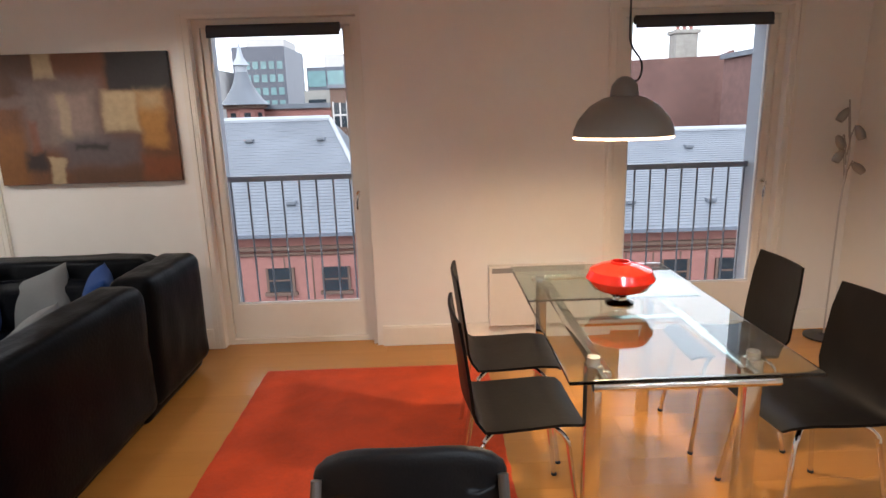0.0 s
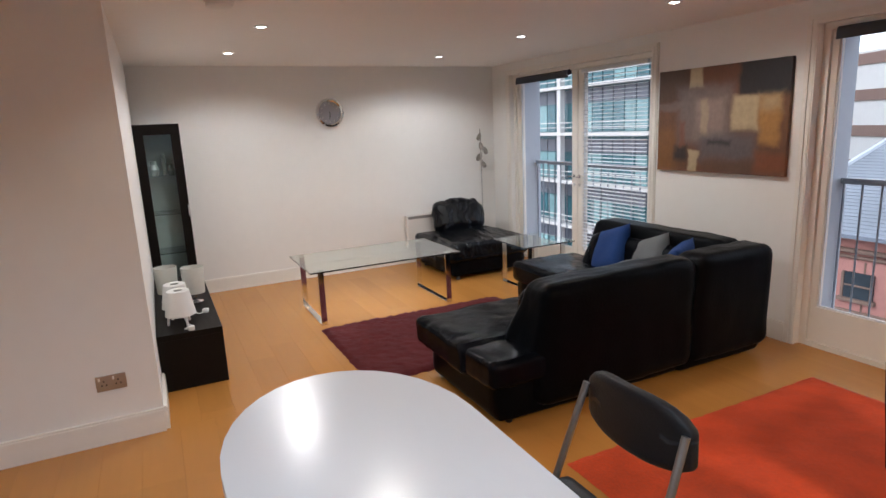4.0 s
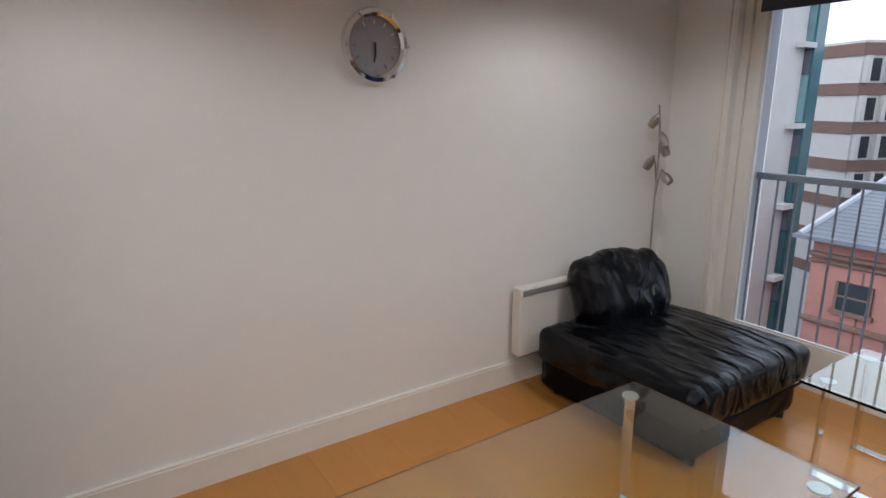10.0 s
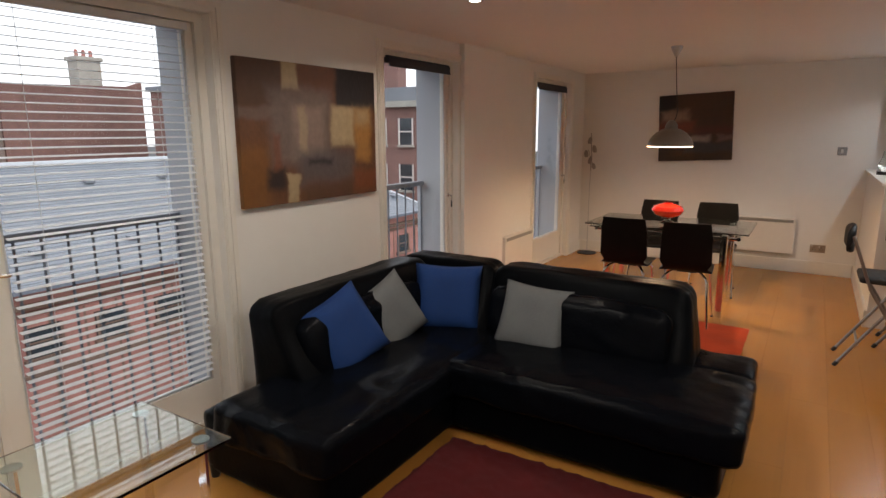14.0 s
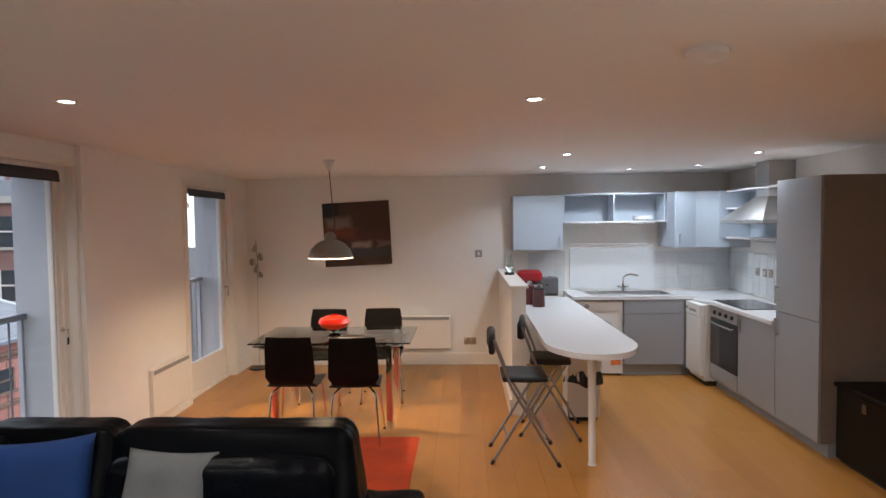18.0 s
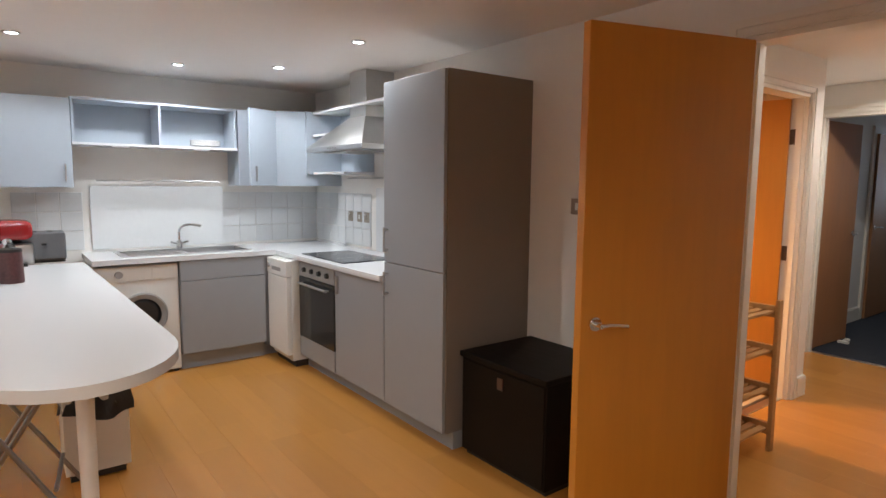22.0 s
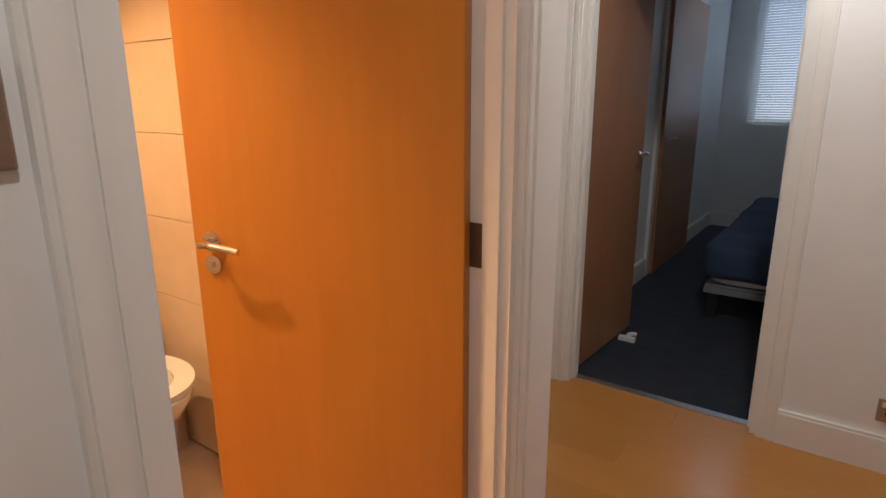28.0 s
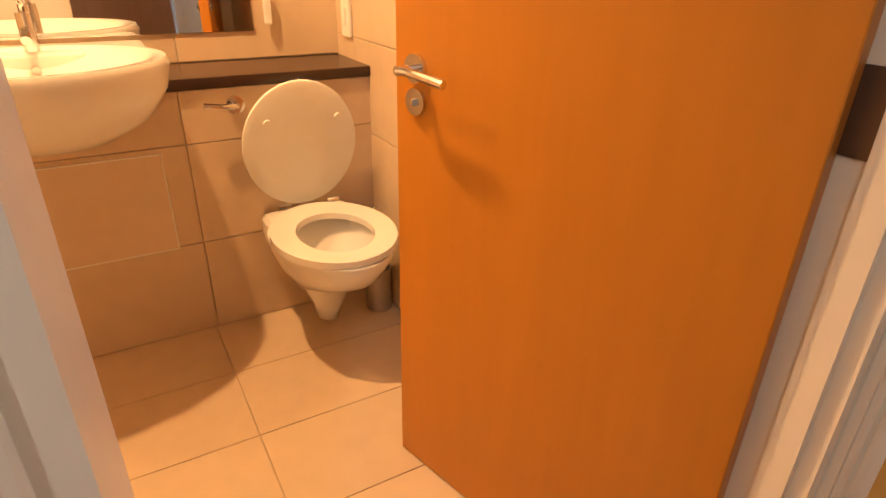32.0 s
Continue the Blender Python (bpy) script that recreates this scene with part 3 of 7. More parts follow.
casing_x(FD[0], FD[1], FD[3], YN, -1, head=0.8)
reveal(FD[0], FD[1], FD[3], "window_reveal")
railing(FD[0] + 0.02, FD[1] - 0.02, YN + 0.37)

for nm, W, g in (("window_2", W1, (-0.57, 0.285, 0.285, 2.10)), ("window_3", W2, (2.11, 3.01, 0.335, 2.09))):
    wd = tagged(thing(nm, 0, 0, 0, "white framed tall window with a rolled dark blind", "window"), kind="structure")
    frame_round(wd, W[0], W[1], W[3], YG)
    glazed(wd, "door_leaf", W[0] + 0.048, W[1] - 0.048, 0.038, W[3] - 0.048, *g, YG)
    roller(wd, g[0] + 0.01, g[1] - 0.02, g[3] - 0.005, YG - 0.06)
    hx = g[1] + 0.035
    bm = C((hx, YG - 0.03, 1.04), (hx, YG - 0.042, 1.04), 0.02, n=20)
    tube(bm, [(hx, YG - 0.04, 1.04), (hx, YG - 0.07, 1.04), (hx - 0.01, YG - 0.076, 0.99), (hx - 0.01, YG - 0.074, 0.94)], 0.008, 10)
    part("handle", bm, M_CHROME, wd, "chrome window handle")
    casing_x(W[0], W[1], W[3], YN, -1, head=0.8)
    reveal(W[0], W[1], W[3], "window_reveal")
    railing(W[0] + 0.02, W[1] - 0.02, YN + 0.37)

bw = tagged(thing("window_4", -0.05, -8.0, 1.06, "bedroom window behind a let-down venetian blind", "window"), kind="structure")
part("window_frame", box(box(B(-0.4, -0.09, 0, -0.36, -0.04, 1.2), 0.36, -0.09, 0, 0.4, -0.04, 1.2), -0.36, -0.09, 1.16, 0.36, -0.04, 1.2), M_TRIM, bw)
pn = part("pane", B(-0.36, -0.07, 0, 0.36, -0.064, 1.16), M_GLASS, bw)
pn.visible_shadow = False
bb = part("blind", B(-0.42, 0.012, 1.18, 0.42, 0.045, 1.22), M_SLAT, bw, "let-down white venetian blind")
for i in range(49):
    ob = part("slat", B(-0.41, -0.0125, -0.0007, 0.41, 0.0125, 0.0007), M_SLAT, bb) if i == 0 else new("slat", ob.data)
    ob.parent = bb
    ob.matrix_local = pose(0, 0.03, 1.165 - i * 0.0235, 52, 0, 0)
part("bottom_bar", B(-0.41, 0.018, 0.0, 0.41, 0.042, 0.015), M_SLAT, bb)


# ---------- fixtures ----------
def spotlight(x, y, warm=True, watts=26, colour=(1, 0.93, 0.84), z=CEIL, group="recessed ceiling spots", spot=156):
    s = thing("ceiling_spotlight", x, y, z, "small round recessed ceiling spotlight, lit", "ceiling light", group=group)
    bm = lathe(bmesh.new(), [(0.046, -0.0005), (0.045, -0.006), (0.034, -0.007), (0.032, -0.003), (0.032, -0.0005)], 24)
    part("bezel", bm, M_STEEL, s)
    part("lens", C((0, 0, -0.0005), (0, 0, -0.004), 0.031, n=24), M_BULB if warm else M_BULBC, s, "glowing lamp lens")
    lamp_at("spot_lamp", "SPOT", (x, y, z - 0.02), watts, colour, 0.03, spot)


LIV = [(-3.65, 2.0), (-2.30, 2.05), (-3.765, 4.04), (-2.40, 4.12)]
for x, y in LIV[:4]:
    spotlight(x, y, True, 44, (1, 0.93, 0.84))
for x, y in ((-0.84, 2.20), (-0.99, 4.30)):
    spotlight(x, y, True, 34, (1, 0.86, 0.70))
for x, y in ((1.43, 1.66), (2.56, 1.715), (2.94, 0.73), (2.57, 0.12), (1.50, 0.045)):
    spotlight(x, y, False, 27 if y > 1 else 38, (0.93, 0.97, 1.0), group="recessed kitchen spots")
spotlight(-0.47, -3.33, True, 54, (1, 0.93, 0.84), group="recessed hall spots", spot=164)
# assumed spot, never in view, added to brighten the outer hall
spotlight(-0.75, -1.35, True, 34, (1, 0.93, 0.84), group="recessed hall spots", spot=160)
spotlight(1.24, -1.62, True, 185, (1, 0.56, 0.235), group="recessed bathroom spots", spot=116)
# extra unseen spot, added as fill beside the main bathroom lamp
spotlight(1.50, -1.15, True, 60, (1, 0.56, 0.235), group="recessed bathroom spots", spot=120)
for x, y, r in ((-1.58, 1.72, 0.075), (-0.70, -2.64, 0.055)):
    a = thing("smoke_alarm", x, y, CEIL, "round white plastic smoke alarm on the ceiling", "smoke alarm")
    part("base_plate", lathe(bmesh.new(), [(0, -0.0005), (r, -0.0005), (r, -0.012), (0, -0.012)], 32), M_PLASTIC, a)
    part("cover", lathe(bmesh.new(), [(r * 0.92, -0.012), (r * 0.9, -0.028), (r * 0.6, -0.04), (0, -0.042)], 32), M_PLASTIC, a)


def plate(name, x, y, z, nx, ny, label, material=None, w=0.086, h=0.086, rocker=True, sockets=0):
    """A wall plate with its switch or sockets; n is the way it faces."""
    ang = math.degrees(math.atan2(ny, nx)) + 90
    p = thing(name, x, y, z, label, "switch" if rocker else "socket", rz=ang)
    part("plate", B(-w / 2, -0.009, -h / 2, w / 2, -0.0005, h / 2, 0.003), material or M_BRASS, p)
    if rocker:
        part("rocker", B(-0.011, -0.014, -0.02, 0.011, -0.009, 0.02, 0.002), M_PLASTIC, p, "white plastic rocker")
    for k in range(sockets):
        cx = (k - (sockets - 1) / 2) * 0.068
        bm = bmesh.new()
        for a, b in ((0, 0.012), (-0.011, -0.01), (0.011, -0.01)):
            box(bm, cx + a - 0.003, -0.0095, b - 0.005, cx + a + 0.003, -0.0088, b + 0.005)
        part("socket_holes", bm, M_BLACK, p)
        part("rocker", B(cx - 0.026, -0.013, 0.016, cx - 0.016, -0.009, 0.034), M_PLASTIC, p)
    return p


plate("light_switch", -1.46, YS, 1.35, 0, 1, "satin metal light switch beside the doorway")
plate("light_switch", 0.36, YS, 1.345, 0, 1, "satin metal dimmer switch behind the open door")
plate("light_switch", HXE, -1.515, 1.31, -1, 0, "satin metal light switch beside the bathroom door")
plate("wall_socket", PX, 0.95, 0.345, 1, 0, "satin metal double socket low on the pier", w=0.146, rocker=False, sockets=2)
plate("wall_socket", -0.86, EY, 0.235, 0, 1, "satin metal double socket above the skirting", w=0.146, rocker=False, sockets=2)
plate("wall_socket", XE, 2.475, 0.287, -1, 0, "satin metal double socket low on the dining wall", w=0.146, rocker=False, sockets=2)
plate("light_switch", XE, 2.36, 1.36, -1, 0, "dark metal thermostat plate on the dining wall", M_GRILLE)

spotlight(0.10, -6.6, False, 7, (0.80, 0.90, 1.0), group="recessed bedroom spots")
lamp = bpy.data.lights.new("bedroom_daylight", "AREA")
lamp.shape, lamp.size, lamp.size_y, lamp.energy, lamp.color = "RECTANGLE", 0.7, 1.1, 7, (0.55, 0.76, 1.0)
new("bedroom_daylight", lamp).matrix_world = look((-0.05, -8.03, 1.66), (-0.05, -6, 1.6))

# ---------- soft shapes ----------
def soft_box(sx, sy, sz, puff=0.04, wrinkle=0.012, seed=0, n=14, edge=0.25, seam=0):
    """A cushion over (0..sx, 0..sy, 0..sz): rounded, swollen and creased."""
    bm = bmesh.new()
    bmesh.ops.create_cube(bm, size=1)
    bmesh.ops.subdivide_edges(bm, edges=bm.edges[:], cuts=n, use_grid_fill=True)
    h = Vector((sx / 2, sy / 2, sz / 2))
    r = min(h) * edge * 2
    for v in bm.verts:
        u = v.co * 2
        p = Vector((u.x * h.x, u.y * h.y, u.z * h.z))
        q = Vector([max(-h[k] + r, min(h[k] - r, p[k])) for k in range(3)])
        d = p - q
        if d.length > 1e-6:
            p = q + d.normalized() * min(d.length, r)
        bulge = (1 - u.x ** 2) * (1 - u.y ** 2)
        p.z += math.copysign(puff * bulge, u.z) if abs(u.z) > 0.3 else 0
        w = noise.noise(Vector((p.x * 3.2 + seed, p.y * 9 + seed, p.z * 5))) + 0.6 * noise.noise(Vector((p.x * 14, p.y * 20 + seed, p.z * 9 + seed)))
        p += v.co.normalized() * w * wrinkle
        v.co = p + h
    return bm


def pillow(s=0.42, t=0.13, seed=0):
    """A square scatter cushion standing in x, z with pinched corners."""
    bm = bmesh.new()
    n = 16
    g = {}
    for side in (1, -1):
        for i in range(n + 1):
            for j in range(n + 1):
                u, w = 2 * i / n - 1, 2 * j / n - 1
                if side == -1 and (abs(u) == 1 or abs(w) == 1):
                    g[side, i, j] = g[1, i, j]
                    continue
                pin = 1 - 0.07 * (abs(u) * (1 - w * w) + 0) - 0.0
                x, z = u * s / 2 * (1 - 0.07 * (1 - w * w) * abs(u)), w * s / 2 * (1 - 0.07 * (1 - u * u) * abs(w))
                y = side * t / 2 * ((1 - u ** 4) * (1 - w ** 4)) ** 0.6
                k = noise.noise(Vector((x * 7 + seed, z * 7, side * 3 + seed))) * 0.012 * (1 - u ** 4) * (1 - w ** 4)
                g[side, i, j] = bm.verts.new((x, y + k, z + s / 2))
    for side in (1, -1):
        for i in range(n):
            for j in range(n):
                f = (g[side, i, j], g[side, i + 1, j], g[side, i + 1, j + 1], g[side, i, j + 1])
                bm.faces.new(f if side == -1 else f[::-1])
    return bm


# ---------- sofa ----------
sofa = thing("corner_sofa", -0.68, 2.76, 0, "black leather corner sofa with loose creased seats", "sofa")


def put(ob, x, y, z, rx=0, ry=0, rz=0):
    ob.matrix_local = pose(x, y, z, rx, ry, rz)
    return ob


def soff(name, sx, sy, sz, x, y, z, seed, puff=0.03, wr=0.01, label="", n=14, rx=0, ry=0, rz=0, edge=0.25):
    bm = soft_box(sx, sy, sz, puff, wr, seed, n, edge)
    return put(part(name, bm, M_HIDE if name in ("base", "back_panel") else M_LEATHER, sofa, label, angle=180), x + 0.68, y - 2.76, z, rx, ry, rz)


def back_block(name, length, x, y, rz, seed, label=""):
    """One upholstered back: upright outside, its inner side sloping in towards the top."""
    bm = soft_box(0.42, length, 0.71, 0.0, 0.007, seed, 18, 0.22)
    for v in bm.verts:
        u = max(0.0, min(1.0, (v.co.z - 0.26) / 0.42))
        k = u * u * (3 - 2 * u)
        v.co.x = 0.42 - (0.42 - v.co.x) * (1 - 0.42 * k)
        v.co.y -= 0.05 * (1 - k) * max(0.0, 1 - v.co.y / 0.3)
    return put(part(name, bm, M_HIDE, sofa, label, angle=180), x + 0.68, y - 2.76, 0.06, 0, 0, rz)


soff("base", 0.87, 1.42, 0.32, -1.57, 2.80, 0.02, 1, 0.0, 0.004, edge=0.15)
soff("base", 1.84, 0.80, 0.32, -2.52, 4.10, 0.02, 2, 0.0, 0.004, edge=0.15)
soff("seat_cushion", 0.66, 1.44, 0.19, -1.62, 2.72, 0.22, 3, 0.018, 0.013, n=26)
soff("seat_cushion", 1.56, 0.70, 0.19, -2.56, 4.07, 0.22, 4, 0.018, 0.013, n=26)
soff("seat_corner", 0.32, 0.42, 0.16, -0.98, 2.74, 0.24, 5, 0.01, 0.008)
back_block("backrest", 1.16, -1.06, 3.07, 0, 6, "black leather back with a sloping inner side")
back_block("backrest", 0.72, -1.06, 4.225, 0, 7)
back_block("backrest", 1.34, -0.86, 4.52, 90, 8)
soff("back_cushion", 0.20, 1.06, 0.34, -1.10, 3.13, 0.36, 9, 0.012, 0.012, ry=12, n=18, edge=0.4)
soff("back_cushion", 1.04, 0.20, 0.34, -2.12, 4.52, 0.36, 11, 0.012, 0.012, rx=-12, n=18, edge=0.4)
for x, y in ((-1.50, 2.90), (-0.76, 2.90), (-2.50, 4.20), (-2.50, 4.84), (-0.78, 4.86)):
    part("foot", C((x + 0.68, y - 2.76, 0.0), (x + 0.68, y - 2.76, 0.07), 0.02, 0.026, 12), M_BLACK, sofa)

CUSH = "scatter cushions on the sofa"
for i, (m, lab, x, y, z, rx, ry, rz, s) in enumerate((
        (M_BLUE, "royal blue square scatter cushion leaning on the sofa", -1.80, 4.495, 0.385, -26, -18, -6, 0.41),
        (M_GREY, "grey square scatter cushion leaning on the sofa", -1.385, 4.51, 0.385, -25, -20, -6, 0.39),
        (M_BLUE, "royal blue square scatter cushion in the sofa's corner", -1.12, 4.42, 0.375, -20, 2, -62, 0.42),
        (M_GREY, "grey square scatter cushion against the sofa's back", -1.15, 3.88, 0.355, -26, 5, -84, 0.40))):
    c = link_mesh("scatter_cushion", pillow(s, 0.15, i * 7.3), m, angle=180)
    c.matrix_world = pose(x, y, z, rx, ry, rz)
    tagged(c, lab, "cushion", CUSH)

# ---------- armless chair ----------
ch = thing("lounge_chair", -4.03, 4.47, 0, "low armless black leather lounge chair with a back cushion", "chair")
put(part("base", soft_box(0.94, 0.92, 0.22, 0.0, 0.004, 21, edge=0.2), M_LEATHER, ch, angle=180), -0.50, -0.46, 0.03)
bm = soft_box(0.97, 0.98, 0.20, 0.025, 0.010, 22, 34)
for v in bm.verts:
    if v.co.z > 0.08:
        # folds gathered across the seat
        q = v.co.y * 46 + 5 * noise.noise(Vector((v.co.x * 2.2, v.co.y * 3, 4.0)))
        a = noise.noise(Vector((v.co.x * 4, v.co.y * 5, 9.0)))
        v.co.z += 0.007 * math.sin(q) * (0.5 + a)
put(part("seat_cushion", bm, M_CREASE, ch, "deeply creased black leather seat", angle=180), -0.50, -0.49, 0.19)
put(part("back_cushion", soft_box(0.27, 0.64, 0.38, 0.05, 0.022, 23, 22, 0.45), M_CREASE, ch, "slumped black leather back cushion", angle=180), -0.49, -0.25, 0.30, 0, -24, -8)
part("piping", tube(bmesh.new(), [(0.49, -0.46, 0.235), (0.505, 0, 0.24), (0.49, 0.46, 0.235)], 0.007, 8), M_LEATHER, ch)
for x, y in ((-0.42, -0.38), (-0.42, 0.38), (0.40, -0.38), (0.40, 0.38)):
    part("foot", C((x, y, 0), (x, y, 0.05), 0.022, n=12), M_BLACK, ch)


# ---------- glass tables ----------
def glass_table(name, x, y, sx, sy, h, label):
    t = thing(name, x, y, 0, label, "table")
    part("glass_top", B(-sx / 2, -sy / 2, h - 0.012, sx / 2, sy / 2, h, 0.003, 2), M_TGLASS, t, "clear glass top with a green edge")
    for s in (-1, 1):
        yy = s * (sy / 2 - 0.10)
        f = part("leg_frame", B(-sx / 2 + 0.06, yy - 0.025, 0, sx / 2 - 0.06, yy + 0.025, 0.012, 0.002), M_CHROME, t, "chrome flat-bar leg frame")
        for k in (-1, 1):
            xx = k * (sx / 2 - 0.066)
            part("leg", B(xx - 0.006, yy - 0.025, 0.012, xx + 0.006, yy + 0.025, h - 0.02, 0.001), M_CHROME, f)
            part("glass_pad", C((xx, yy, h - 0.02), (xx, yy, h - 0.0125), 0.032, n=20), M_STEEL, f)
    return t


glass_table("coffee_table", -3.285, 3.04, 0.81, 1.39, 0.487, "glass coffee table on chrome flat-bar legs")
glass_table("side_table", -3.05, 4.655, 0.60, 0.59, 0.455, "small glass side table on chrome flat-bar legs")


def shag(name, x0, y0, x1, y1, h, material, label, tuft=0.012, step=0.03):
    """A rug with an uneven tufted surface and edge."""
    nx, ny = int((x1 - x0) / step), int((y1 - y0) / step)
    bm = bmesh.new()
    g = [[None] * (ny + 1) for _ in range(nx + 1)]
    for i in range(nx + 1):
        for j in range(ny + 1):
            edge = min(i, j, nx - i, ny - j)
            x, y = x0 + (x1 - x0) * i / nx, y0 + (y1 - y0) * j / ny
            k = random.uniform(-1, 1) * tuft
            z = (0.002 if edge == 0 else h) + (k if edge else 0) * 0.6
            o = random.uniform(-1, 1) * tuft * (1.0 if edge == 0 else 0.5)
            g[i][j] = bm.verts.new((x + o, y + random.uniform(-1, 1) * tuft * 0.6, z))
    for i in range(nx):
        for j in range(ny):
            bm.faces.new((g[i][j], g[i + 1][j], g[i + 1][j + 1], g[i][j + 1]))
    ob = link_mesh(name, bm, material, angle=180)
    return tagged(ob, label, "rug")


shag("red_rug", -2.84, 2.385, -1.61, 4.07, 0.026, M_REDRUG, "dark red shaggy rug on the laminate floor")
shag("orange_rug", -0.26, 2.91, 1.12, 4.80, 0.014, M_ORUG, "bright orange wool rug on the laminate floor", 0.005, 0.04)


# ---------- pictures ----------
M_FABRIC = mat("pale_lamp_fabric", (0.60, 0.60, 0.55), 0.8, var=0.06, scale=10, bump=0.15, bscale=180)


def canvas_mat(name, w, h, ground, blocks):
    """Brushed oil paint: soft-edged blocks of colour laid over a ground. Blocks are (u0, v0, u1, v1, softness, strength, colour)."""
    m = mat(name, ground, 0.5, var=0.3, scale=9, bump=0.25, bscale=40, stretch=(1.6, 1, 0.7))
    n, l = m.node_tree.nodes, m.node_tree.links
    b = n["Principled BSDF"]
    tc = [q for q in n if q.type == "TEX_COORD"][0]
    nz = n.new("ShaderNodeTexNoise")
    nz.inputs["Scale"].default_value, nz.inputs["Detail"].default_value = 9, 5
    l.new(tc.outputs["Object"], nz.inputs["Vector"])
    wob = n.new("ShaderNodeVectorMath")
    wob.operation = "MULTIPLY_ADD"
    wob.inputs[1].default_value = (0.07, 0.0, 0.07)
    l.new(nz.outputs["Color"], wob.inputs[0])
    l.new(tc.outputs["Object"], wob.inputs[2])
    fine = n.new("ShaderNodeTexNoise")
    fine.inputs["Scale"].default_value, fine.inputs["Detail"].default_value = 26, 6
    l.new(tc.outputs["Object"], fine.inputs["Vector"])
    cur = b.inputs["Base Color"].links[0].from_socket
    for u0, v0, u1, v1, soft, strength, col in blocks:
        cx, cz = ((u0 + u1) / 2 - 0.5) * w + 0.035, ((v0 + v1) / 2 - 0.5) * h + 0.035
        sb = n.new("ShaderNodeVectorMath")
        sb.operation = "SUBTRACT"
        sb.inputs[1].default_value = (cx, 0, cz)
        l.new(wob.outputs[0], sb.inputs[0])
        ab = n.new("ShaderNodeVectorMath")
        ab.operation = "ABSOLUTE"
        l.new(sb.outputs[0], ab.inputs[0])
        s2 = n.new("ShaderNodeVectorMath")
        s2.operation = "SUBTRACT"
        s2.inputs[1].default_value = ((u1 - u0) * w / 2, 9, (v1 - v0) * h / 2)
        l.new(ab.outputs[0], s2.inputs[0])
        sp = n.new("ShaderNodeSeparateXYZ")
        l.new(s2.outputs[0], sp.inputs[0])
        mx = n.new("ShaderNodeMath")
        mx.operation = "MAXIMUM"
        l.new(sp.outputs[0], mx.inputs[0])
        l.new(sp.outputs[2], mx.inputs[1])
        ra = n.new("ShaderNodeMapRange")
        ra.interpolation_type = "SMOOTHSTEP"
        ra.inputs[1].default_value, ra.inputs[2].default_value = soft, -soft
        ra.inputs[3].default_value, ra.inputs[4].default_value = 0.0, strength
        l.new(mx.outputs[0], ra.inputs[0])
        dab = n.new("ShaderNodeMixRGB")
        dab.inputs[1].default_value = (*[c * 0.75 for c in col], 1)
        dab.inputs[2].default_value = (*[c * 1.25 for c in col], 1)
        l.new(fine.outputs[0], dab.inputs[0])
        mi = n.new("ShaderNodeMixRGB")
        l.new(ra.outputs[0], mi.inputs[0])
        l.new(cur, mi.inputs[1])
        l.new(dab.outputs[0], mi.inputs[2])
        cur = mi.outputs[0]
    l.new(cur, b.inputs["Base Color"])
    return m


UMBER, DARK, RUST, CREAM = (0.085, 0.045, 0.028), (0.018, 0.015, 0.018), (0.19, 0.055, 0.018), (0.42, 0.33, 0.20)
MAUVE, PALE, OCHRE, SLATE = (0.16, 0.12, 0.11), (0.27, 0.20, 0.17), (0.36, 0.18, 0.045), (0.10, 0.085, 0.09)
M_CANVAS = canvas_mat("abstract_oil_paint", 1.12, 0.81, (0.13, 0.055, 0.025), (
    (-0.1, 0.68, 0.26, 1.1, 0.03, 0.9, UMBER), (-0.1, -0.1, 0.16, 0.42, 0.05, 0.7, (0.20, 0.085, 0.02)), (0.66, 0.70, 1.1, 1.1, 0.03, 1.0, DARK),
    (0.40, 0.72, 0.66, 1.1, 0.03, 0.8, (0.12, 0.045, 0.022)), (0.27, 0.80, 0.38, 1.1, 0.015, 0.9, CREAM), (-0.1, 0.60, 0.26, 0.68, 0.02, 0.7, MAUVE),
    (0.18, 0.28, 0.62, 0.82, 0.06, 0.9, MAUVE), (0.33, 0.32, 0.56, 0.70, 0.04, 0.7, PALE), (0.37, 0.34, 0.43, 0.70, 0.02, 0.6, CREAM),
    (0.62, 0.40, 0.82, 0.70, 0.025, 0.95, CREAM), (0.82, 0.28, 0.96, 0.70, 0.03, 0.95, OCHRE), (0.83, 0.58, 0.95, 0.70, 0.05, 0.7, CREAM),
    (0.36, 0.13, 0.80, 0.38, 0.06, 0.9, SLATE), (0.15, 0.11, 0.26, 0.26, 0.03, 0.9, DARK), (0.27, -0.05, 0.36, 0.21, 0.015, 0.85, CREAM),
    (0.80, 0.04, 1.1, 0.20, 0.04, 0.8, RUST), (0.40, -0.1, 0.80, 0.12, 0.03, 0.7, UMBER), (0.19, 0.26, 0.24, 0.50, 0.02, 0.6, RUST), (0.44, 0.26, 0.62, 0.31, 0.02, 0.8, DARK)))
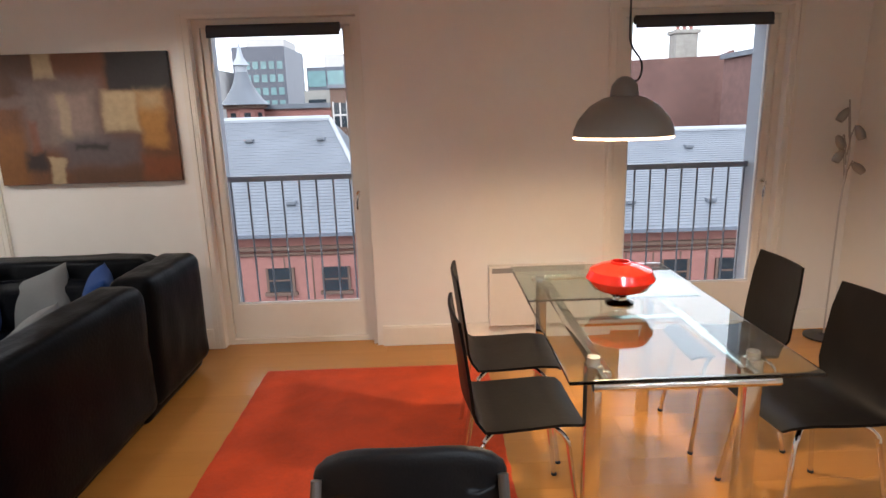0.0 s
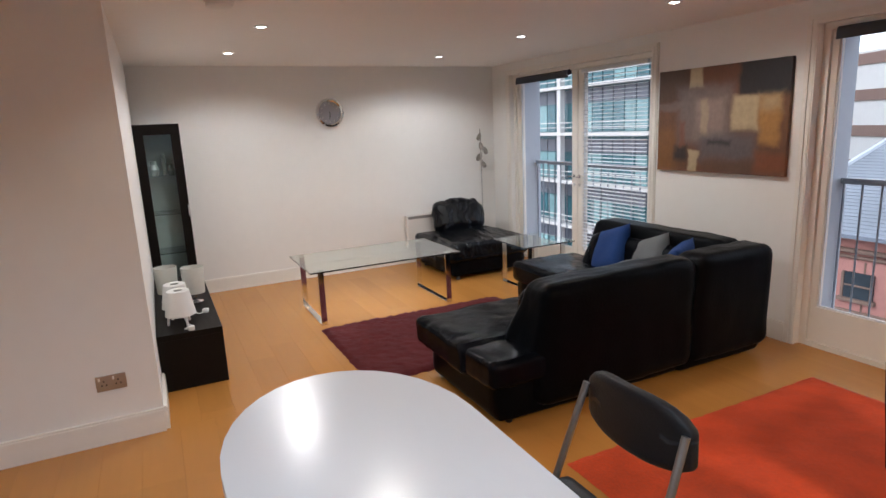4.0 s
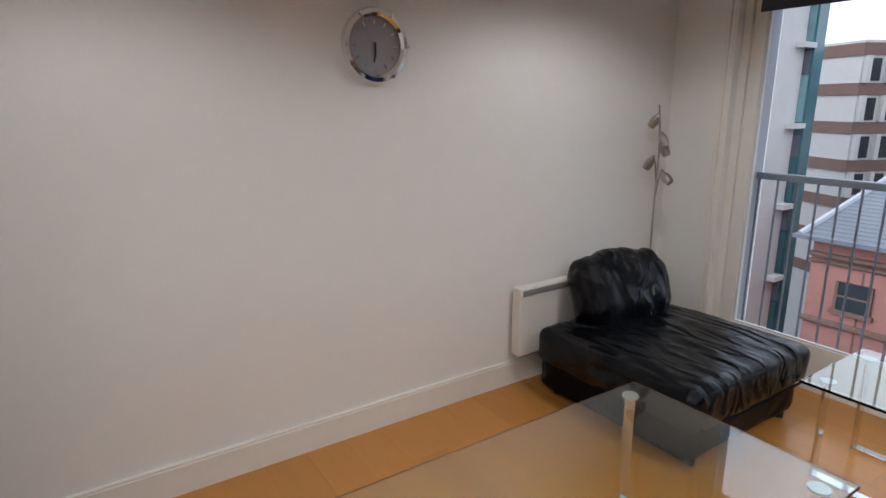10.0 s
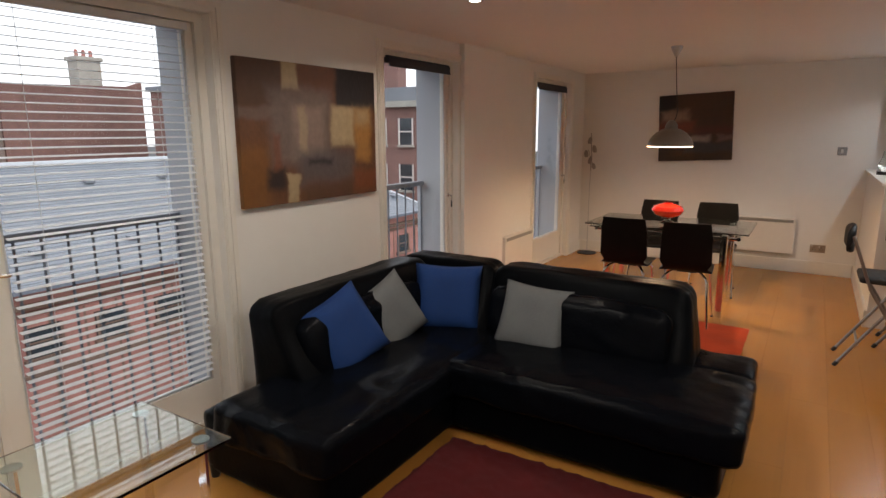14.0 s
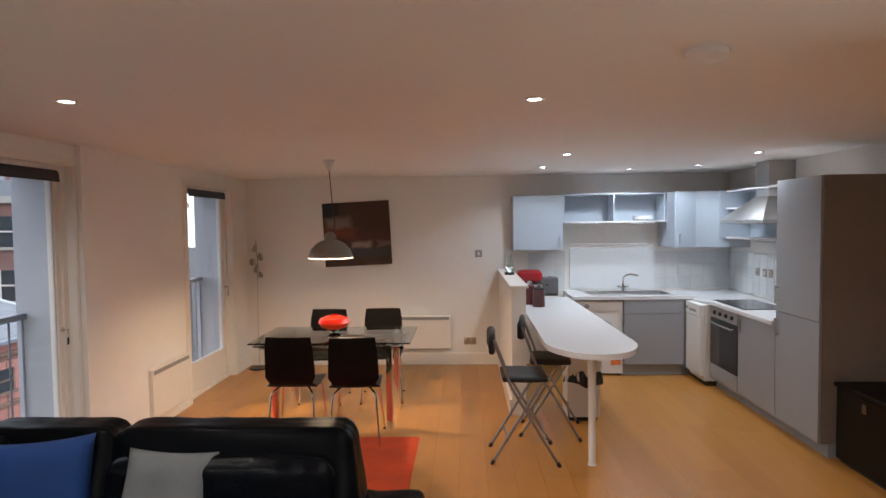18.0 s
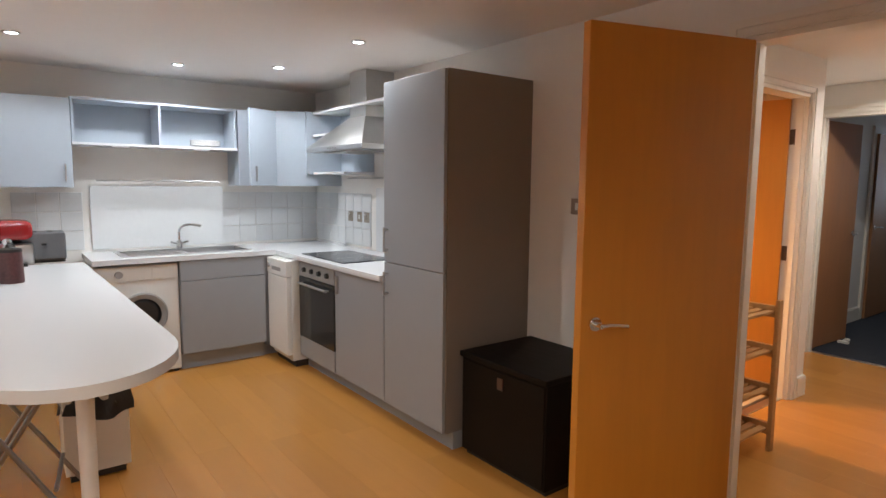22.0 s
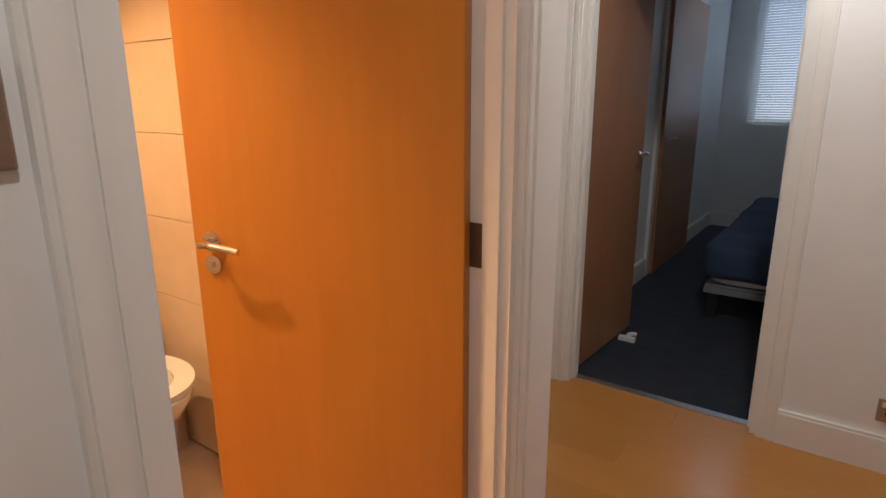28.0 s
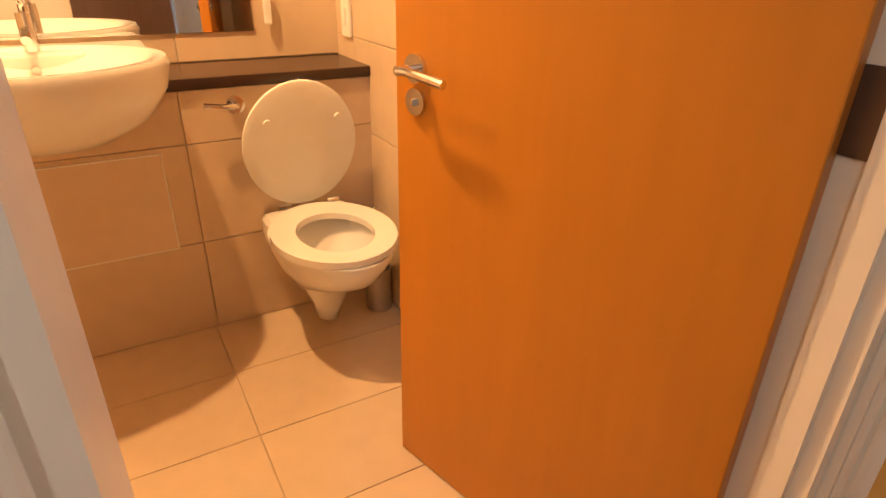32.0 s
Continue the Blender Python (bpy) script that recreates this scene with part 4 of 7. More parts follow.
M_CANVAS2 = canvas_mat("dark_oil_paint", 0.82, 0.82, (0.055, 0.026, 0.012), (
    (-0.1, 0.76, 0.25, 1.1, 0.015, 1.0, (0.006, 0.005, 0.005)), (0.40, 0.52, 1.1, 1.1, 0.06, 0.8, (0.060, 0.024, 0.012)), (0.04, 0.58, 0.42, 0.75, 0.04, 0.9, (0.24, 0.17, 0.12)),
    (-0.1, 0.44, 0.50, 0.58, 0.05, 0.9, (0.17, 0.035, 0.016)), (0.5, 0.40, 1.1, 0.50, 0.05, 0.8, (0.09, 0.018, 0.014)), (0.42, 0.28, 0.70, 0.38, 0.03, 0.9, (0.32, 0.25, 0.21)),
    (0.80, 0.30, 1.1, 0.38, 0.03, 0.8, (0.20, 0.13, 0.11)), (0.36, 0.14, 1.1, 0.28, 0.03, 0.8, (0.045, 0.042, 0.05)), (-0.1, 0.30, 0.36, 0.44, 0.05, 0.7, (0.06, 0.02, 0.016))))
pic = thing("abstract_painting", -1.373, YN, 1.575, "unframed abstract canvas in browns, cream and grey", "painting")
part("canvas", B(-0.572, -0.034, -0.40, 0.572, -0.001, 0.40, 0.004), M_CANVAS, pic)
pic2 = thing("abstract_painting", XE, 3.845, 1.62, "unframed dark brown abstract canvas hung slightly crooked", "painting", rz=-90)
pic2.matrix_world = pose(XE, 3.845, 1.62, 0, 0, -90) @ pose(0, 0, 0, 0, -2.5, 0)
part("canvas", B(-0.41, -0.034, -0.39, 0.41, -0.001, 0.39, 0.004), M_CANVAS2, pic2)

# ---------- clock ----------
ck = thing("wall_clock", XW, 3.125, 1.813, "round chrome-rimmed wall clock with a grey face", "clock", rz=90)
bm = bmesh.new()
prof = [(0.118, 0.0), (0.150, 0.002), (0.158, 0.02), (0.150, 0.042), (0.132, 0.046), (0.120, 0.034), (0.118, 0.02)]
lathe(bm, prof, 48)
bmesh.ops.rotate(bm, verts=bm.verts, matrix=Matrix.Rotation(radians(90), 3, "X"))
part("rim", bm, M_CHROME, ck)
part("face", C((0, -0.012, 0), (0, -0.020, 0), 0.119, n=48), mat("clock_face_grey", (0.30, 0.29, 0.31), 0.4, var=0.05), ck)
for k in range(12):
    a = 2 * math.pi * k / 12
    m = Matrix.Translation((0.098 * math.sin(a), -0.021, 0.098 * math.cos(a))) @ Matrix.Rotation(a, 4, "Y")
    bm = B(-0.003, -0.0006, -0.010, 0.003, 0.0006, 0.010)
    bmesh.ops.transform(bm, matrix=m, verts=bm.verts)
    part("hour_mark", bm, M_CHROME, ck)
part("hour_hand", B(-0.004, -0.025, -0.045, 0.004, -0.023, 0.012), M_BLACK, ck)
mh = part("minute_hand", B(-0.003, -0.028, -0.07, 0.003, -0.026, 0.014), M_BLACK, ck)
mh.matrix_local = pose(0, 0, 0, 0, 6, 0)
for k in range(6):
    a = 2 * math.pi * (k + 0.5) / 6
    part("rim_stud", C((0.146 * math.sin(a), -0.040, 0.146 * math.cos(a)), (0.146 * math.sin(a), -0.052, 0.146 * math.cos(a)), 0.008, n=12), M_CHROME, ck)


# ---------- panel heaters ----------
def heater(x, y, z, w, h, rz, label):
    t = thing("panel_heater", x, y, z, label, "heater", rz=rz)
    part("case", B(-w / 2, -0.085, 0, w / 2, -0.02, h, 0.008), M_HEATER, t)
    part("top_grille", B(-w / 2 + 0.02, -0.0875, h - 0.045, w / 2 - 0.02, -0.0855, h - 0.012), M_GRILLE, t, "grey outlet grille")
    for i in range(4):
        part("louvre", B(-w / 2 + 0.02, -0.090, h - 0.043 + i * 0.008, w / 2 - 0.02, -0.0877, h - 0.040 + i * 0.008), M_GRILLE, t)
    part("bottom_grille", B(-w / 2 + 0.02, -0.078, -0.003, w / 2 - 0.02, -0.03, 0.0), M_GRILLE, t)
    for s in (-1, 1):
        part("wall_bracket", B(s * w * 0.3 - 0.02, -0.021, h * 0.2, s * w * 0.3 + 0.02, -0.001, h * 0.8), M_HEATER, t)
    return t


heater(XW, 4.335, 0.19, 0.80, 0.395, 90, "white electric panel heater on the wall behind a chair")
heater(1.50, YN, 0.12, 0.66, 0.42, 0, "white electric panel heater under the window wall")
heater(XE, 3.06, 0.21, 0.70, 0.40, -90, "white electric panel heater on the dining wall")


# ---------- floor lamps ----------
def floor_lamp(x, y, label, seed):
    random.seed(seed)
    f = thing("floor_lamp", x, y, 0, label, "floor lamp")
    part("base", lathe(bmesh.new(), [(0, 0), (0.12, 0), (0.12, 0.012), (0.03, 0.022), (0.012, 0.03), (0, 0.03)], 32), M_BLACK if seed == 2 else M_STEEL, f)
    part("pole", tube(bmesh.new(), [(0, 0, 0.02), (0, 0, 0.9), (0.01, -0.01, 1.25)], 0.006, 8), M_STEEL, f)
    for i, (a, zt, r, ta) in enumerate(((175, 1.47, 0.035, -35), (-30, 1.36, 0.045, 25), (190, 1.22, 0.04, -30), (-10, 1.14, 0.06, 50), (95, 1.30, 0.05, 30))):
        dx, dy = math.cos(radians(a)) * r, math.sin(radians(a)) * r
        arm = part("arm", tube(bmesh.new(), [(0.003, -0.003, zt - 0.14), (dx * 0.3, dy * 0.3, zt - 0.02), (dx * 0.7, dy * 0.7, zt + 0.045), (dx, dy, zt + 0.03)], 0.004, 6), M_LAMPMETAL, f)
        bm = lathe(bmesh.new(), [(0.006, 0.045), (0.014, 0.038), (0.025, 0.01), (0.028, -0.015), (0.023, -0.045), (0.019, -0.045), (0.021, -0.015), (0.010, 0.03)], 18)
        part("lamp_head", bm, M_LAMPMETAL, arm, "small bud-shaped metal lamp head, unlit").matrix_local = pose(dx * 1.25, dy * 1.25, zt, 0, -ta, 0)
    part("stem_tip", tube(bmesh.new(), [(0.01, -0.01, 1.25), (0.0, 0.0, 1.42), (-0.02, 0.0, 1.56)], 0.005, 8), M_LAMPMETAL, f)


floor_lamp(-4.56, 4.95, "slim metal floor lamp with five small heads beside the heater", 1)
floor_lamp(3.42, 5.04, "slim metal floor lamp with five small heads in the corner", 2)

# ---------- TV bench, lamps, bowls, glass cabinet ----------
tv = thing("tv_bench", -3.075, 1.368, 0, "low black-brown wooden bench against the wall", "bench")
part("top", B(-0.86, -0.185, 0.344, 0.86, 0.215, 0.384, 0.003), M_ESPRESSO, tv)
part("side_panel", B(-0.86, -0.185, 0.0, -0.82, 0.215, 0.344, 0.002), M_ESPRESSO, tv)
part("side_panel", B(0.82, -0.185, 0.0, 0.86, 0.215, 0.344, 0.002), M_ESPRESSO, tv)
part("back_panel", B(-0.82, -0.185, 0.03, 0.82, -0.175, 0.344), M_ESPRESSO, tv)
part("shelf", B(-0.82, -0.17, 0.17, 0.82, 0.205, 0.19), M_ESPRESSO, tv)
part("bottom", B(-0.82, -0.17, 0.03, 0.82, 0.205, 0.05), M_ESPRESSO, tv)
part("divider", B(-0.012, -0.17, 0.05, 0.012, 0.205, 0.17), M_ESPRESSO, tv)
part("divider", B(-0.012, -0.17, 0.19, 0.012, 0.205, 0.344), M_ESPRESSO, tv)


def table_lamp(x, y, rz):
    t = thing("table_lamp", x, y, 0.384, "small white three-legged table lamp on the bench", "lamp", rz=rz, group="white table lamps")
    bm = lathe(bmesh.new(), [(0.098, 0.07), (0.072, 0.235), (0.068, 0.238), (0.03, 0.238), (0.028, 0.232), (0.066, 0.230), (0.094, 0.07)], 32)
    part("shade", bm, M_PLASTIC, t, "white plastic drum shade with a round top hole")
    for k in range(3):
        a = 2 * math.pi * k / 3 + 0.4
        part("leg", tube(bmesh.new(), [(0.085 * math.cos(a), 0.085 * math.sin(a), 0.0), (0.072 * math.cos(a), 0.072 * math.sin(a), 0.09)], 0.009, 8), M_PLASTIC, t)
    part("lamp_holder", C((0, 0, 0.1), (0, 0, 0.16), 0.02, n=12), M_PLASTIC, t)
    part("cord", tube(bmesh.new(), [(0, 0, 0.1), (0.02, 0.03, 0.005), (0.10, 0.06, 0.005), (0.14, 0.0, 0.005), (0.17, 0.05, 0.006)], 0.0035, 6, 0.02), M_PLASTIC, t)
    part("plug", B(0.155, 0.03, 0.0, 0.195, 0.07, 0.028, 0.006), M_PLASTIC, t)


table_lamp(-2.42, 1.345, 0)
table_lamp(-2.63, 1.33, 70)
for x, y in ((-2.95, 1.47), (-3.08, 1.285)):
    dl = thing("table_lamp", x, y, 0.384, "small table lamp with a pale fabric drum shade on the bench", "lamp", group="drum shade lamps on the bench")
    part("base", lathe(bmesh.new(), [(0, 0), (0.055, 0), (0.056, 0.006), (0.02, 0.014), (0.008, 0.022), (0, 0.022)], 28), M_CHROME, dl, "polished chrome round base")
    part("stem", C((0, 0, 0.02), (0, 0, 0.12), 0.007, n=12), M_CHROME, dl)
    bm = lathe(bmesh.new(), [(0.074, 0.075), (0.083, 0.275), (0.0815, 0.275), (0.0725, 0.075)], 32)
    bm.faces.new([v for v in bm.verts if abs(v.co.z - 0.075) < 1e-4 and math.hypot(v.co.x, v.co.y) < 0.0732][::-1])
    part("shade", bm, M_FABRIC, dl, "pale ribbed fabric drum shade")

M_ORNAMENT = mat("dull_grey_green_ceramic", (0.22, 0.25, 0.22), 0.4, var=0.5, scale=18)
gc = thing("display_cabinet", -4.40, 1.382, 0, "tall black-brown display cabinet with a glazed door", "cabinet", rz=-90)
part("side_panel", B(-0.185, -0.19, 0, -0.165, 0.19, 1.75), M_ESPRESSO, gc)
part("side_panel", B(0.18, -0.19, 0, 0.20, 0.19, 1.75), M_ESPRESSO, gc)
part("top", B(-0.165, -0.19, 1.73, 0.18, 0.19, 1.75), M_ESPRESSO, gc)
part("bottom", B(-0.165, -0.19, 0.0, 0.18, 0.19, 0.10), M_ESPRESSO, gc)
part("back_panel", B(-0.165, -0.19, 0.10, 0.18, -0.182, 1.73), mat("pale_cabinet_back", (0.42, 0.47, 0.44), 0.5, var=0.05), gc)
dr = part("door", box(box(box(B(-0.184, 0.192, 0.10, -0.105, 0.212, 1.748, 0.002), 0.12, 0.192, 0.10, 0.199, 0.212, 1.748, 0.002), -0.105, 0.192, 1.655, 0.12, 0.212, 1.748), -0.105, 0.192, 0.10, 0.12, 0.212, 0.19), M_ESPRESSO, gc, "dark framed glazed door")
part("pane", B(-0.105, 0.199, 0.19, 0.12, 0.203, 1.655), M_SHELFG, dr).visible_shadow = False
part("handle", tube(bmesh.new(), [(-0.176, 0.213, 0.90), (-0.176, 0.245, 0.91), (-0.176, 0.245, 0.99), (-0.176, 0.213, 1.00)], 0.005, 8, 0.012), M_STEEL, dr)
for z in (0.55, 0.92, 1.28):
    part("shelf", B(-0.165, -0.18, z, 0.18, 0.17, z + 0.006), M_SHELFG, gc, "clear glass shelf")
for x, y, z, h, r in ((0.05, -0.07, 1.286, 0.13, 0.05), (0.08, 0.02, 1.286, 0.19, 0.028), (0.02, 0.07, 1.286, 0.10, 0.04)):
    bm = lathe(bmesh.new(), [(0, 0), (r * 0.7, 0), (r, h * 0.4), (r * 0.5, h * 0.75), (r * 0.6, h), (r * 0.5, h), (0, h * 0.9)], 20)
    solo("small_ornament", bm, M_ORNAMENT, "small pale ornament inside the display cabinet", "ornament", (-4.40 + x, 1.382 + y, z), group="ornaments in the cabinet")

# ---------- dining table ----------
dt = thing("dining_table", 1.605, 3.667, 0, "extending glass dining table on a chrome frame", "table")
part("glass_top", B(-0.395, -0.68, 0.742, 0.395, 0.68, 0.754, 0.003), M_TGLASS, dt, "clear glass top with a green edge")
part("leaf_glass", B(-0.385, 0.16, 0.718, 0.385, 0.64, 0.728, 0.003), M_TGLASS, dt, "glass extension leaf under the top")
for s in (-1, 1):
    part("side_rail", B(s * 0.235 - 0.02, -0.52, 0.66, s * 0.235 + 0.02, 0.56, 0.70, 0.004), M_CHROME, dt)
    part("end_rail", C((-0.30, s * 0.60, 0.695), (0.30, s * 0.60, 0.695), 0.017, n=16), M_CHROME, dt)
    part("rail_arm", B(-0.26, min(s * 0.52, s * 0.60), 0.675, -0.235, max(s * 0.52, s * 0.60), 0.70, 0.003), M_CHROME, dt)
    part("rail_arm", B(0.235, min(s * 0.52, s * 0.60), 0.675, 0.26, max(s * 0.52, s * 0.60), 0.70, 0.003), M_CHROME, dt)
    for k in (-1, 1):
        part("leg", B(k * 0.27 - 0.027, s * 0.49 - 0.027, 0, k * 0.27 + 0.027, s * 0.49 + 0.027, 0.718, 0.006), M_CHROME, dt, "square chrome leg")
        part("glass_pad", C((k * 0.27, s * 0.49, 0.718), (k * 0.27, s * 0.49, 0.7415), 0.022, n=16), M_STEEL, dt)
part("cross_bar", B(-0.235, -0.02, 0.665, 0.235, 0.02, 0.695, 0.003), M_CHROME, dt)

bw2 = thing("glass_bowl", 1.583, 3.697, 0.754, "red glazed squat bowl set on a clear glass foot", "bowl")
part("glass_foot", lathe(bmesh.new(), [(0, 0), (0.055, 0), (0.06, 0.006), (0.03, 0.02), (0.028, 0.035), (0.065, 0.055), (0.06, 0.055), (0, 0.03)], 32), M_SHELFG, bw2, "clear glass foot")
part("bowl", lathe(bmesh.new(), [(0, 0.05), (0.055, 0.05), (0.115, 0.075), (0.142, 0.115), (0.125, 0.15), (0.07, 0.172), (0.042, 0.176), (0.040, 0.184), (0.034, 0.184), (0.034, 0.17), (0.1, 0.14), (0.12, 0.11), (0, 0.06)], 40), M_REDGLOSS, bw2, "glossy red bowl body")


# ---------- dining chairs ----------
def shell(bm, w=0.40):
    """Bent ply seat and back in one curved sheet. Faces +x, the back at -x."""
    prof = [(0.21, 0.435), (0.19, 0.452), (0.12, 0.458), (0.0, 0.452), (-0.10, 0.448), (-0.155, 0.455), (-0.185, 0.485), (-0.20, 0.54), (-0.21, 0.64), (-0.225, 0.76), (-0.24, 0.865)]
    n = 8
    t = 0.011
    rows = []
    for k, (x, z) in enumerate(prof):
        a = prof[min(k + 1, len(prof) - 1)]
        b = prof[max(k - 1, 0)]
        d = Vector((a[0] - b[0], 0, a[1] - b[1])).normalized()
        nrm = Vector((d.z, 0, -d.x))
        s = k / (len(prof) - 1)
        ww = w * (0.94 + 0.06 * math.sin(math.pi * s)) * (0.84 if 0.5 < s < 0.62 else 1.0) * (0.93 if k in (0, len(prof) - 1) else 1)
        rows.append(([bm.verts.new((x - 0.018 * (s > 0.6) * (1 - (2 * i / n - 1) ** 2), (i / n - 0.5) * ww, z + (0.006 * (2 * i / n - 1) ** 2 if s < 0.45 else 0))) for i in range(n + 1)],
                     [bm.verts.new((x + nrm.x * t - 0.018 * (s > 0.6) * (1 - (2 * i / n - 1) ** 2), (i / n - 0.5) * ww, z + nrm.z * t + (0.006 * (2 * i / n - 1) ** 2 if s < 0.45 else 0))) for i in range(n + 1)]))
    for (a0, b0), (a1, b1) in zip(rows, rows[1:]):
        for i in range(n):
            bm.faces.new((a0[i], a0[i + 1], a1[i + 1], a1[i]))
            bm.faces.new((b0[i + 1], b0[i], b1[i], b1[i + 1]))
        bm.faces.new((a0[0], a1[0], b1[0], b0[0]))
        bm.faces.new((a1[n], a0[n], b0[n], b1[n]))
    for a, b in (rows[0], rows[-1]):
        for i in range(n):
            bm.faces.new((a[i], a[i + 1], b[i + 1], b[i]))
    return bm


dc = thing("dining_chair", 1.14, 3.91, 0, "black bent-ply dining chair on chrome tube legs", "chair", group="chairs round the dining table")
part("shell", shell(bmesh.new()), M_PLY, dc, "black stained bent-ply seat and back", angle=60)
for s in (-1, 1):
    part("front_leg", tube(bmesh.new(), [(0.20, s * 0.20, 0.0), (0.15, s * 0.165, 0.40), (0.10, s * 0.12, 0.436), (0.02, s * 0.06, 0.437)], 0.0095, 10, 0.03), M_CHROME, dc)
    part("back_leg", tube(bmesh.new(), [(-0.22, s * 0.20, 0.0), (-0.16, s * 0.165, 0.40), (-0.10, s * 0.12, 0.436), (-0.02, s * 0.06, 0.437)], 0.0095, 10, 0.03), M_CHROME, dc)
    part("glide", C((0.20, s * 0.20, 0), (0.198, s * 0.199, 0.012), 0.012, n=10), M_RUBBER, dc)
    part("glide", C((-0.22, s * 0.20, 0), (-0.218, s * 0.199, 0.012), 0.012, n=10), M_RUBBER, dc)
part("under_plate", B(-0.05, -0.08, 0.424, 0.05, 0.08, 0.432), M_BLACK, dc)
for x, y, rz in ((1.115, 3.415, 3), (2.16, 3.935, 178), (2.20, 3.36, 184)):
    copy_thing(dc, pose(x, y, 0, 0, 0, rz))

# ---------- pendant lamp ----------
SR = 0.79
pl = thing("pendant_lamp", 1.575, 3.715, CEIL, "grey dome pendant lamp on a loose cord over the table", "pendant lamp")
part("ceiling_rose", lathe(bmesh.new(), [(0, -0.09), (0.012, -0.09), (0.05, -0.012), (0.052, -0.0005), (0, -0.0005)], 24), M_STEEL, pl)
DZ = -0.855
bm = lathe(bmesh.new(), [(0.245, DZ), (0.243, DZ + 0.02), (0.22, DZ + 0.065), (0.165, DZ + 0.115), (0.10, DZ + 0.145), (0.055, DZ + 0.152), (0.05, DZ + 0.15), (0.09, DZ + 0.14), (0.16, DZ + 0.108), (0.213, DZ + 0.06), (0.237, DZ + 0.018), (0.239, DZ)], 48, (0, 0, 0), SR, SR)
part("shade", bm, M_SHADE, pl, "grey enamelled metal dome shade")
part("shade_lining", lathe(bmesh.new(), [(0.238, DZ + 0.001), (0.234, DZ + 0.018), (0.21, DZ + 0.058), (0.157, DZ + 0.104), (0.088, DZ + 0.136), (0, DZ + 0.142)], 48, (0, 0, 0), SR, SR), M_SHADEIN, pl, "white inside of the shade")
M_RIM = bpy.data.materials.new("translucent_white_rim")
M_RIM.use_nodes = True
tl = M_RIM.node_tree.nodes.new("ShaderNodeBsdfTranslucent")
tl.inputs[0].default_value = (0.85, 0.80, 0.72, 1)
M_RIM.node_tree.links.new(tl.outputs[0], M_RIM.node_tree.nodes["Material Output"].inputs[0])
part("rim", lathe(bmesh.new(), [(0.2455, DZ - 0.0005), (0.244, DZ - 0.011)], 48, (0, 0, 0), SR, SR), M_RIM, pl, "white translucent rim lit from inside")
part("cap", lathe(bmesh.new(), [(0.055, DZ + 0.15), (0.05, DZ + 0.19), (0.03, DZ + 0.215), (0.012, DZ + 0.225), (0, DZ + 0.225)], 24), M_SHADE, pl)
part("bulb", lathe(bmesh.new(), [(0.012, DZ + 0.13), (0.03, DZ + 0.09), (0.032, DZ + 0.07), (0.02, DZ + 0.05), (0, DZ + 0.045)], 20), M_BULBW, pl, "glowing warm bulb")
part("cord", tube(bmesh.new(), [(0, 0, -0.08), (0.005, -0.02, -0.35), (0.0, -0.04, -0.52), (0.06, -0.03, -0.58), (0.055, 0.0, -0.66), (0.0, 0.0, DZ + 0.22)], 0.004, 8, 0.04), M_BLACK, pl)
lamp_at("pendant_light", "SPOT", (1.575, 3.715, CEIL + DZ + 0.03), 58, (1, 0.68, 0.40), 0.04, 165)
lamp_at("pendant_up", "POINT", (1.575, 3.715, CEIL + DZ + 0.035), 13, (1, 0.68, 0.40), 0.03)

# ---------- breakfast bar ----------
WT = 0.90
bar = thing("breakfast_bar", 0.583, 1.635, 0, "white laminate breakfast bar with a rounded end on a white post", "breakfast bar")
out = [(2.40, 0.335), (1.05, 0.335)]
for k in range(17):
    a = math.pi / 2 + math.pi * k / 16
    out.append((-0.05 + 0.42 * math.cos(a), 0.03 + 0.315 * math.sin(a)))
out += [(2.40, -0.25)]
part("bar_top", prism(bmesh.new(), out, WT - 0.038, WT), M_WTOP, bar)
part("post", C((0.0, 0.0, 0.0), (0.0, 0.0, WT - 0.038), 0.025, 0.03, 24), M_PLASTIC, bar, "round white metal post")
part("foot_plate", lathe(bmesh.new(), [(0.0255, 0), (0.031, 0), (0.031, 0.006), (0.0255, 0.012)], 24, (0.0, 0, 0)), M_PLASTIC, bar)
part("top_plate", C((0.0, 0, WT - 0.05), (0.0, 0, WT - 0.0385), 0.055, n=24), M_PLASTIC, bar)

struct("half_wall", B(1.67, 1.985, 0, XE, 2.115, 1.15), M_WALL, "low plaster wall between the bar and the dining side", "wall")
struct("half_wall_cap", B(1.645, 1.965, 1.15, XE, 2.135, 1.175, 0.004), M_TRIM, "white painted cap on the low wall", "trim")
skirting(1.67, 2.115, XE, 2.115, 0, 1)

wb = thing("white_cabinet_panel", 1.50, 1.53, 0, "white boxed support under the breakfast bar", "cabinet")
part("panel", B(0, -0.16, 0.04, 0.26, 0.12, 0.86, 0.003), M_PLASTIC, wb)
part("plinth", B(0.02, -0.14, 0, 0.24, 0.10, 0.04), M_BLACK, wb)


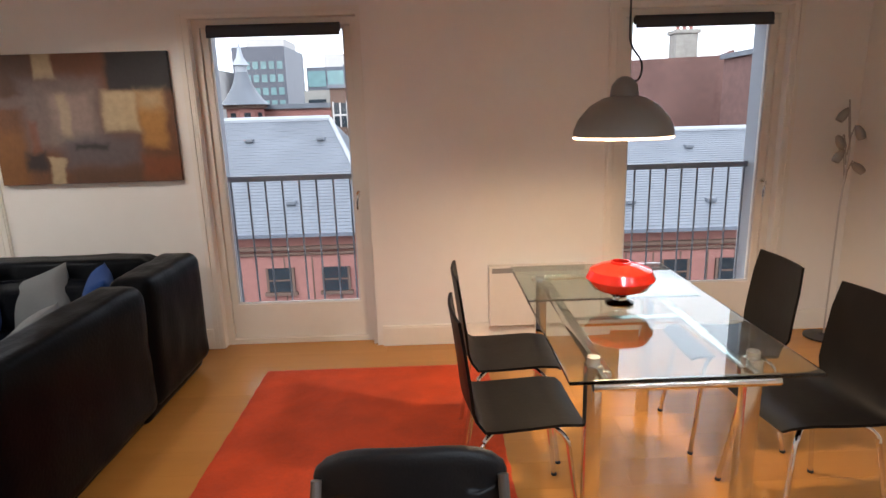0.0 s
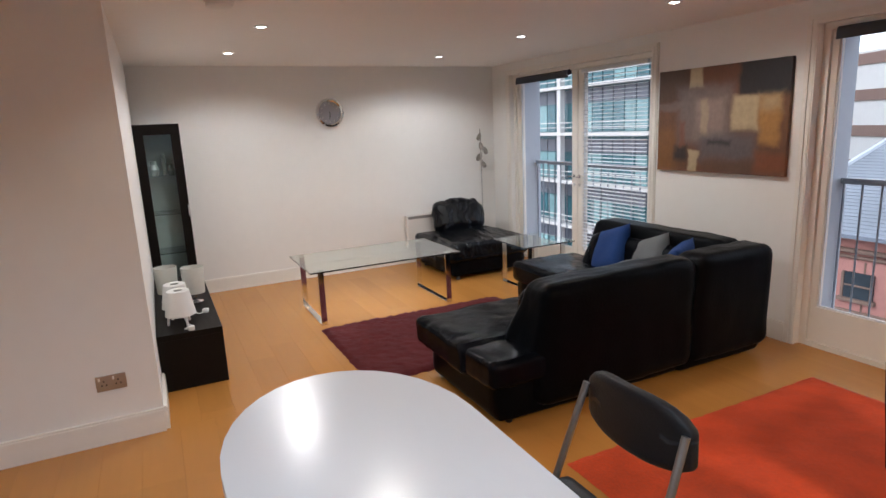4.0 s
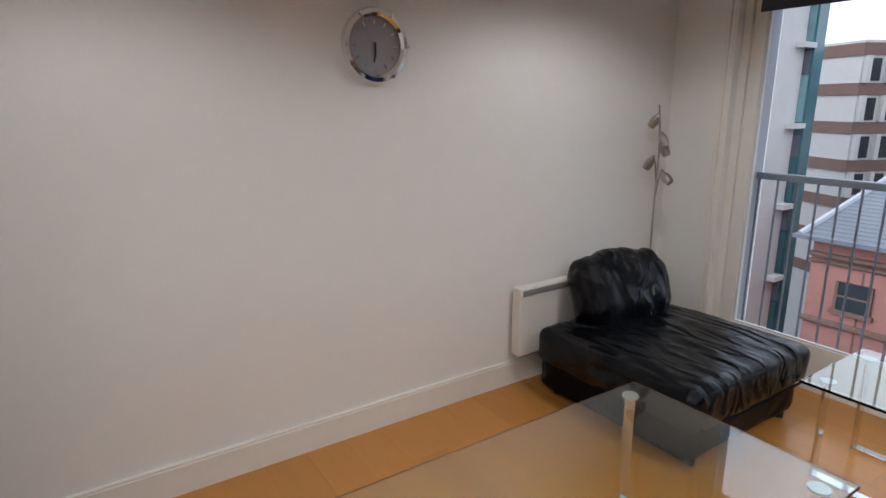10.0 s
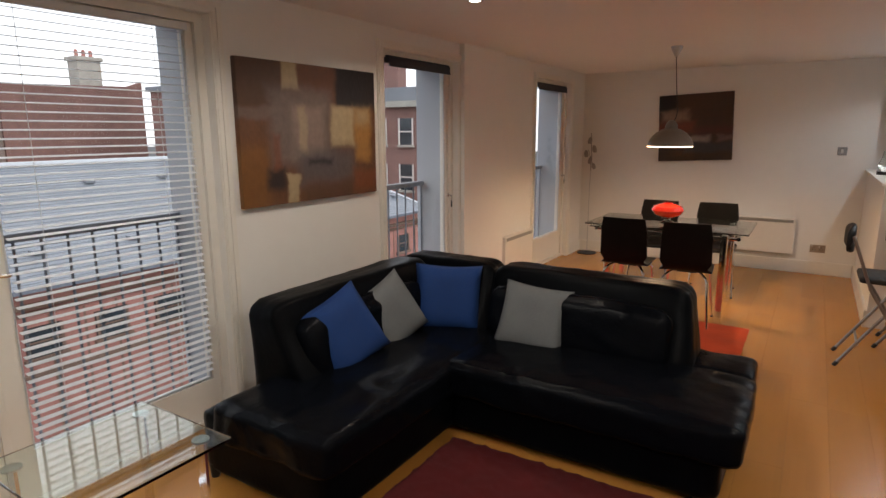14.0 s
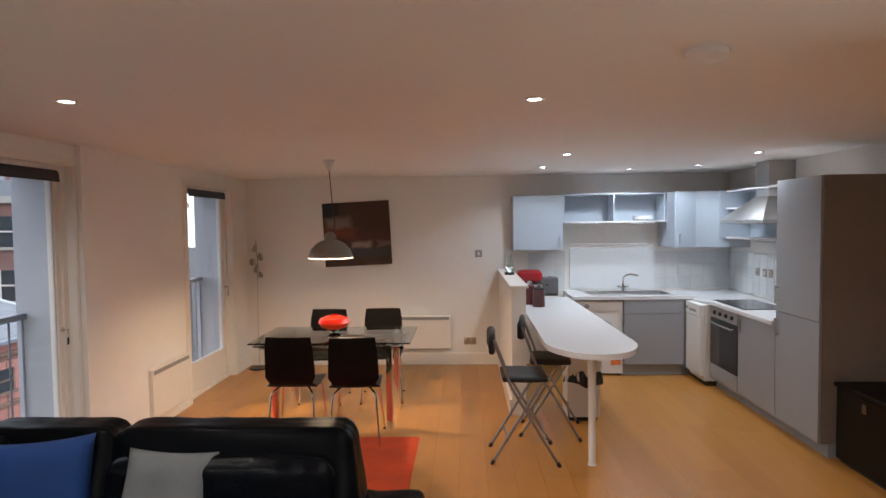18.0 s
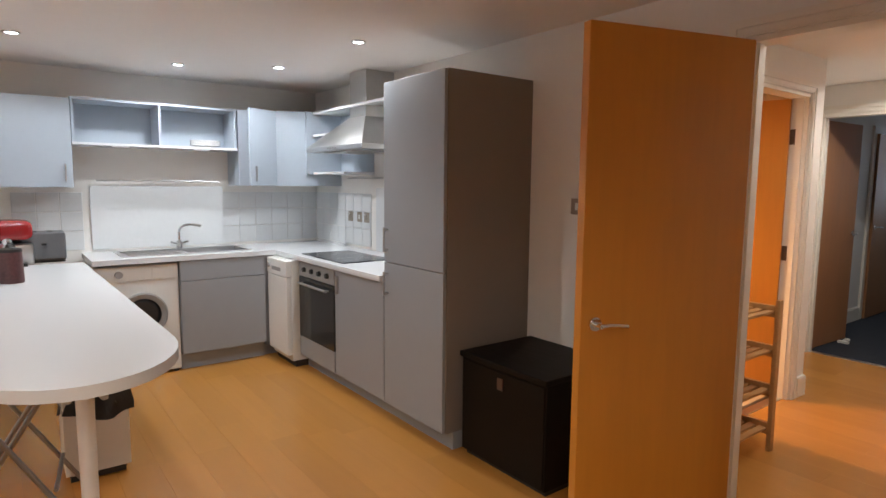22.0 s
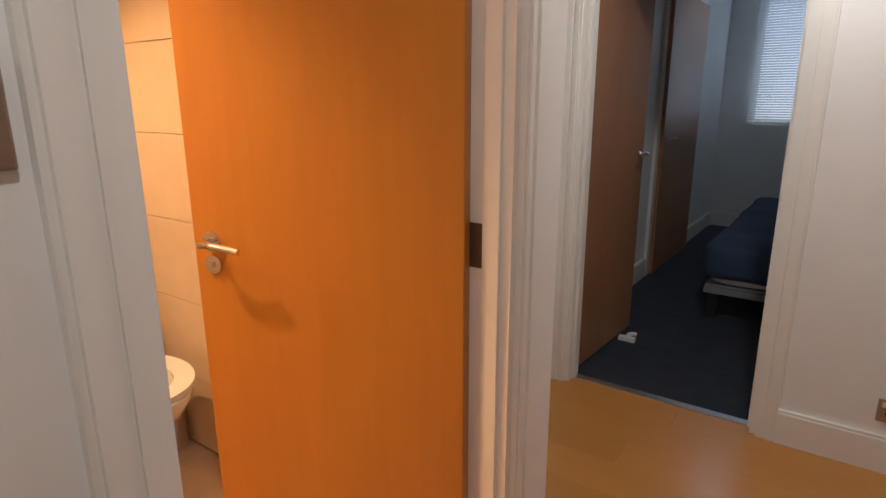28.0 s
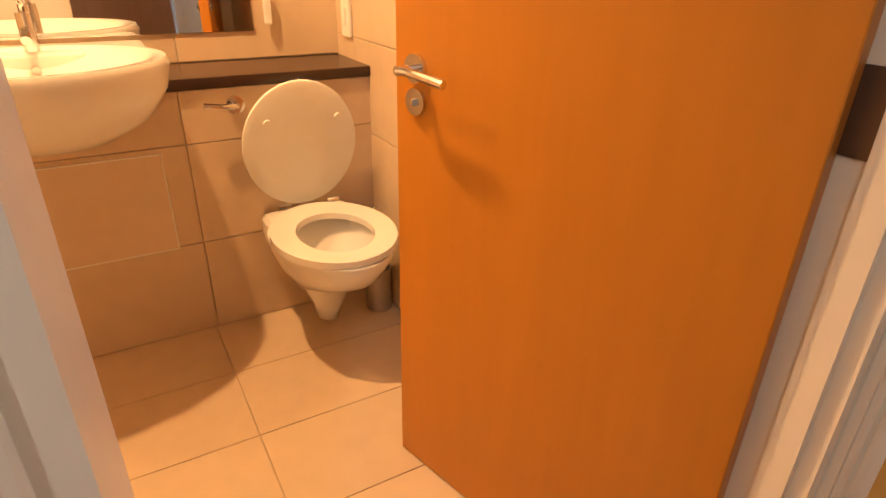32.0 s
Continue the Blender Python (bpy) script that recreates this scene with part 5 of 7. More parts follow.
# ---------- kitchen units ----------
def unit(name, x0, y0, x1, y1, z0, z1, face, label, door_m, body_m=None, doors=1, handle=True, drawer=False, plinth=0.0, group="kitchen units"):
    """A cabinet carcass with doors on its +y ('n') or -x ('w') face."""
    u = thing(name, (x0 + x1) / 2, (y0 + y1) / 2, z0 - plinth, label, "cabinet", group=group)
    cx, cy, oz = (x0 + x1) / 2, (y0 + y1) / 2, z0 - plinth
    bm = B(x0 - cx + 0.001, y0 - cy + 0.001, z0 - oz, x1 - cx - 0.001, y1 - cy - 0.001, z1 - oz)
    part("body", bm, body_m or door_m, u)
    if plinth:
        if face == "n":
            part("plinth", B(x0 - cx, y0 - cy, 0, x1 - cx, y1 - cy - 0.05, plinth - 0.001), M_UNIT, u)
        else:
            part("plinth", B(x0 - cx + 0.05, y0 - cy, 0, x1 - cx, y1 - cy, plinth - 0.001), M_UNIT, u)
    zs = [(z0 - oz + 0.003, z1 - oz - 0.003)]
    if drawer:
        zs = [(z0 - oz + 0.003, z1 - oz - 0.16), (z1 - oz - 0.155, z1 - oz - 0.003)]
    for za, zb in zs:
        for k in range(doors):
            if face == "n":
                a = x0 - cx + (x1 - x0) * k / doors + 0.003
                b = x0 - cx + (x1 - x0) * (k + 1) / doors - 0.003
                d = part("door", B(a, y1 - cy, za, b, y1 - cy + 0.018, zb, 0.002), door_m, u)
                if handle:
                    part("handle", B(b - 0.05, y1 - cy + 0.0185, zb - 0.17, b - 0.04, y1 - cy + 0.04, zb - 0.04, 0.003), M_STEEL, d, "short steel handle")
            else:
                a = y0 - cy + (y1 - y0) * k / doors + 0.003
                b = y0 - cy + (y1 - y0) * (k + 1) / doors - 0.003
                d = part("door", B(x0 - cx - 0.018, a, za, x0 - cx, b, zb, 0.002), door_m, u)
                if handle:
                    part("handle", B(x0 - cx - 0.04, a + 0.04, za + 0.04, x0 - cx - 0.0185, a + 0.05, za + 0.16, 0.003), M_STEEL, d, "short steel handle")
    return u


FY = -0.04            # front of the south run
FX = 3.02             # front of the east run
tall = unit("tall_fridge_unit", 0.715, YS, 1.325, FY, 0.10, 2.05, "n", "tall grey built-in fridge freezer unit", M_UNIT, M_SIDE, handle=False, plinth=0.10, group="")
for ob in list(tall.children):
    if ob.name.startswith("door"):
        bpy.data.objects.remove(ob)
ht = (YS + FY) / 2
for za, zb, nm in ((0.103, 0.985, "lower_door"), (0.99, 2.047, "upper_door")):
    d = part(nm, B(-0.297, FY - ht, za, 0.297, FY - ht + 0.02, zb, 0.002), M_UNIT, tall)
    zz = zb - 0.20 if nm == "lower_door" else za + 0.06
    bm = B(0.25, FY - ht + 0.045, zz, 0.262, FY - ht + 0.055, zz + 0.15, 0.003)
    for z2 in (zz + 0.015, zz + 0.135):
        cyl(bm, (0.256, FY - ht + 0.0205, z2), (0.256, FY - ht + 0.048, z2), 0.006, n=10)
    part("handle", bm, M_STEEL, d, "short steel bar handle")
unit("base_unit", 1.327, YS, 1.985, FY, 0.10, WT - 0.04, "n", "grey laminate kitchen base unit", M_UNIT, plinth=0.10)

ov = thing("built_in_oven", 2.295, (YS + FY) / 2, 0.0, "built-in oven with a dark glass door and steel panel", "oven")
h2 = (FY - YS) / 2
part("body", B(-0.305, -h2, 0.10, 0.305, h2 - 0.001, WT - 0.04), M_UNIT, ov)
part("plinth", B(-0.305, -h2, 0, 0.305, h2 - 0.05, 0.099), M_UNIT, ov)
part("control_panel", B(-0.297, h2, 0.74, 0.297, h2 + 0.02, 0.85, 0.002), M_GRILLE, ov, "dark grey control panel")
for k in range(4):
    part("knob", C((-0.2 + k * 0.13, h2 + 0.02, 0.795), (-0.2 + k * 0.13, h2 + 0.04, 0.795), 0.02, 0.017, 18), M_BLACK, ov)
od = part("door", B(-0.297, h2, 0.26, 0.297, h2 + 0.022, 0.735, 0.003), mat("dark_oven_glass", (0.03, 0.03, 0.03), 0.12, var=0.1), ov, "dark glass oven door")
bm = C((-0.24, h2 + 0.055, 0.69), (0.24, h2 + 0.055, 0.69), 0.009, n=12)
for x in (-0.22, 0.22):
    cyl(bm, (x, h2 + 0.0225, 0.69), (x, h2 + 0.055, 0.69), 0.007, n=10)
part("handle", bm, M_STEEL, od, "steel bar handle")
part("drawer", B(-0.297, h2, 0.103, 0.297, h2 + 0.02, 0.255, 0.002), M_UNIT, ov)

dw = thing("dishwasher", 2.80, (YS + FY) / 2 + 0.11, 0.0, "white freestanding dishwasher under the worktop", "dishwasher")
part("body", B(-0.195, -h2 + 0.0, 0.05, 0.195, h2 - 0.03, WT - 0.045, 0.004), M_PLASTIC, dw)
part("door", B(-0.195, h2 - 0.029, 0.10, 0.195, h2 + 0.012, 0.72, 0.006), M_PLASTIC, dw)
part("control_panel", B(-0.195, h2 - 0.029, 0.725, 0.195, h2 + 0.016, 0.85, 0.006), M_PLASTIC, dw)
part("door_grip", B(-0.09, h2 + 0.0163, 0.76, 0.09, h2 + 0.0185, 0.79), M_GRILLE, dw)
part("dial", C((0.15, h2 + 0.016, 0.79), (0.15, h2 + 0.03, 0.79), 0.018, n=18), M_GRILLE, dw)
part("plinth", B(-0.19, -h2 + 0.02, 0.0, 0.19, h2 - 0.06, 0.05), M_BLACK, dw)

unit("sink_base_unit", FX, 0.10, XE, 0.76, 0.13, WT - 0.04, "w", "grey laminate sink base unit with a rail", M_UNIT, drawer=True, handle=False, plinth=0.13)
wm = thing("washing_machine", 3.31, 1.05, 0.0, "white washing machine under the worktop", "washing machine")
part("body", B(-0.27, -0.285, 0.02, 0.28, 0.285, 0.845, 0.008), M_PLASTIC, wm)
part("control_panel", B(-0.279, -0.28, 0.73, -0.271, 0.28, 0.84, 0.003), M_PLASTIC, wm)
bm = lathe(bmesh.new(), [(0.12, 0), (0.165, 0), (0.17, 0.015), (0.16, 0.03), (0.125, 0.02)], 36)
bmesh.ops.rotate(bm, verts=bm.verts, matrix=Matrix.Rotation(radians(-90), 3, "Y"))
bmesh.ops.translate(bm, verts=bm.verts, vec=(-0.271, -0.03, 0.47))
part("door_ring", bm, M_GRILLE, wm)
part("door_glass", C((-0.272, -0.03, 0.47), (-0.285, -0.03, 0.47), 0.124, 0.10, 32), M_HOB, wm, "dark round porthole")
part("dial", C((-0.279, 0.12, 0.785), (-0.30, 0.12, 0.785), 0.026, n=20), M_GRILLE, wm)
part("energy_label", B(-0.2725, -0.26, 0.12, -0.2712, -0.15, 0.22), mat("orange_label", (0.75, 0.20, 0.05), 0.5), wm, "small orange and white sticker")
part("drawer_front", B(-0.283, -0.26, 0.745, -0.2795, -0.10, 0.825, 0.002), M_PLASTIC, wm)
for a, b in ((-0.24, -0.25), (-0.24, 0.25), (0.25, -0.25), (0.25, 0.25)):
    part("foot", C((a, b, 0), (a, b, 0.02), 0.02, n=12), M_RUBBER, wm)
unit("corner_filler", FX + 0.02, FY, XE, 0.098, 0.10, WT - 0.04, "w", "grey laminate corner filler unit", M_UNIT, handle=False, plinth=0.10)

wt = thing("worktop", 3.0, 0.0, 0, "continuous white laminate kitchen worktop", "worktop")
part("south_run", B(1.327 - 3, YS + 0.001, WT - 0.038, FX - 3.0 - 0.03, FY + 0.05, WT, 0.004), M_WTOP, wt)
SX0, SX1, SY0, SY1 = 3.12, 3.50, 0.18, 1.12
part("east_run", box(box(box(B(FX - 0.03 - 3, YS + 0.001, WT - 0.038, XE - 3.001, SY0, WT), FX - 0.03 - 3, SY1, WT - 0.038, XE - 3.001, 1.335, WT), FX - 0.03 - 3, SY0, WT - 0.038, SX0 - 3, SY1, WT), SX1 - 3, SY0, WT - 0.038, XE - 3.001, SY1, WT), M_WTOP, wt)
part("upstand", B(2.99 - 3, YS + 0.001, WT, XE - 3.001, YS + 0.014, WT + 0.02), M_WTOP, wt)

sk = thing("kitchen_sink", 3.31, 0.65, WT, "stainless steel inset sink with a drainer and mixer tap", "sink")
bm = bmesh.new()
a0, a1, b0, b1 = -0.19, 0.19, -0.47, 0.47
box(bm, a0 - 0.012, b0 - 0.012, 0.0005, a0 + 0.02, b1 + 0.012, 0.006)
box(bm, a1 - 0.02, b0 - 0.012, 0.0005, a1 + 0.012, b1 + 0.012, 0.006)
box(bm, a0 + 0.02, b0 - 0.012, 0.0005, a1 - 0.02, b0 + 0.02, 0.006)
box(bm, a0 + 0.02, b1 - 0.02, 0.0005, a1 - 0.02, b1 + 0.012, 0.006)
part("rim", bm, M_STEEL, sk)
part("drainer", B(a0 + 0.02, 0.02, -0.012, a1 - 0.02, b1 - 0.02, -0.004), M_STEEL, sk)
for k in range(7):
    part("drainer_rib", B(a0 + 0.05, 0.05, -0.004, a0 + 0.055 + 0.0, b1 - 0.05, 0.0), M_STEEL, sk).location = (k * 0.045, 0, 0)
bm = bmesh.new()
box(bm, a0 + 0.02, b0 + 0.02, -0.16, a1 - 0.02, 0.0, -0.155)
box(bm, a0 + 0.012, b0 + 0.02, -0.16, a0 + 0.02, 0.0, 0.001)
box(bm, a1 - 0.02, b0 + 0.02, -0.16, a1 - 0.012, 0.0, 0.001)
box(bm, a0 + 0.02, b0 + 0.012, -0.16, a1 - 0.02, b0 + 0.02, 0.001)
box(bm, a0 + 0.02, 0.0, -0.16, a1 - 0.02, 0.02, 0.0)
part("basin", bm, M_STEEL, sk)
tp = part("tap", cyl(C((0.165, 0.0, 0.006), (0.165, 0.0, 0.06), 0.024, n=20), (0.165, 0.0, 0.06), (0.165, 0.0, 0.075), 0.02, n=20), M_CHROME, sk, "chrome mixer tap")
part("spout", tube(bmesh.new(), [(0.165, 0, 0.07), (0.165, 0, 0.18), (0.10, -0.06, 0.215), (0.02, -0.14, 0.20)], 0.011, 10, 0.05), M_CHROME, tp)
for s in (-1, 1):
    part("tap_lever", tube(bmesh.new(), [(0.165, s * 0.02, 0.05), (0.15, s * 0.07, 0.065)], 0.009, 8), M_CHROME, tp)

hb = thing("ceramic_hob", 2.28, -0.25, WT, "black ceramic hob set in the worktop", "hob")
part("glass_plate", B(-0.36, -0.22, 0.0005, 0.33, 0.20, 0.007, 0.002), M_HOB, hb)
for x, y, r in ((-0.19, 0.06, 0.09), (0.17, 0.06, 0.075), (-0.19, -0.12, 0.075), (0.17, -0.12, 0.09)):
    part("cooking_ring", lathe(bmesh.new(), [(r, 0.0071), (r, 0.0076), (r - 0.004, 0.0076), (r - 0.004, 0.0071)], 32, (x, y, 0)), M_GRILLE, hb)

# wall units
unit("wall_unit", 3.30, 1.385, XE - 0.001, 1.965, 1.41, 2.045, "w", "pale grey closed kitchen wall unit", M_UNITL, M_UNITL, handle=True)
op = thing("open_wall_unit", 3.45, 0.795, 1.72, "pale grey wall unit with two lifted-open bays", "shelf unit")
w2 = 0.587
part("top", B(-0.15, -w2, 0.322, 0.149, w2, 0.34), M_UNITL, op)
part("bottom", B(-0.17, -w2, 0, 0.149, w2, 0.018), M_WTOP, op)
part("back", B(0.14, -w2, 0.018, 0.149, w2, 0.322), M_UNITL, op)
for y in (-w2, -0.009, w2 - 0.018):
    part("divider", B(-0.15, y, 0.018, 0.14, y + 0.018, 0.322), M_UNITL, op)
for y in (-0.3, 0.28):
    part("pull", B(-0.175, y - 0.06, -0.012, -0.155, y + 0.06, -0.0005), M_GRILLE, op)
bm = lathe(bmesh.new(), [(0, 0.0), (0.05, 0), (0.12, 0.02), (0.118, 0.024), (0.0, 0.008)], 32)
for k in range(1, 5):
    lathe(bm, [(0.05, 0.009 * k), (0.12, 0.009 * k + 0.02), (0.118, 0.009 * k + 0.024), (0.05, 0.009 * k + 0.006)], 32)
solo("plate_stack", bm, M_CERAMIC, "stack of white plates in the open unit", "plates", (3.45, 0.42, 1.738))

cu = thing("corner_wall_unit", 3.40, -0.05, 1.43, "pale grey corner wall unit with an angled door", "cabinet", group="kitchen units")
part("body", prism(bmesh.new(), [(-0.10, 0.245), (0.199, 0.245), (0.199, -0.599), (-0.32, -0.599), (-0.32, -0.26)], 0, 0.63), M_UNITL, cu)
d = part("door", B(-0.27, -0.018, 0.003, 0.27, 0, 0.627, 0.002), M_UNITL, cu)
d.matrix_local = pose(-0.215, -0.012, 0, 0, 0, -66.4)
part("handle", B(-0.22, -0.04, 0.04, -0.21, -0.0185, 0.16, 0.003), M_STEEL, d, "short steel handle")

su = thing("open_shelf_unit", 2.80, YS, 1.53, "white open kitchen shelves beside the cooker hood", "shelf")
part("side", B(0.262, 0.001, 0, 0.279, 0.34, 0.53), M_UNITL, su)
for z, x0 in ((0.0, -0.30), (0.32, -0.16), (0.51, -0.95)):
    part("shelf_board", B(x0, 0.001, z, 0.262, 0.28, z + 0.02, 0.002), M_WTOP, su)
part("back_board", B(-0.30, 0.001, 0.02, 0.262, 0.01, 0.51), M_UNITL, su)
part("rail", C((-0.95, 0.03, -0.03), (0.1, 0.03, -0.03), 0.007, n=10), M_STEEL, su)

hd = thing("cooker_hood", 2.32, YS, 1.70, "brushed steel chimney cooker hood", "cooker hood")
bm = bmesh.new()
lo = [bm.verts.new(p) for p in ((-0.45, 0.001, 0), (0.45, 0.001, 0), (0.45, 0.47, 0), (-0.45, 0.47, 0))]
mi = [bm.verts.new(p) for p in ((-0.45, 0.001, 0.035), (0.45, 0.001, 0.035), (0.45, 0.47, 0.035), (-0.45, 0.47, 0.035))]
hi = [bm.verts.new(p) for p in ((-0.13, 0.001, 0.26), (0.13, 0.001, 0.26), (0.13, 0.26, 0.26), (-0.13, 0.26, 0.26))]
bm.faces.new(lo[::-1])
bm.faces.new(hi)
for a, b in ((lo, mi), (mi, hi)):
    for i in range(4):
        bm.faces.new((a[i], a[(i + 1) % 4], b[(i + 1) % 4], b[i]))
part("canopy", bm, M_STEEL, hd)
part("chimney", B(-0.125, 0.001, 0.26, 0.125, 0.25, CEIL - 1.702, 0.002), M_STEEL, hd)
part("filter", B(-0.24, 0.08, -0.006, 0.24, 0.42, -0.0005), M_GRILLE, hd)
for k in range(4):
    part("button", C((-0.06 + k * 0.04, 0.4705, 0.018), (-0.06 + k * 0.04, 0.476, 0.018), 0.008, n=12), M_GRILLE, hd)

# splashback, tiles, sockets
sp = thing("splashback_panel", XE, 0.755, WT + 0.02, "white splashback panel with a steel rail above the sink", "splashback")
part("panel", B(-0.012, -0.505, 0, -0.0005, 0.505, 0.50, 0.002), M_KTILE, sp)
part("utensil_rail", C((-0.045, -0.46, 0.54), (-0.045, 0.46, 0.54), 0.008, n=12), M_STEEL, sp, "brushed steel utensil rail")
for y in (-0.4, 0.4):
    part("rail_bracket", C((-0.001, y, 0.54), (-0.045, y, 0.54), 0.006, n=10), M_STEEL, sp)
hs = thing("splashback_panel", 2.16, YS, WT + 0.001, "white splashback behind the hob", "splashback")
part("panel", B(-0.42, 0.0005, 0, 0.30, 0.010, 0.52, 0.002), M_KTILE, hs)
for x in (2.62, 2.74, 2.90):
    plate("kitchen_socket", x, YS, 1.17, 0, 1, "satin metal socket above the worktop", rocker=(x == 2.74), sockets=0 if x == 2.74 else 1)
me = None
for i in range(15):
    for j in range(3):
        x, z = XE - 0.075 - i * 0.15, WT + 0.097 + j * 0.15
        if 1.44 + 0.075 > x or (abs(x - 2.16 + 0.06) < 0.44):
            continue
        ob = part("wall_tile", B(-0.0735, 0.0005, -0.0735, 0.0735, 0.006, 0.0735, 0.002, 1), M_KTILE, bpy.data.objects["wall_south"]) if me is None else new("wall_tile", me)
        me = ob.data
        ob.parent = bpy.data.objects["wall_south"]
        ob.location = (x, YS, z)
me = None
for i in range(16):
    for j in range(3):
        y, z = YS + 0.085 + i * 0.15, WT + 0.097 + j * 0.15
        if abs(y - 0.755) < 0.57 or y > 1.86:
            continue
        ob = part("wall_tile", B(-0.006, -0.0735, -0.0735, -0.0005, 0.0735, 0.0735, 0.002, 1), M_KTILE, bpy.data.objects["wall_east"]) if me is None else new("wall_tile", me)
        me = ob.data
        ob.parent = bpy.data.objects["wall_east"]
        ob.location = (XE, y, z)

# things on the bar and the low wall
ket = thing("water_bottle", 2.75, 2.05, 1.175, "clear glass bottle standing on the low wall", "bottle")
part("body", lathe(bmesh.new(), [(0, 0), (0.045, 0), (0.05, 0.01), (0.05, 0.09), (0.028, 0.15), (0.018, 0.19), (0.02, 0.215), (0.016, 0.215), (0.014, 0.19), (0.045, 0.09), (0, 0.006)], 28), M_SHELFG, ket)
part("base_ring", lathe(bmesh.new(), [(0.052, 0), (0.053, 0.03), (0.0505, 0.03), (0.0505, 0)], 28), M_BLACK, ket)
cm = thing("coffee_machine", 3.10, 1.80, WT, "red and chrome coffee machine on the bar", "coffee machine")
part("body", B(-0.10, -0.14, 0.0, 0.14, 0.14, 0.14, 0.02), M_STEEL, cm)
part("hood", soft_box(0.24, 0.28, 0.12, 0.01, 0.0, 1, 8, 0.3), mat("red_gloss_plastic", (0.28, 0.012, 0.014), 0.2, var=0.05), cm, "rounded red top")
cm.children[-1].location = (-0.10, -0.14, 0.17)
part("column", B(0.02, -0.13, 0.14, 0.14, 0.13, 0.20, 0.006), M_BLACK, cm)
part("drip_tray", B(-0.17, -0.10, 0.0, -0.10, 0.10, 0.02, 0.004), M_BLACK, cm)
part("group_head", C((-0.06, 0, 0.14), (-0.06, 0, 0.195), 0.03, n=18), M_CHROME, cm)
part("filter_handle", tube(bmesh.new(), [(-0.06, 0, 0.15), (-0.17, -0.03, 0.14)], 0.011, 8), M_BLACK, cm)
to = thing("toaster", 3.16, 1.60, WT, "grey two-slice toaster on the bar", "toaster")
part("body", B(-0.07, -0.13, 0.012, 0.09, 0.13, 0.21, 0.025, 3), mat("grey_toaster_metal", (0.16, 0.165, 0.175), 0.35, 0.5), to)
for y in (-0.04, 0.05):
    part("slot", B(-0.05, y - 0.014, 0.2085, 0.07, y + 0.014, 0.2115), M_BLACK, to)
part("lever", B(-0.10, -0.015, 0.12, -0.07, 0.015, 0.135, 0.003), M_BLACK, to)
part("base", B(-0.06, -0.12, 0, 0.08, 0.12, 0.012), M_BLACK, to)
kb = thing("utensil_jar", 2.25, 1.80, WT, "dark jar with small red and pale packets on the bar", "jar")
part("jar", lathe(bmesh.new(), [(0, 0), (0.06, 0), (0.062, 0.01), (0.058, 0.17), (0.052, 0.17), (0.05, 0.02), (0, 0.02)], 28), mat("dark_red_tin", (0.09, 0.03, 0.03), 0.35, var=0.5, scale=14), kb)
part("lid", lathe(bmesh.new(), [(0.059, 0.17), (0.059, 0.185), (0.02, 0.195), (0.012, 0.21), (0, 0.212)], 28), M_BLACK, kb)
solo("storage_tin", lathe(bmesh.new(), [(0, 0), (0.05, 0), (0.05, 0.19), (0.046, 0.2), (0, 0.2)], 28), mat("maroon_tin", (0.11, 0.02, 0.02), 0.35, var=0.4, scale=12), "dark red storage tin on the bar", "tin", (2.42, 1.87, WT))


M_BAG = mat("black_bin_bag", (0.008, 0.008, 0.009), 0.3, var=0.2, bump=0.4, bscale=30)
M_TUBE = mat("grey_steel_tube", (0.30, 0.29, 0.28), 0.34, 0.9, var=0.1, scale=12)
M_VINYL = mat("black_vinyl", (0.012, 0.0125, 0.014), 0.45, spec=0.3, var=0.25, scale=9, bump=0.12, bscale=160)


# ---------- folding bar stools ----------
def stool_parts(s):
    put(part("seat", soft_box(0.36, 0.33, 0.045, 0.008, 0.002, 5, 10, 0.45), M_VINYL, s, "black padded stool seat", angle=180), -0.18, -0.165, 0.59)
    bm = soft_box(0.37, 0.035, 0.185, 0.0, 0.001, 3, 12, 0.48)
    for v in bm.verts:
        u = v.co.x / 0.185 - 1
        v.co.y += 0.028 * u * u
        v.co.z -= 0.05 * abs(u) ** 4 if v.co.z > 0.09 else -0.03 * abs(u) ** 3
    put(part("backrest", bm, M_VINYL, s, "black padded curved backrest", angle=180), -0.185, 0.205, 0.775)
    for k in (-1, 1):
        part("front_leg", tube(bmesh.new(), [(k * 0.215, -0.235, 0.0), (k * 0.19, 0.10, 0.56), (k * 0.175, 0.225, 0.90)], 0.0105, 10), M_TUBE, s, "grey steel tube leg")
        part("back_leg", tube(bmesh.new(), [(k * 0.165, 0.245, 0.0), (k * 0.16, -0.12, 0.59)], 0.0105, 10), M_TUBE, s)
        part("foot_cap", C((k * 0.215, -0.235, 0), (k * 0.2145, -0.222, 0.03), 0.014, n=10), M_RUBBER, s)
        part("foot_cap", C((k * 0.165, 0.245, 0), (k * 0.165, 0.227, 0.03), 0.014, n=10), M_RUBBER, s)
    part("foot_rail", C((-0.185, -0.145, 0.19), (0.185, -0.145, 0.19), 0.009, n=10), M_TUBE, s)
    part("back_rail", C((-0.165, 0.13, 0.17), (0.165, 0.13, 0.17), 0.008, n=10), M_TUBE, s)
    part("seat_rail", C((-0.18, -0.11, 0.585), (0.18, -0.11, 0.585), 0.008, n=10), M_TUBE, s)


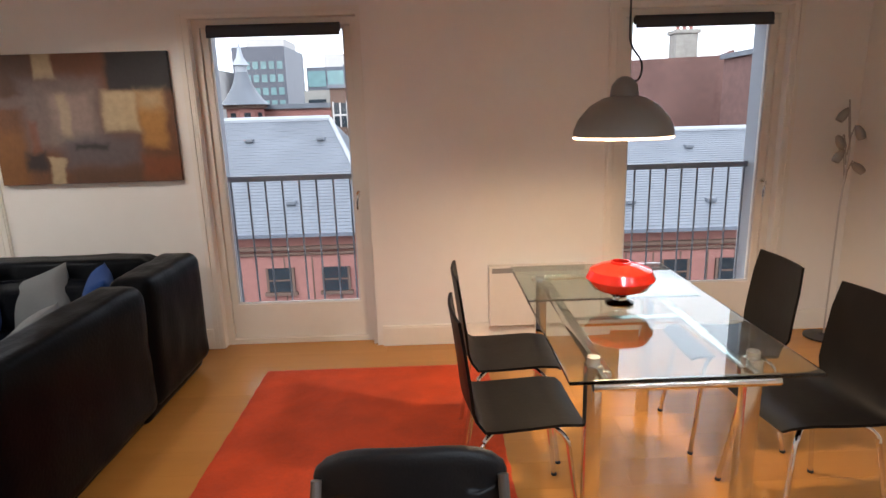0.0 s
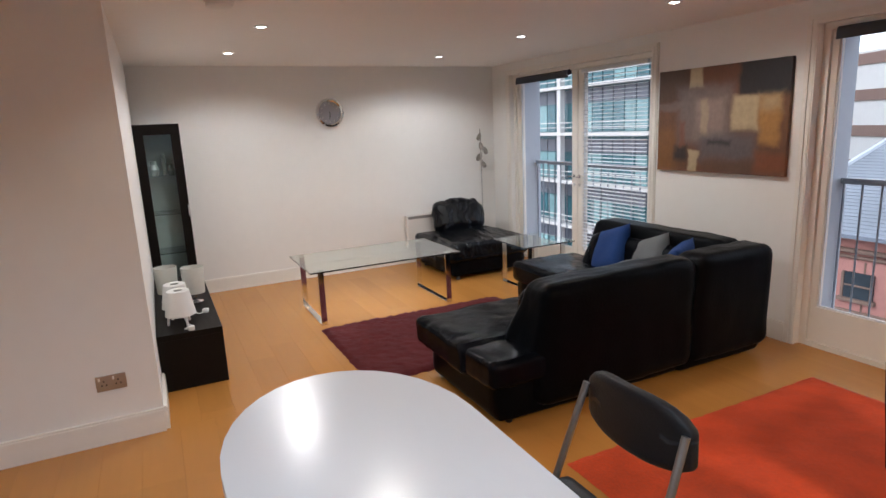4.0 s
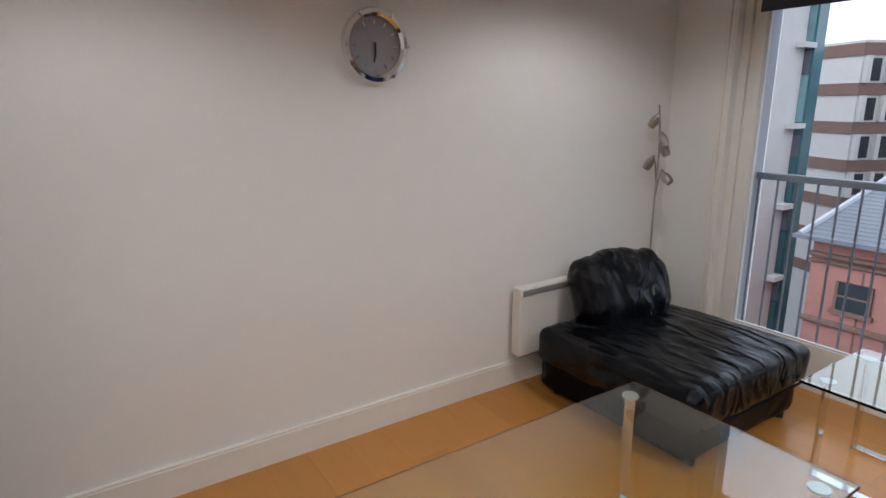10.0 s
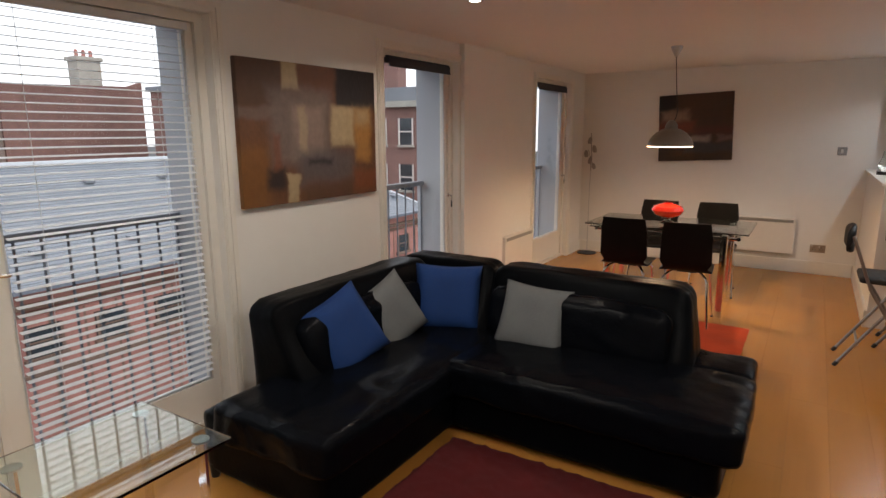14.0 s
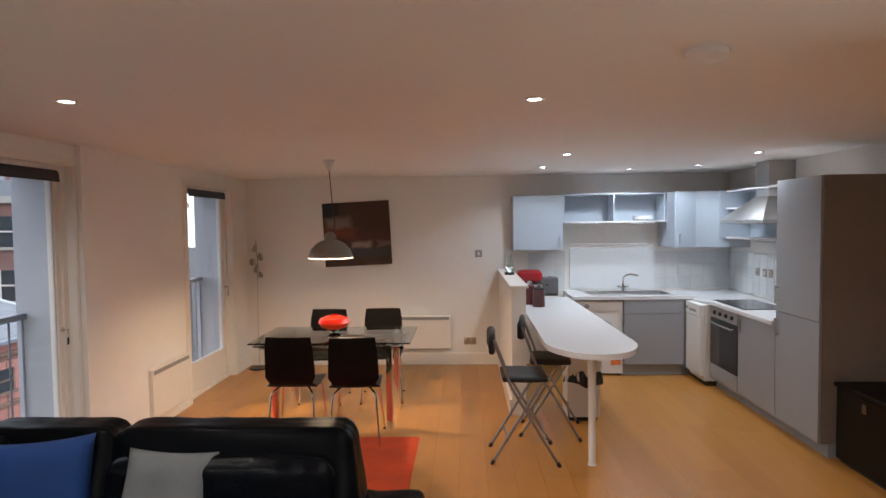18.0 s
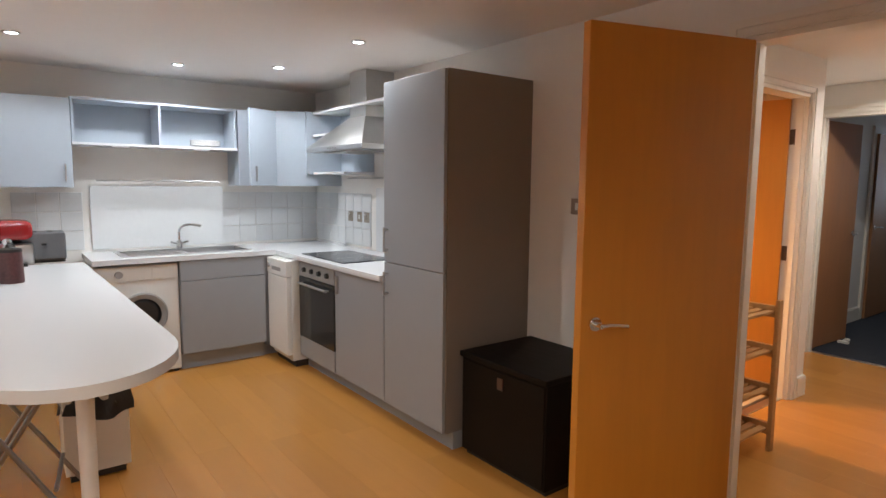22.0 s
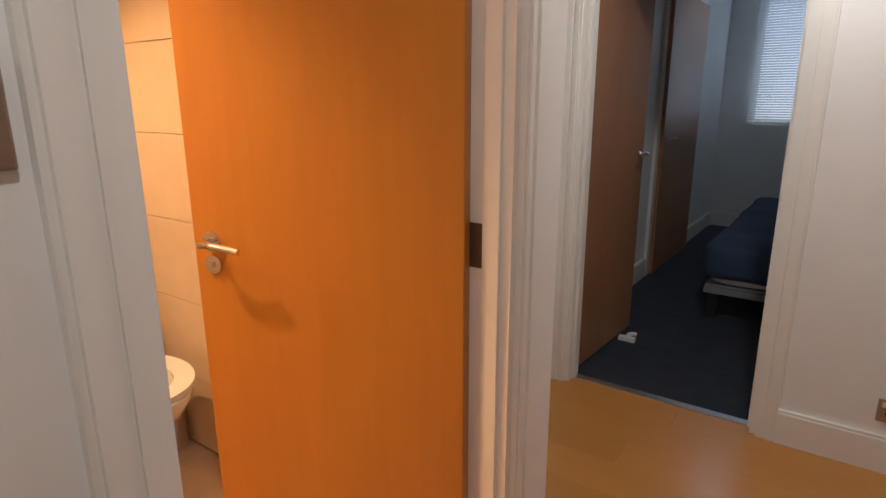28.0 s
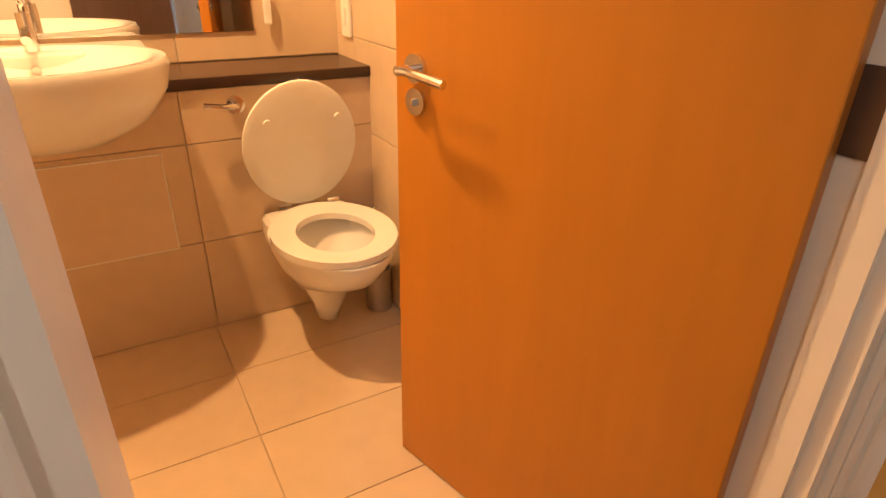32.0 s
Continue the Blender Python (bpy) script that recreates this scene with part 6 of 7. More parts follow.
st = thing("bar_stool", 0.755, 2.105, 0, "black folding bar stool with grey steel legs", "bar stool", group="folding stools at the breakfast bar")
stool_parts(st)
copy_thing(st, pose(1.27, 1.83, 0, 0, 0, -8))
kb = thing("kitchen_bin", 1.64, 1.50, 0, "white plastic kitchen bin with a black bag round its rim", "bin")
part("body", prism(bmesh.new(), [(-0.125, -0.12), (0.125, -0.12), (0.125, 0.12), (-0.125, 0.12)], 0.02, 0.46, 0.012), M_PLASTIC, kb)
part("base", B(-0.115, -0.11, 0.0, 0.115, 0.11, 0.02), M_BLACK, kb)
bm = bmesh.new()
n = 44
rings = []
for z, g in ((0.455, 0.004), (0.43, 0.012), (0.37, 0.022), (0.325, 0.030)):
    ring = []
    for k in range(n):
        a = 2 * math.pi * (k + 0.5) / n
        c, s = math.cos(a), math.sin(a)
        q = 1 / max(abs(c), abs(s))
        w = 0.010 * math.sin(7 * a + z * 30) + 0.007 * math.sin(13 * a)
        ring.append(bm.verts.new((c * q * (0.127 + g) + c * (w if g > 0.01 else 0), s * q * (0.122 + g) + s * (w if g > 0.01 else 0), z + (0.03 * math.sin(3 * a + 1) if g > 0.025 else 0))))
    rings.append(ring)
for u, v in zip(rings, rings[1:]):
    for k in range(n):
        bm.faces.new((u[k], v[k], v[(k + 1) % n], u[(k + 1) % n]))
part("bin_bag", bm, M_BAG, kb, "crumpled black plastic bag folded over the rim")
part("lid", prism(bmesh.new(), [(-0.145, -0.145), (0.135, -0.145), (0.135, 0.145), (-0.145, 0.145)], 0.462, 0.545, 0.02), M_PLASTIC, kb)
part("flap", B(-0.11, -0.11, 0.5455, 0.11, 0.11, 0.56, 0.005), M_PLASTIC, kb)

# ---------- black chest ----------
bx = thing("black_chest", 0.36, -0.37, 0, "low black-brown wooden chest beside the fridge unit", "chest")
part("body", B(-0.305, -0.26, 0.03, 0.305, 0.255, 0.54, 0.004), M_ESPRESSO, bx)
part("lid", B(-0.315, -0.265, 0.543, 0.315, 0.27, 0.572, 0.005), M_ESPRESSO, bx)
part("front_panel", B(-0.295, 0.2555, 0.045, 0.295, 0.261, 0.53, 0.003), M_ESPRESSO, bx)
part("plinth", B(-0.29, -0.24, 0, 0.29, 0.23, 0.03), M_BLACK, bx)
part("catch", B(-0.02, 0.2615, 0.44, 0.02, 0.268, 0.50, 0.002), M_HINGE, bx, "small dull metal catch")

# ---------- hall ----------
rk = thing("shoe_rack", -0.205, -1.244, 0, "pine slatted shoe rack with four shelves", "shoe rack")
for sx in (-1, 1):
    for sy in (-1, 1):
        part("post", B(sx * 0.122 - 0.012, sy * 0.27 - 0.02, 0, sx * 0.122 + 0.012, sy * 0.27 + 0.02, 0.85, 0.003), M_PINE, rk)
for i, z in enumerate((0.12, 0.34, 0.56, 0.78)):
    for sy in (-1, 1):
        part("end_rail", B(-0.11, sy * 0.27 - 0.011, z - 0.03, 0.11, sy * 0.27 + 0.011, z + 0.035, 0.002), M_PINE, rk)
    for k in range(4):
        x = -0.084 + k * 0.056
        part("slat", B(x - 0.018, -0.259, z - 0.004, x + 0.018, 0.259, z + 0.010, 0.002), M_PINE, rk)
solo("door_stop", lathe(bmesh.new(), [(0, 0), (0.022, 0), (0.022, 0.02), (0.016, 0.035), (0, 0.036)], 20), M_RUBBER, "small black rubber door stop on the floor", "door stop", (RX + 0.03, HY1 + 0.04, 0))
ds = thing("door_stop", 0.32, -4.48, 0, "small white and chrome door stop on the carpet", "door stop")
part("base", lathe(bmesh.new(), [(0, -0.003), (0.02, -0.003), (0.02, 0.006), (0, 0.006)], 20), M_CHROME, ds)
part("buffer", tube(bmesh.new(), [(0, 0, 0.006), (-0.01, 0, 0.03), (-0.05, 0, 0.035)], 0.011, 10, 0.012), M_PLASTIC, ds)

# ---------- bathroom ----------
BXF = 1.565
box_top = 0.797
struct("cistern_boxing", B(BXF + 0.008, BYS, 0, BX, BYN, box_top), M_GROUT, "boxed-in cistern wall behind the toilet", "wall")
struct("cistern_ledge", box(B(BXF - 0.012, BYS + 0.001, box_top + 0.001, BX - 0.001, -1.855, box_top + 0.033, 0.004), BXF - 0.012, -1.285, box_top + 0.001, BX - 0.001, BYN - 0.001, box_top + 0.033, 0.004), M_LEDGE, "dark brown polished ledge over the cistern boxing", "ledge")


def tiles(parent, axis, at, n, a0, a1, z0, z1, w, h, skip=None, start=0.0):
    """Large wall tiles as pieces on a plane."""
    cache = {}
    z = z0
    row = 0
    while z < z1 - 0.02:
        zb = min(z + h, z1)
        a = a0 - (start + (row % 2) * 0.0)
        while a < a1 - 0.01:
            lo, hi = max(a, a0), min(a + w, a1)
            if hi - lo > 0.02 and not (skip and skip(lo, hi, z, zb)):
                key = (round(hi - lo, 3), round(zb - z, 3))
                g = 0.0012
                if key not in cache:
                    l2, h2 = (hi - lo) / 2 - g, (zb - z) / 2 - g
                    bm = B(-0.0005, -l2, -h2, 0.008 , l2, h2, 0.0015, 1) if axis == "x" else B(-l2, -0.0005, -h2, l2, 0.008, h2, 0.0015, 1)
                    ob = part("wall_tile", bm, M_TILE, parent)
                    cache[key] = ob.data
                else:
                    ob = new("wall_tile", cache[key])
                    ob.parent = parent
                m, zz = (lo + hi) / 2, (z + zb) / 2
                if axis == "x":
                    ob.matrix_local = pose(at, m, zz, 0, 0, 0 if n > 0 else 180)
                else:
                    ob.matrix_local = pose(m, at, zz, 0, 0, 0 if n > 0 else 180)
            a += w
        z = zb
        row += 1


O = bpy.data.objects
tiles(O["cistern_boxing"], "x", BXF + 0.008, -1, BYS, BYN, 0.0, box_top, 0.60, 0.32)
tiles(O["wall_bath_east"], "x", BX, -1, BYS, BYN, box_top + 0.034, CEIL, 0.60, 0.305, start=0.05)
tiles(O["wall_bath_south"], "y", BYS, 1, HXE + T, BX - 0.009, 0.005, CEIL, 0.60, 0.30, start=0.2)
tiles(O["wall_bath_north"], "y", BYN, -1, HXE + T, BX - 0.009, 0.0, CEIL, 0.60, 0.30)
me = None
for i in range(6):
    for j in range(3):
        x0, y0 = HXE + T + i * 0.30, BYS + 0.008 + j * 0.60
        x1, y1 = min(x0 + 0.30, BXF - 0.001), min(y0 + 0.60, BYN - 0.009)
        if x1 - x0 < 0.03 or y1 - y0 < 0.03:
            continue
        part("floor_tile", B(x0 + 0.0012, y0 + 0.0012, -0.004, x1 - 0.0012, y1 - 0.0012, 0.002, 0.0012, 1), M_TILE, O["floor_bathroom"])
ap = thing("access_panel", BXF, -1.625, 0.32, "tiled access panel with a thin white edge", "panel")
part("panel", B(-0.004, -0.19, 0, -0.0005, 0.19, 0.30), M_TILE, ap)
part("edge_strip", box(box(box(B(-0.006, -0.194, -0.004, -0.0005, 0.194, 0.0), -0.006, -0.194, 0.30, -0.0005, 0.194, 0.304), -0.006, -0.194, 0, -0.0005, -0.19, 0.30), -0.006, 0.19, 0, -0.0005, 0.194, 0.30), M_PLASTIC, ap)

TY = -2.222
wc = thing("toilet", BXF, TY, 0.0, "white wall-hung toilet with the lid up", "toilet")


def oval_loft(bm, rings, n=36):
    """Rings of (cx, z, rx, ry, pinch) joined into a skin; x is the way out from the wall (negative)."""
    rr = []
    for cx, z, rx, ry in rings:
        rr.append([bm.verts.new((cx - rx * math.cos(2 * math.pi * k / n), ry * math.sin(2 * math.pi * k / n) * (1 - 0.10 * math.cos(2 * math.pi * k / n)), z)) for k in range(n)])
    for a, b in zip(rr, rr[1:]):
        for k in range(n):
            bm.faces.new((a[k], a[(k + 1) % n], b[(k + 1) % n], b[k]))
    bm.faces.new(rr[0][::-1])
    bm.faces.new(rr[-1])
    return bm


bm = oval_loft(bmesh.new(), [(-0.10, 0.13, 0.05, 0.05), (-0.13, 0.16, 0.09, 0.085), (-0.20, 0.24, 0.17, 0.12), (-0.26, 0.31, 0.23, 0.16), (-0.29, 0.375, 0.245, 0.18), (-0.29, 0.395, 0.245, 0.18),
                             (-0.30, 0.395, 0.185, 0.13), (-0.305, 0.34, 0.15, 0.11), (-0.295, 0.27, 0.09, 0.07), (-0.285, 0.25, 0.04, 0.035)])
part("pan", bm, M_CERAMIC, wc, angle=60)
part("pan_back", B(-0.12, -0.15, 0.29, -0.0005, 0.15, 0.39, 0.035, 3), M_CERAMIC, wc)
bm = bmesh.new()
n = 40
ri = []
for z, k1 in ((0.398, 0), (0.418, 0), (0.418, 1), (0.398, 1)):
    rx, ry, cx = (0.228, 0.183, -0.298) if k1 == 0 else (0.145, 0.112, -0.315)
    ri.append([bm.verts.new((cx - rx * math.cos(2 * math.pi * k / n), ry * math.sin(2 * math.pi * k / n), z)) for k in range(n)])
for a, b in zip(ri, ri[1:] + ri[:1]):
    for k in range(n):
        bm.faces.new((a[k], a[(k + 1) % n], b[(k + 1) % n], b[k]))
bmesh.ops.bevel(bm, geom=[e for e in bm.edges if abs(e.verts[0].co.z - e.verts[1].co.z) < 1e-5 and e.calc_face_angle(0) > 1], offset=0.007, segments=2, affect="EDGES")
part("seat", bm, M_CERAMIC, wc, "white plastic seat ring")
bm = bmesh.new()
lathe(bm, [(0, 0.0), (0.17, 0.0), (0.188, 0.006), (0.190, 0.014), (0.182, 0.022), (0, 0.026)], 40, (0, 0, 0), 1.10, 0.97)
bmesh.ops.rotate(bm, verts=bm.verts, matrix=Matrix.Rotation(radians(-82), 3, "Y"))
bmesh.ops.rotate(bm, verts=bm.verts, matrix=Matrix.Rotation(radians(180), 3, "Z"))
zmin = min(v.co.z for v in bm.verts)
bmesh.ops.translate(bm, verts=bm.verts, vec=(-0.056, 0, 0.403 - zmin))
part("lid", bm, M_CERAMIC, wc, "white plastic lid standing up", angle=50)
for s in (-1, 1):
    part("hinge", C((-0.075, s * 0.08 - 0.02, 0.418), (-0.075, s * 0.08 + 0.02, 0.418), 0.012, n=12), M_CHROME, wc)
    part("bumper", C((-0.088, s * 0.11, 0.70), (-0.097, s * 0.11, 0.699), 0.011, n=12), M_PLASTIC, wc)
part("trap", oval_loft(bmesh.new(), [(-0.185, 0.045, 0.022, 0.022), (-0.185, 0.055, 0.045, 0.036), (-0.19, 0.12, 0.075, 0.05), (-0.20, 0.20, 0.11, 0.085), (-0.22, 0.27, 0.15, 0.11)]), M_CERAMIC, wc, angle=60)
fl = thing("flush_lever", BXF, -2.045, 0.745, "chrome flush lever on the tiled boxing", "flush lever")
part("rose", C((-0.0005, 0, 0), (-0.012, 0, 0), 0.026, n=24), M_CHROME, fl)
part("lever", tube(bmesh.new(), [(-0.012, 0, 0), (-0.035, 0.0, 0.0), (-0.042, 0.04, 0.003), (-0.045, 0.095, 0.012)], 0.0085, 10, 0.012), M_CHROME, fl)
tb = thing("toilet_brush", 1.425, -2.43, 0.002, "steel toilet brush holder on the floor", "toilet brush")
part("holder", lathe(bmesh.new(), [(0, 0), (0.046, 0), (0.046, 0.16), (0.042, 0.16), (0.042, 0.01), (0, 0.01)], 28), M_STEEL, tb)
part("handle", tube(bmesh.new(), [(0.01, 0, 0.02), (0.015, 0, 0.38)], 0.006, 8), M_CHROME, tb)
part("knob", lathe(bmesh.new(), [(0, 0), (0.012, 0.008), (0, 0.02)], 14, (0.015, 0, 0.375)), M_CHROME, tb)

ws = thing("wash_basin", 1.50, -1.57, 0.004, "white semi-recessed oval basin with a mixer tap", "wash basin")
bm = bmesh.new()
n = 44
prof = [(0.05, 0.70), (0.14, 0.72), (0.22, 0.77), (0.265, 0.84), (0.278, 0.90), (0.270, 0.915), (0.245, 0.915), (0.215, 0.89), (0.16, 0.835), (0.09, 0.80), (0.02, 0.795)]
rr = []
for r, z in prof:
    rr.append([bm.verts.new((-0.06 + r * math.cos(2 * math.pi * k / n) * 0.95, r * 1.10 * math.sin(2 * math.pi * k / n), z)) for k in range(n)])
for a, b in zip(rr, rr[1:]):
    for k in range(n):
        bm.faces.new((a[k], a[(k + 1) % n], b[(k + 1) % n], b[k]))
bm.faces.new(rr[0][::-1])
bm.faces.new(rr[-1])
part("bowl", bm, M_CERAMIC, ws, angle=50)
part("tap_deck", B(0.12, -0.28, 0.80, 0.33, 0.28, 0.905, 0.02, 3), M_CERAMIC, ws)
t2 = part("tap", C((0.17, 0, 0.905), (0.17, 0, 1.0), 0.021, 0.018, 20), M_CHROME, ws, "chrome basin mixer")
part("spout", tube(bmesh.new(), [(0.17, 0, 0.95), (0.10, 0, 0.965), (0.05, 0, 0.945)], 0.012, 10, 0.03), M_CHROME, t2)
part("tap_lever", tube(bmesh.new(), [(0.17, 0, 1.0), (0.165, 0, 1.025), (0.11, 0, 1.05)], 0.008, 8, 0.01), M_CHROME, t2)
part("overflow", C((0.118, 0.0, 0.865), (0.110, 0.0, 0.862), 0.012, n=16), M_CHROME, ws)
mr = thing("bathroom_mirror", BX - 0.009, -1.635, 0.92, "frameless wall mirror above the basin", "mirror")
part("mirror_glass", B(-0.006, -0.555, 0, -0.0005, 0.55, 0.95, 0.001), M_MIRROR, mr)
for i, z in enumerate((1.205, 1.50)):
    cs = thing("corner_shelf", BX - 0.009, BYS + 0.009, z, "triangular clear glass corner shelf", "shelf", group="bathroom corner shelves")
    part("glass_shelf", prism(bmesh.new(), [(0, 0), (-0.27, 0), (-0.24, 0.07), (-0.07, 0.24), (0, 0.27)], 0, 0.008), M_TGLASS, cs)
    part("clip", B(-0.14, 0.0, -0.012, -0.11, 0.02, 0.014, 0.003), M_CHROME, cs)
    part("clip", B(-0.02, 0.11, -0.012, 0.0, 0.14, 0.014, 0.003), M_CHROME, cs)
pw = thing("shaver_plate", 1.725, BYS + 0.009, 0.902, "white plastic pull-cord plate on the tiles", "wall plate")
part("plate", B(-0.035, 0, 0, 0.035, 0.012, 0.125, 0.004), M_PLASTIC, pw)
part("rocker", B(-0.012, 0.012, 0.035, 0.012, 0.017, 0.09, 0.003), M_PLASTIC, pw)
tbh = thing("toothbrush_holder", BX - 0.009, -2.235, 0.96, "chrome hook with a white holder beside the mirror", "holder")
part("hook", tube(bmesh.new(), [(-0.001, 0, 0.10), (-0.03, 0, 0.10), (-0.035, 0, 0.07)], 0.006, 8, 0.01), M_CHROME, tbh)
part("holder", B(-0.036, -0.012, -0.02, -0.018, 0.012, 0.085, 0.005), M_PLASTIC, tbh)

# ---------- bedroom ----------
bed = thing("double_bed", -0.54, -6.07, 0, "double bed with a rumpled dark blue cover", "bed")
part("frame", box(box(B(-0.60, -1.0, 0.16, 0.60, -0.96, 0.20, 0.006), -0.60, 0.96, 0.16, 0.60, 1.0, 0.20, 0.006), -0.60, -0.96, 0.165, 0.60, 0.96, 0.21), mat("grey_bed_frame", (0.20, 0.20, 0.21), 0.5, var=0.1), bed)
put(part("mattress", soft_box(1.16, 1.92, 0.22, 0.01, 0.003, 3, 10), M_PLASTIC, bed, angle=180), -0.58, -0.96, 0.20)
put(part("cover", soft_box(1.24, 2.0, 0.24, 0.02, 0.016, 8, 22, 0.3), M_BEDBLUE, bed, "rumpled dark blue cover", angle=180), -0.62, -0.98, 0.245)
for x in (-0.55, 0.55):
    for y in (-0.94, 0.94):
        part("leg", B(x - 0.03, y - 0.03, -0.004, x + 0.03, y + 0.03, 0.159), M_BLACK, bed)
ds = thing("door_stop", 0.315, -4.46, -0.004, "small white rubber door stop on the blue carpet", "door stop")
part("wedge", prism(bmesh.new(), [(-0.045, -0.018), (0.045, -0.018), (0.045, 0.018), (-0.045, 0.018)], 0, 0.022), M_PLASTIC, ds)
plate("wall_socket", 0.62, -5.2, 0.28, -1, 0, "dark metal double socket on the bedroom wall", M_GRILLE, w=0.146, rocker=False, sockets=2)
struct("wardrobe_trim", box(box(B(0.595, -6.93, 0, 0.619, -6.86, 2.12), 0.595, -5.80, 0, 0.619, -5.73, 2.12), 0.595, -6.86, 2.05, 0.619, -5.80, 2.12), M_TRIM, "white frame round the wardrobe door", "trim")

# ---------- outside ----------
GZ = -13.0
M_GROUND = mat("asphalt_street", (0.05, 0.05, 0.052), 0.9, var=0.15, scale=0.4)
M_WHITEB = mat("white_concrete_panel", (0.60, 0.58, 0.56), 0.7, var=0.08, scale=0.6)
M_BROWNB = mat("brown_concrete_band", (0.20, 0.125, 0.10), 0.8, var=0.12, scale=0.6)
M_GREYST = mat("weathered_grey_stone", (0.33, 0.32, 0.29), 0.9, var=0.3, scale=0.5, bump=0.2, bscale=8)
M_BRICK = mat("old_red_brick", (0.20, 0.112, 0.098), 0.9, var=0.35, scale=0.45, bump=0.2, bscale=20)
M_RENDER = mat("brown_render", (0.24, 0.19, 0.165), 0.9, var=0.15, scale=0.3, bump=0.15, bscale=12)
M_OWIN = mat("dark_window_glass", (0.035, 0.045, 0.055), 0.08, var=0.3, scale=1.0)
M_TWIN = mat("teal_curtain_glass", (0.055, 0.13, 0.15), 0.1, var=0.4, scale=0.5)
M_TWIN2 = mat("pale_teal_glass", (0.20, 0.33, 0.34), 0.12, var=0.35, scale=0.6)
M_LEAD = mat("lead_flashing", (0.42, 0.45, 0.49), 0.5, var=0.1)
M_TOWER = mat("dark_tower_cladding", (0.11, 0.12, 0.15), 0.4, var=0.2, scale=0.3)
M_GUT = mat("weathered_stone_cornice", (0.17, 0.11, 0.085), 0.9, var=0.25, scale=1.5)
tagged(link_mesh("ground", B(-400, -400, GZ - 1, 400, 600, GZ), M_GROUND), "grey street asphalt far below", "street", kind="structure")
struct("outer_wall", B(XW - 2, YN + 0.302, GZ, XE + 2, YN + 0.34, -0.02), M_CLAD, "outer wall of the flat's own building", "facade")


def hip_roof(parent, x0, x1, y0, y1, ze, zr, hipl, hipr, name="roof"):
    """Hipped slate roof with courses, ridge cappings and eaves gutter."""
    ym = (y0 + y1) / 2
    bm = bmesh.new()
    n = 40
    rows = []
    for k in range(n + 1):
        s = k / n
        z = ze + (zr - ze) * s
        rows.append((x0 + hipl * s, x1 - hipr * s, y0 + (ym - y0) * s, y1 - (y1 - ym) * s, z))
    for a, b in zip(rows, rows[1:]):
        lift = 0.012
        def quad(p, q, r, s_):
            bm.faces.new([bm.verts.new(v) for v in (p, q, r, s_)])
        quad((a[0], a[2], a[4] + lift), (a[1], a[2], a[4] + lift), (b[1], b[2], b[4]), (b[0], b[2], b[4]))
        quad((a[0], a[2], a[4]), (a[1], a[2], a[4]), (a[1], a[2], a[4] + lift), (a[0], a[2], a[4] + lift))
        quad((a[1], a[2], a[4]), (a[1], a[3], a[4]), (b[1], b[3], b[4]), (b[1], b[2], b[4]))
        quad((a[0], a[3], a[4]), (a[0], a[2], a[4]), (b[0], b[2], b[4]), (b[0], b[3], b[4]))
        quad((a[1], a[3], a[4]), (a[0], a[3], a[4]), (b[0], b[3], b[4]), (b[1], b[3], b[4]))
    r = part(name, bm, M_SLATE, parent, "grey slate hipped roof", smooth=False)
    part("ridge_capping", tube(bmesh.new(), [(x0 + hipl, ym, zr), (x1 - hipr, ym, zr)], 0.11, 8), M_LEAD, r)
    for p, q in (((x0, y0, ze + 0.03), (x0 + hipl, ym, zr)), ((x1, y0, ze + 0.03), (x1 - hipr, ym, zr))):
        part("hip_capping", tube(bmesh.new(), [p, q], 0.07, 6), M_LEAD, r)
    part("gutter", B(x0 - 0.1, y0 - 0.16, ze - 0.06, x1 + 0.1, y0 + 0.02, ze + 0.03), M_RAILPAINT, r)
    for k in range(int((x1 - x0) / 2.1)):
        for s, o in ((0.22, 0.6), (0.78, 1.5)):
            xx = x0 + 1.2 + k * 2.1 + o * 0.5
            if x0 + hipl * s + 0.4 < xx < x1 - hipr * s - 0.4:
                yy, zz = y0 + (ym - y0) * s, ze + (zr - ze) * s
                part("roof_vent", B(xx - 0.12, yy - 0.12, zz, xx + 0.12, yy + 0.10, zz + 0.09, 0.01), M_SLATE, r)
    return r


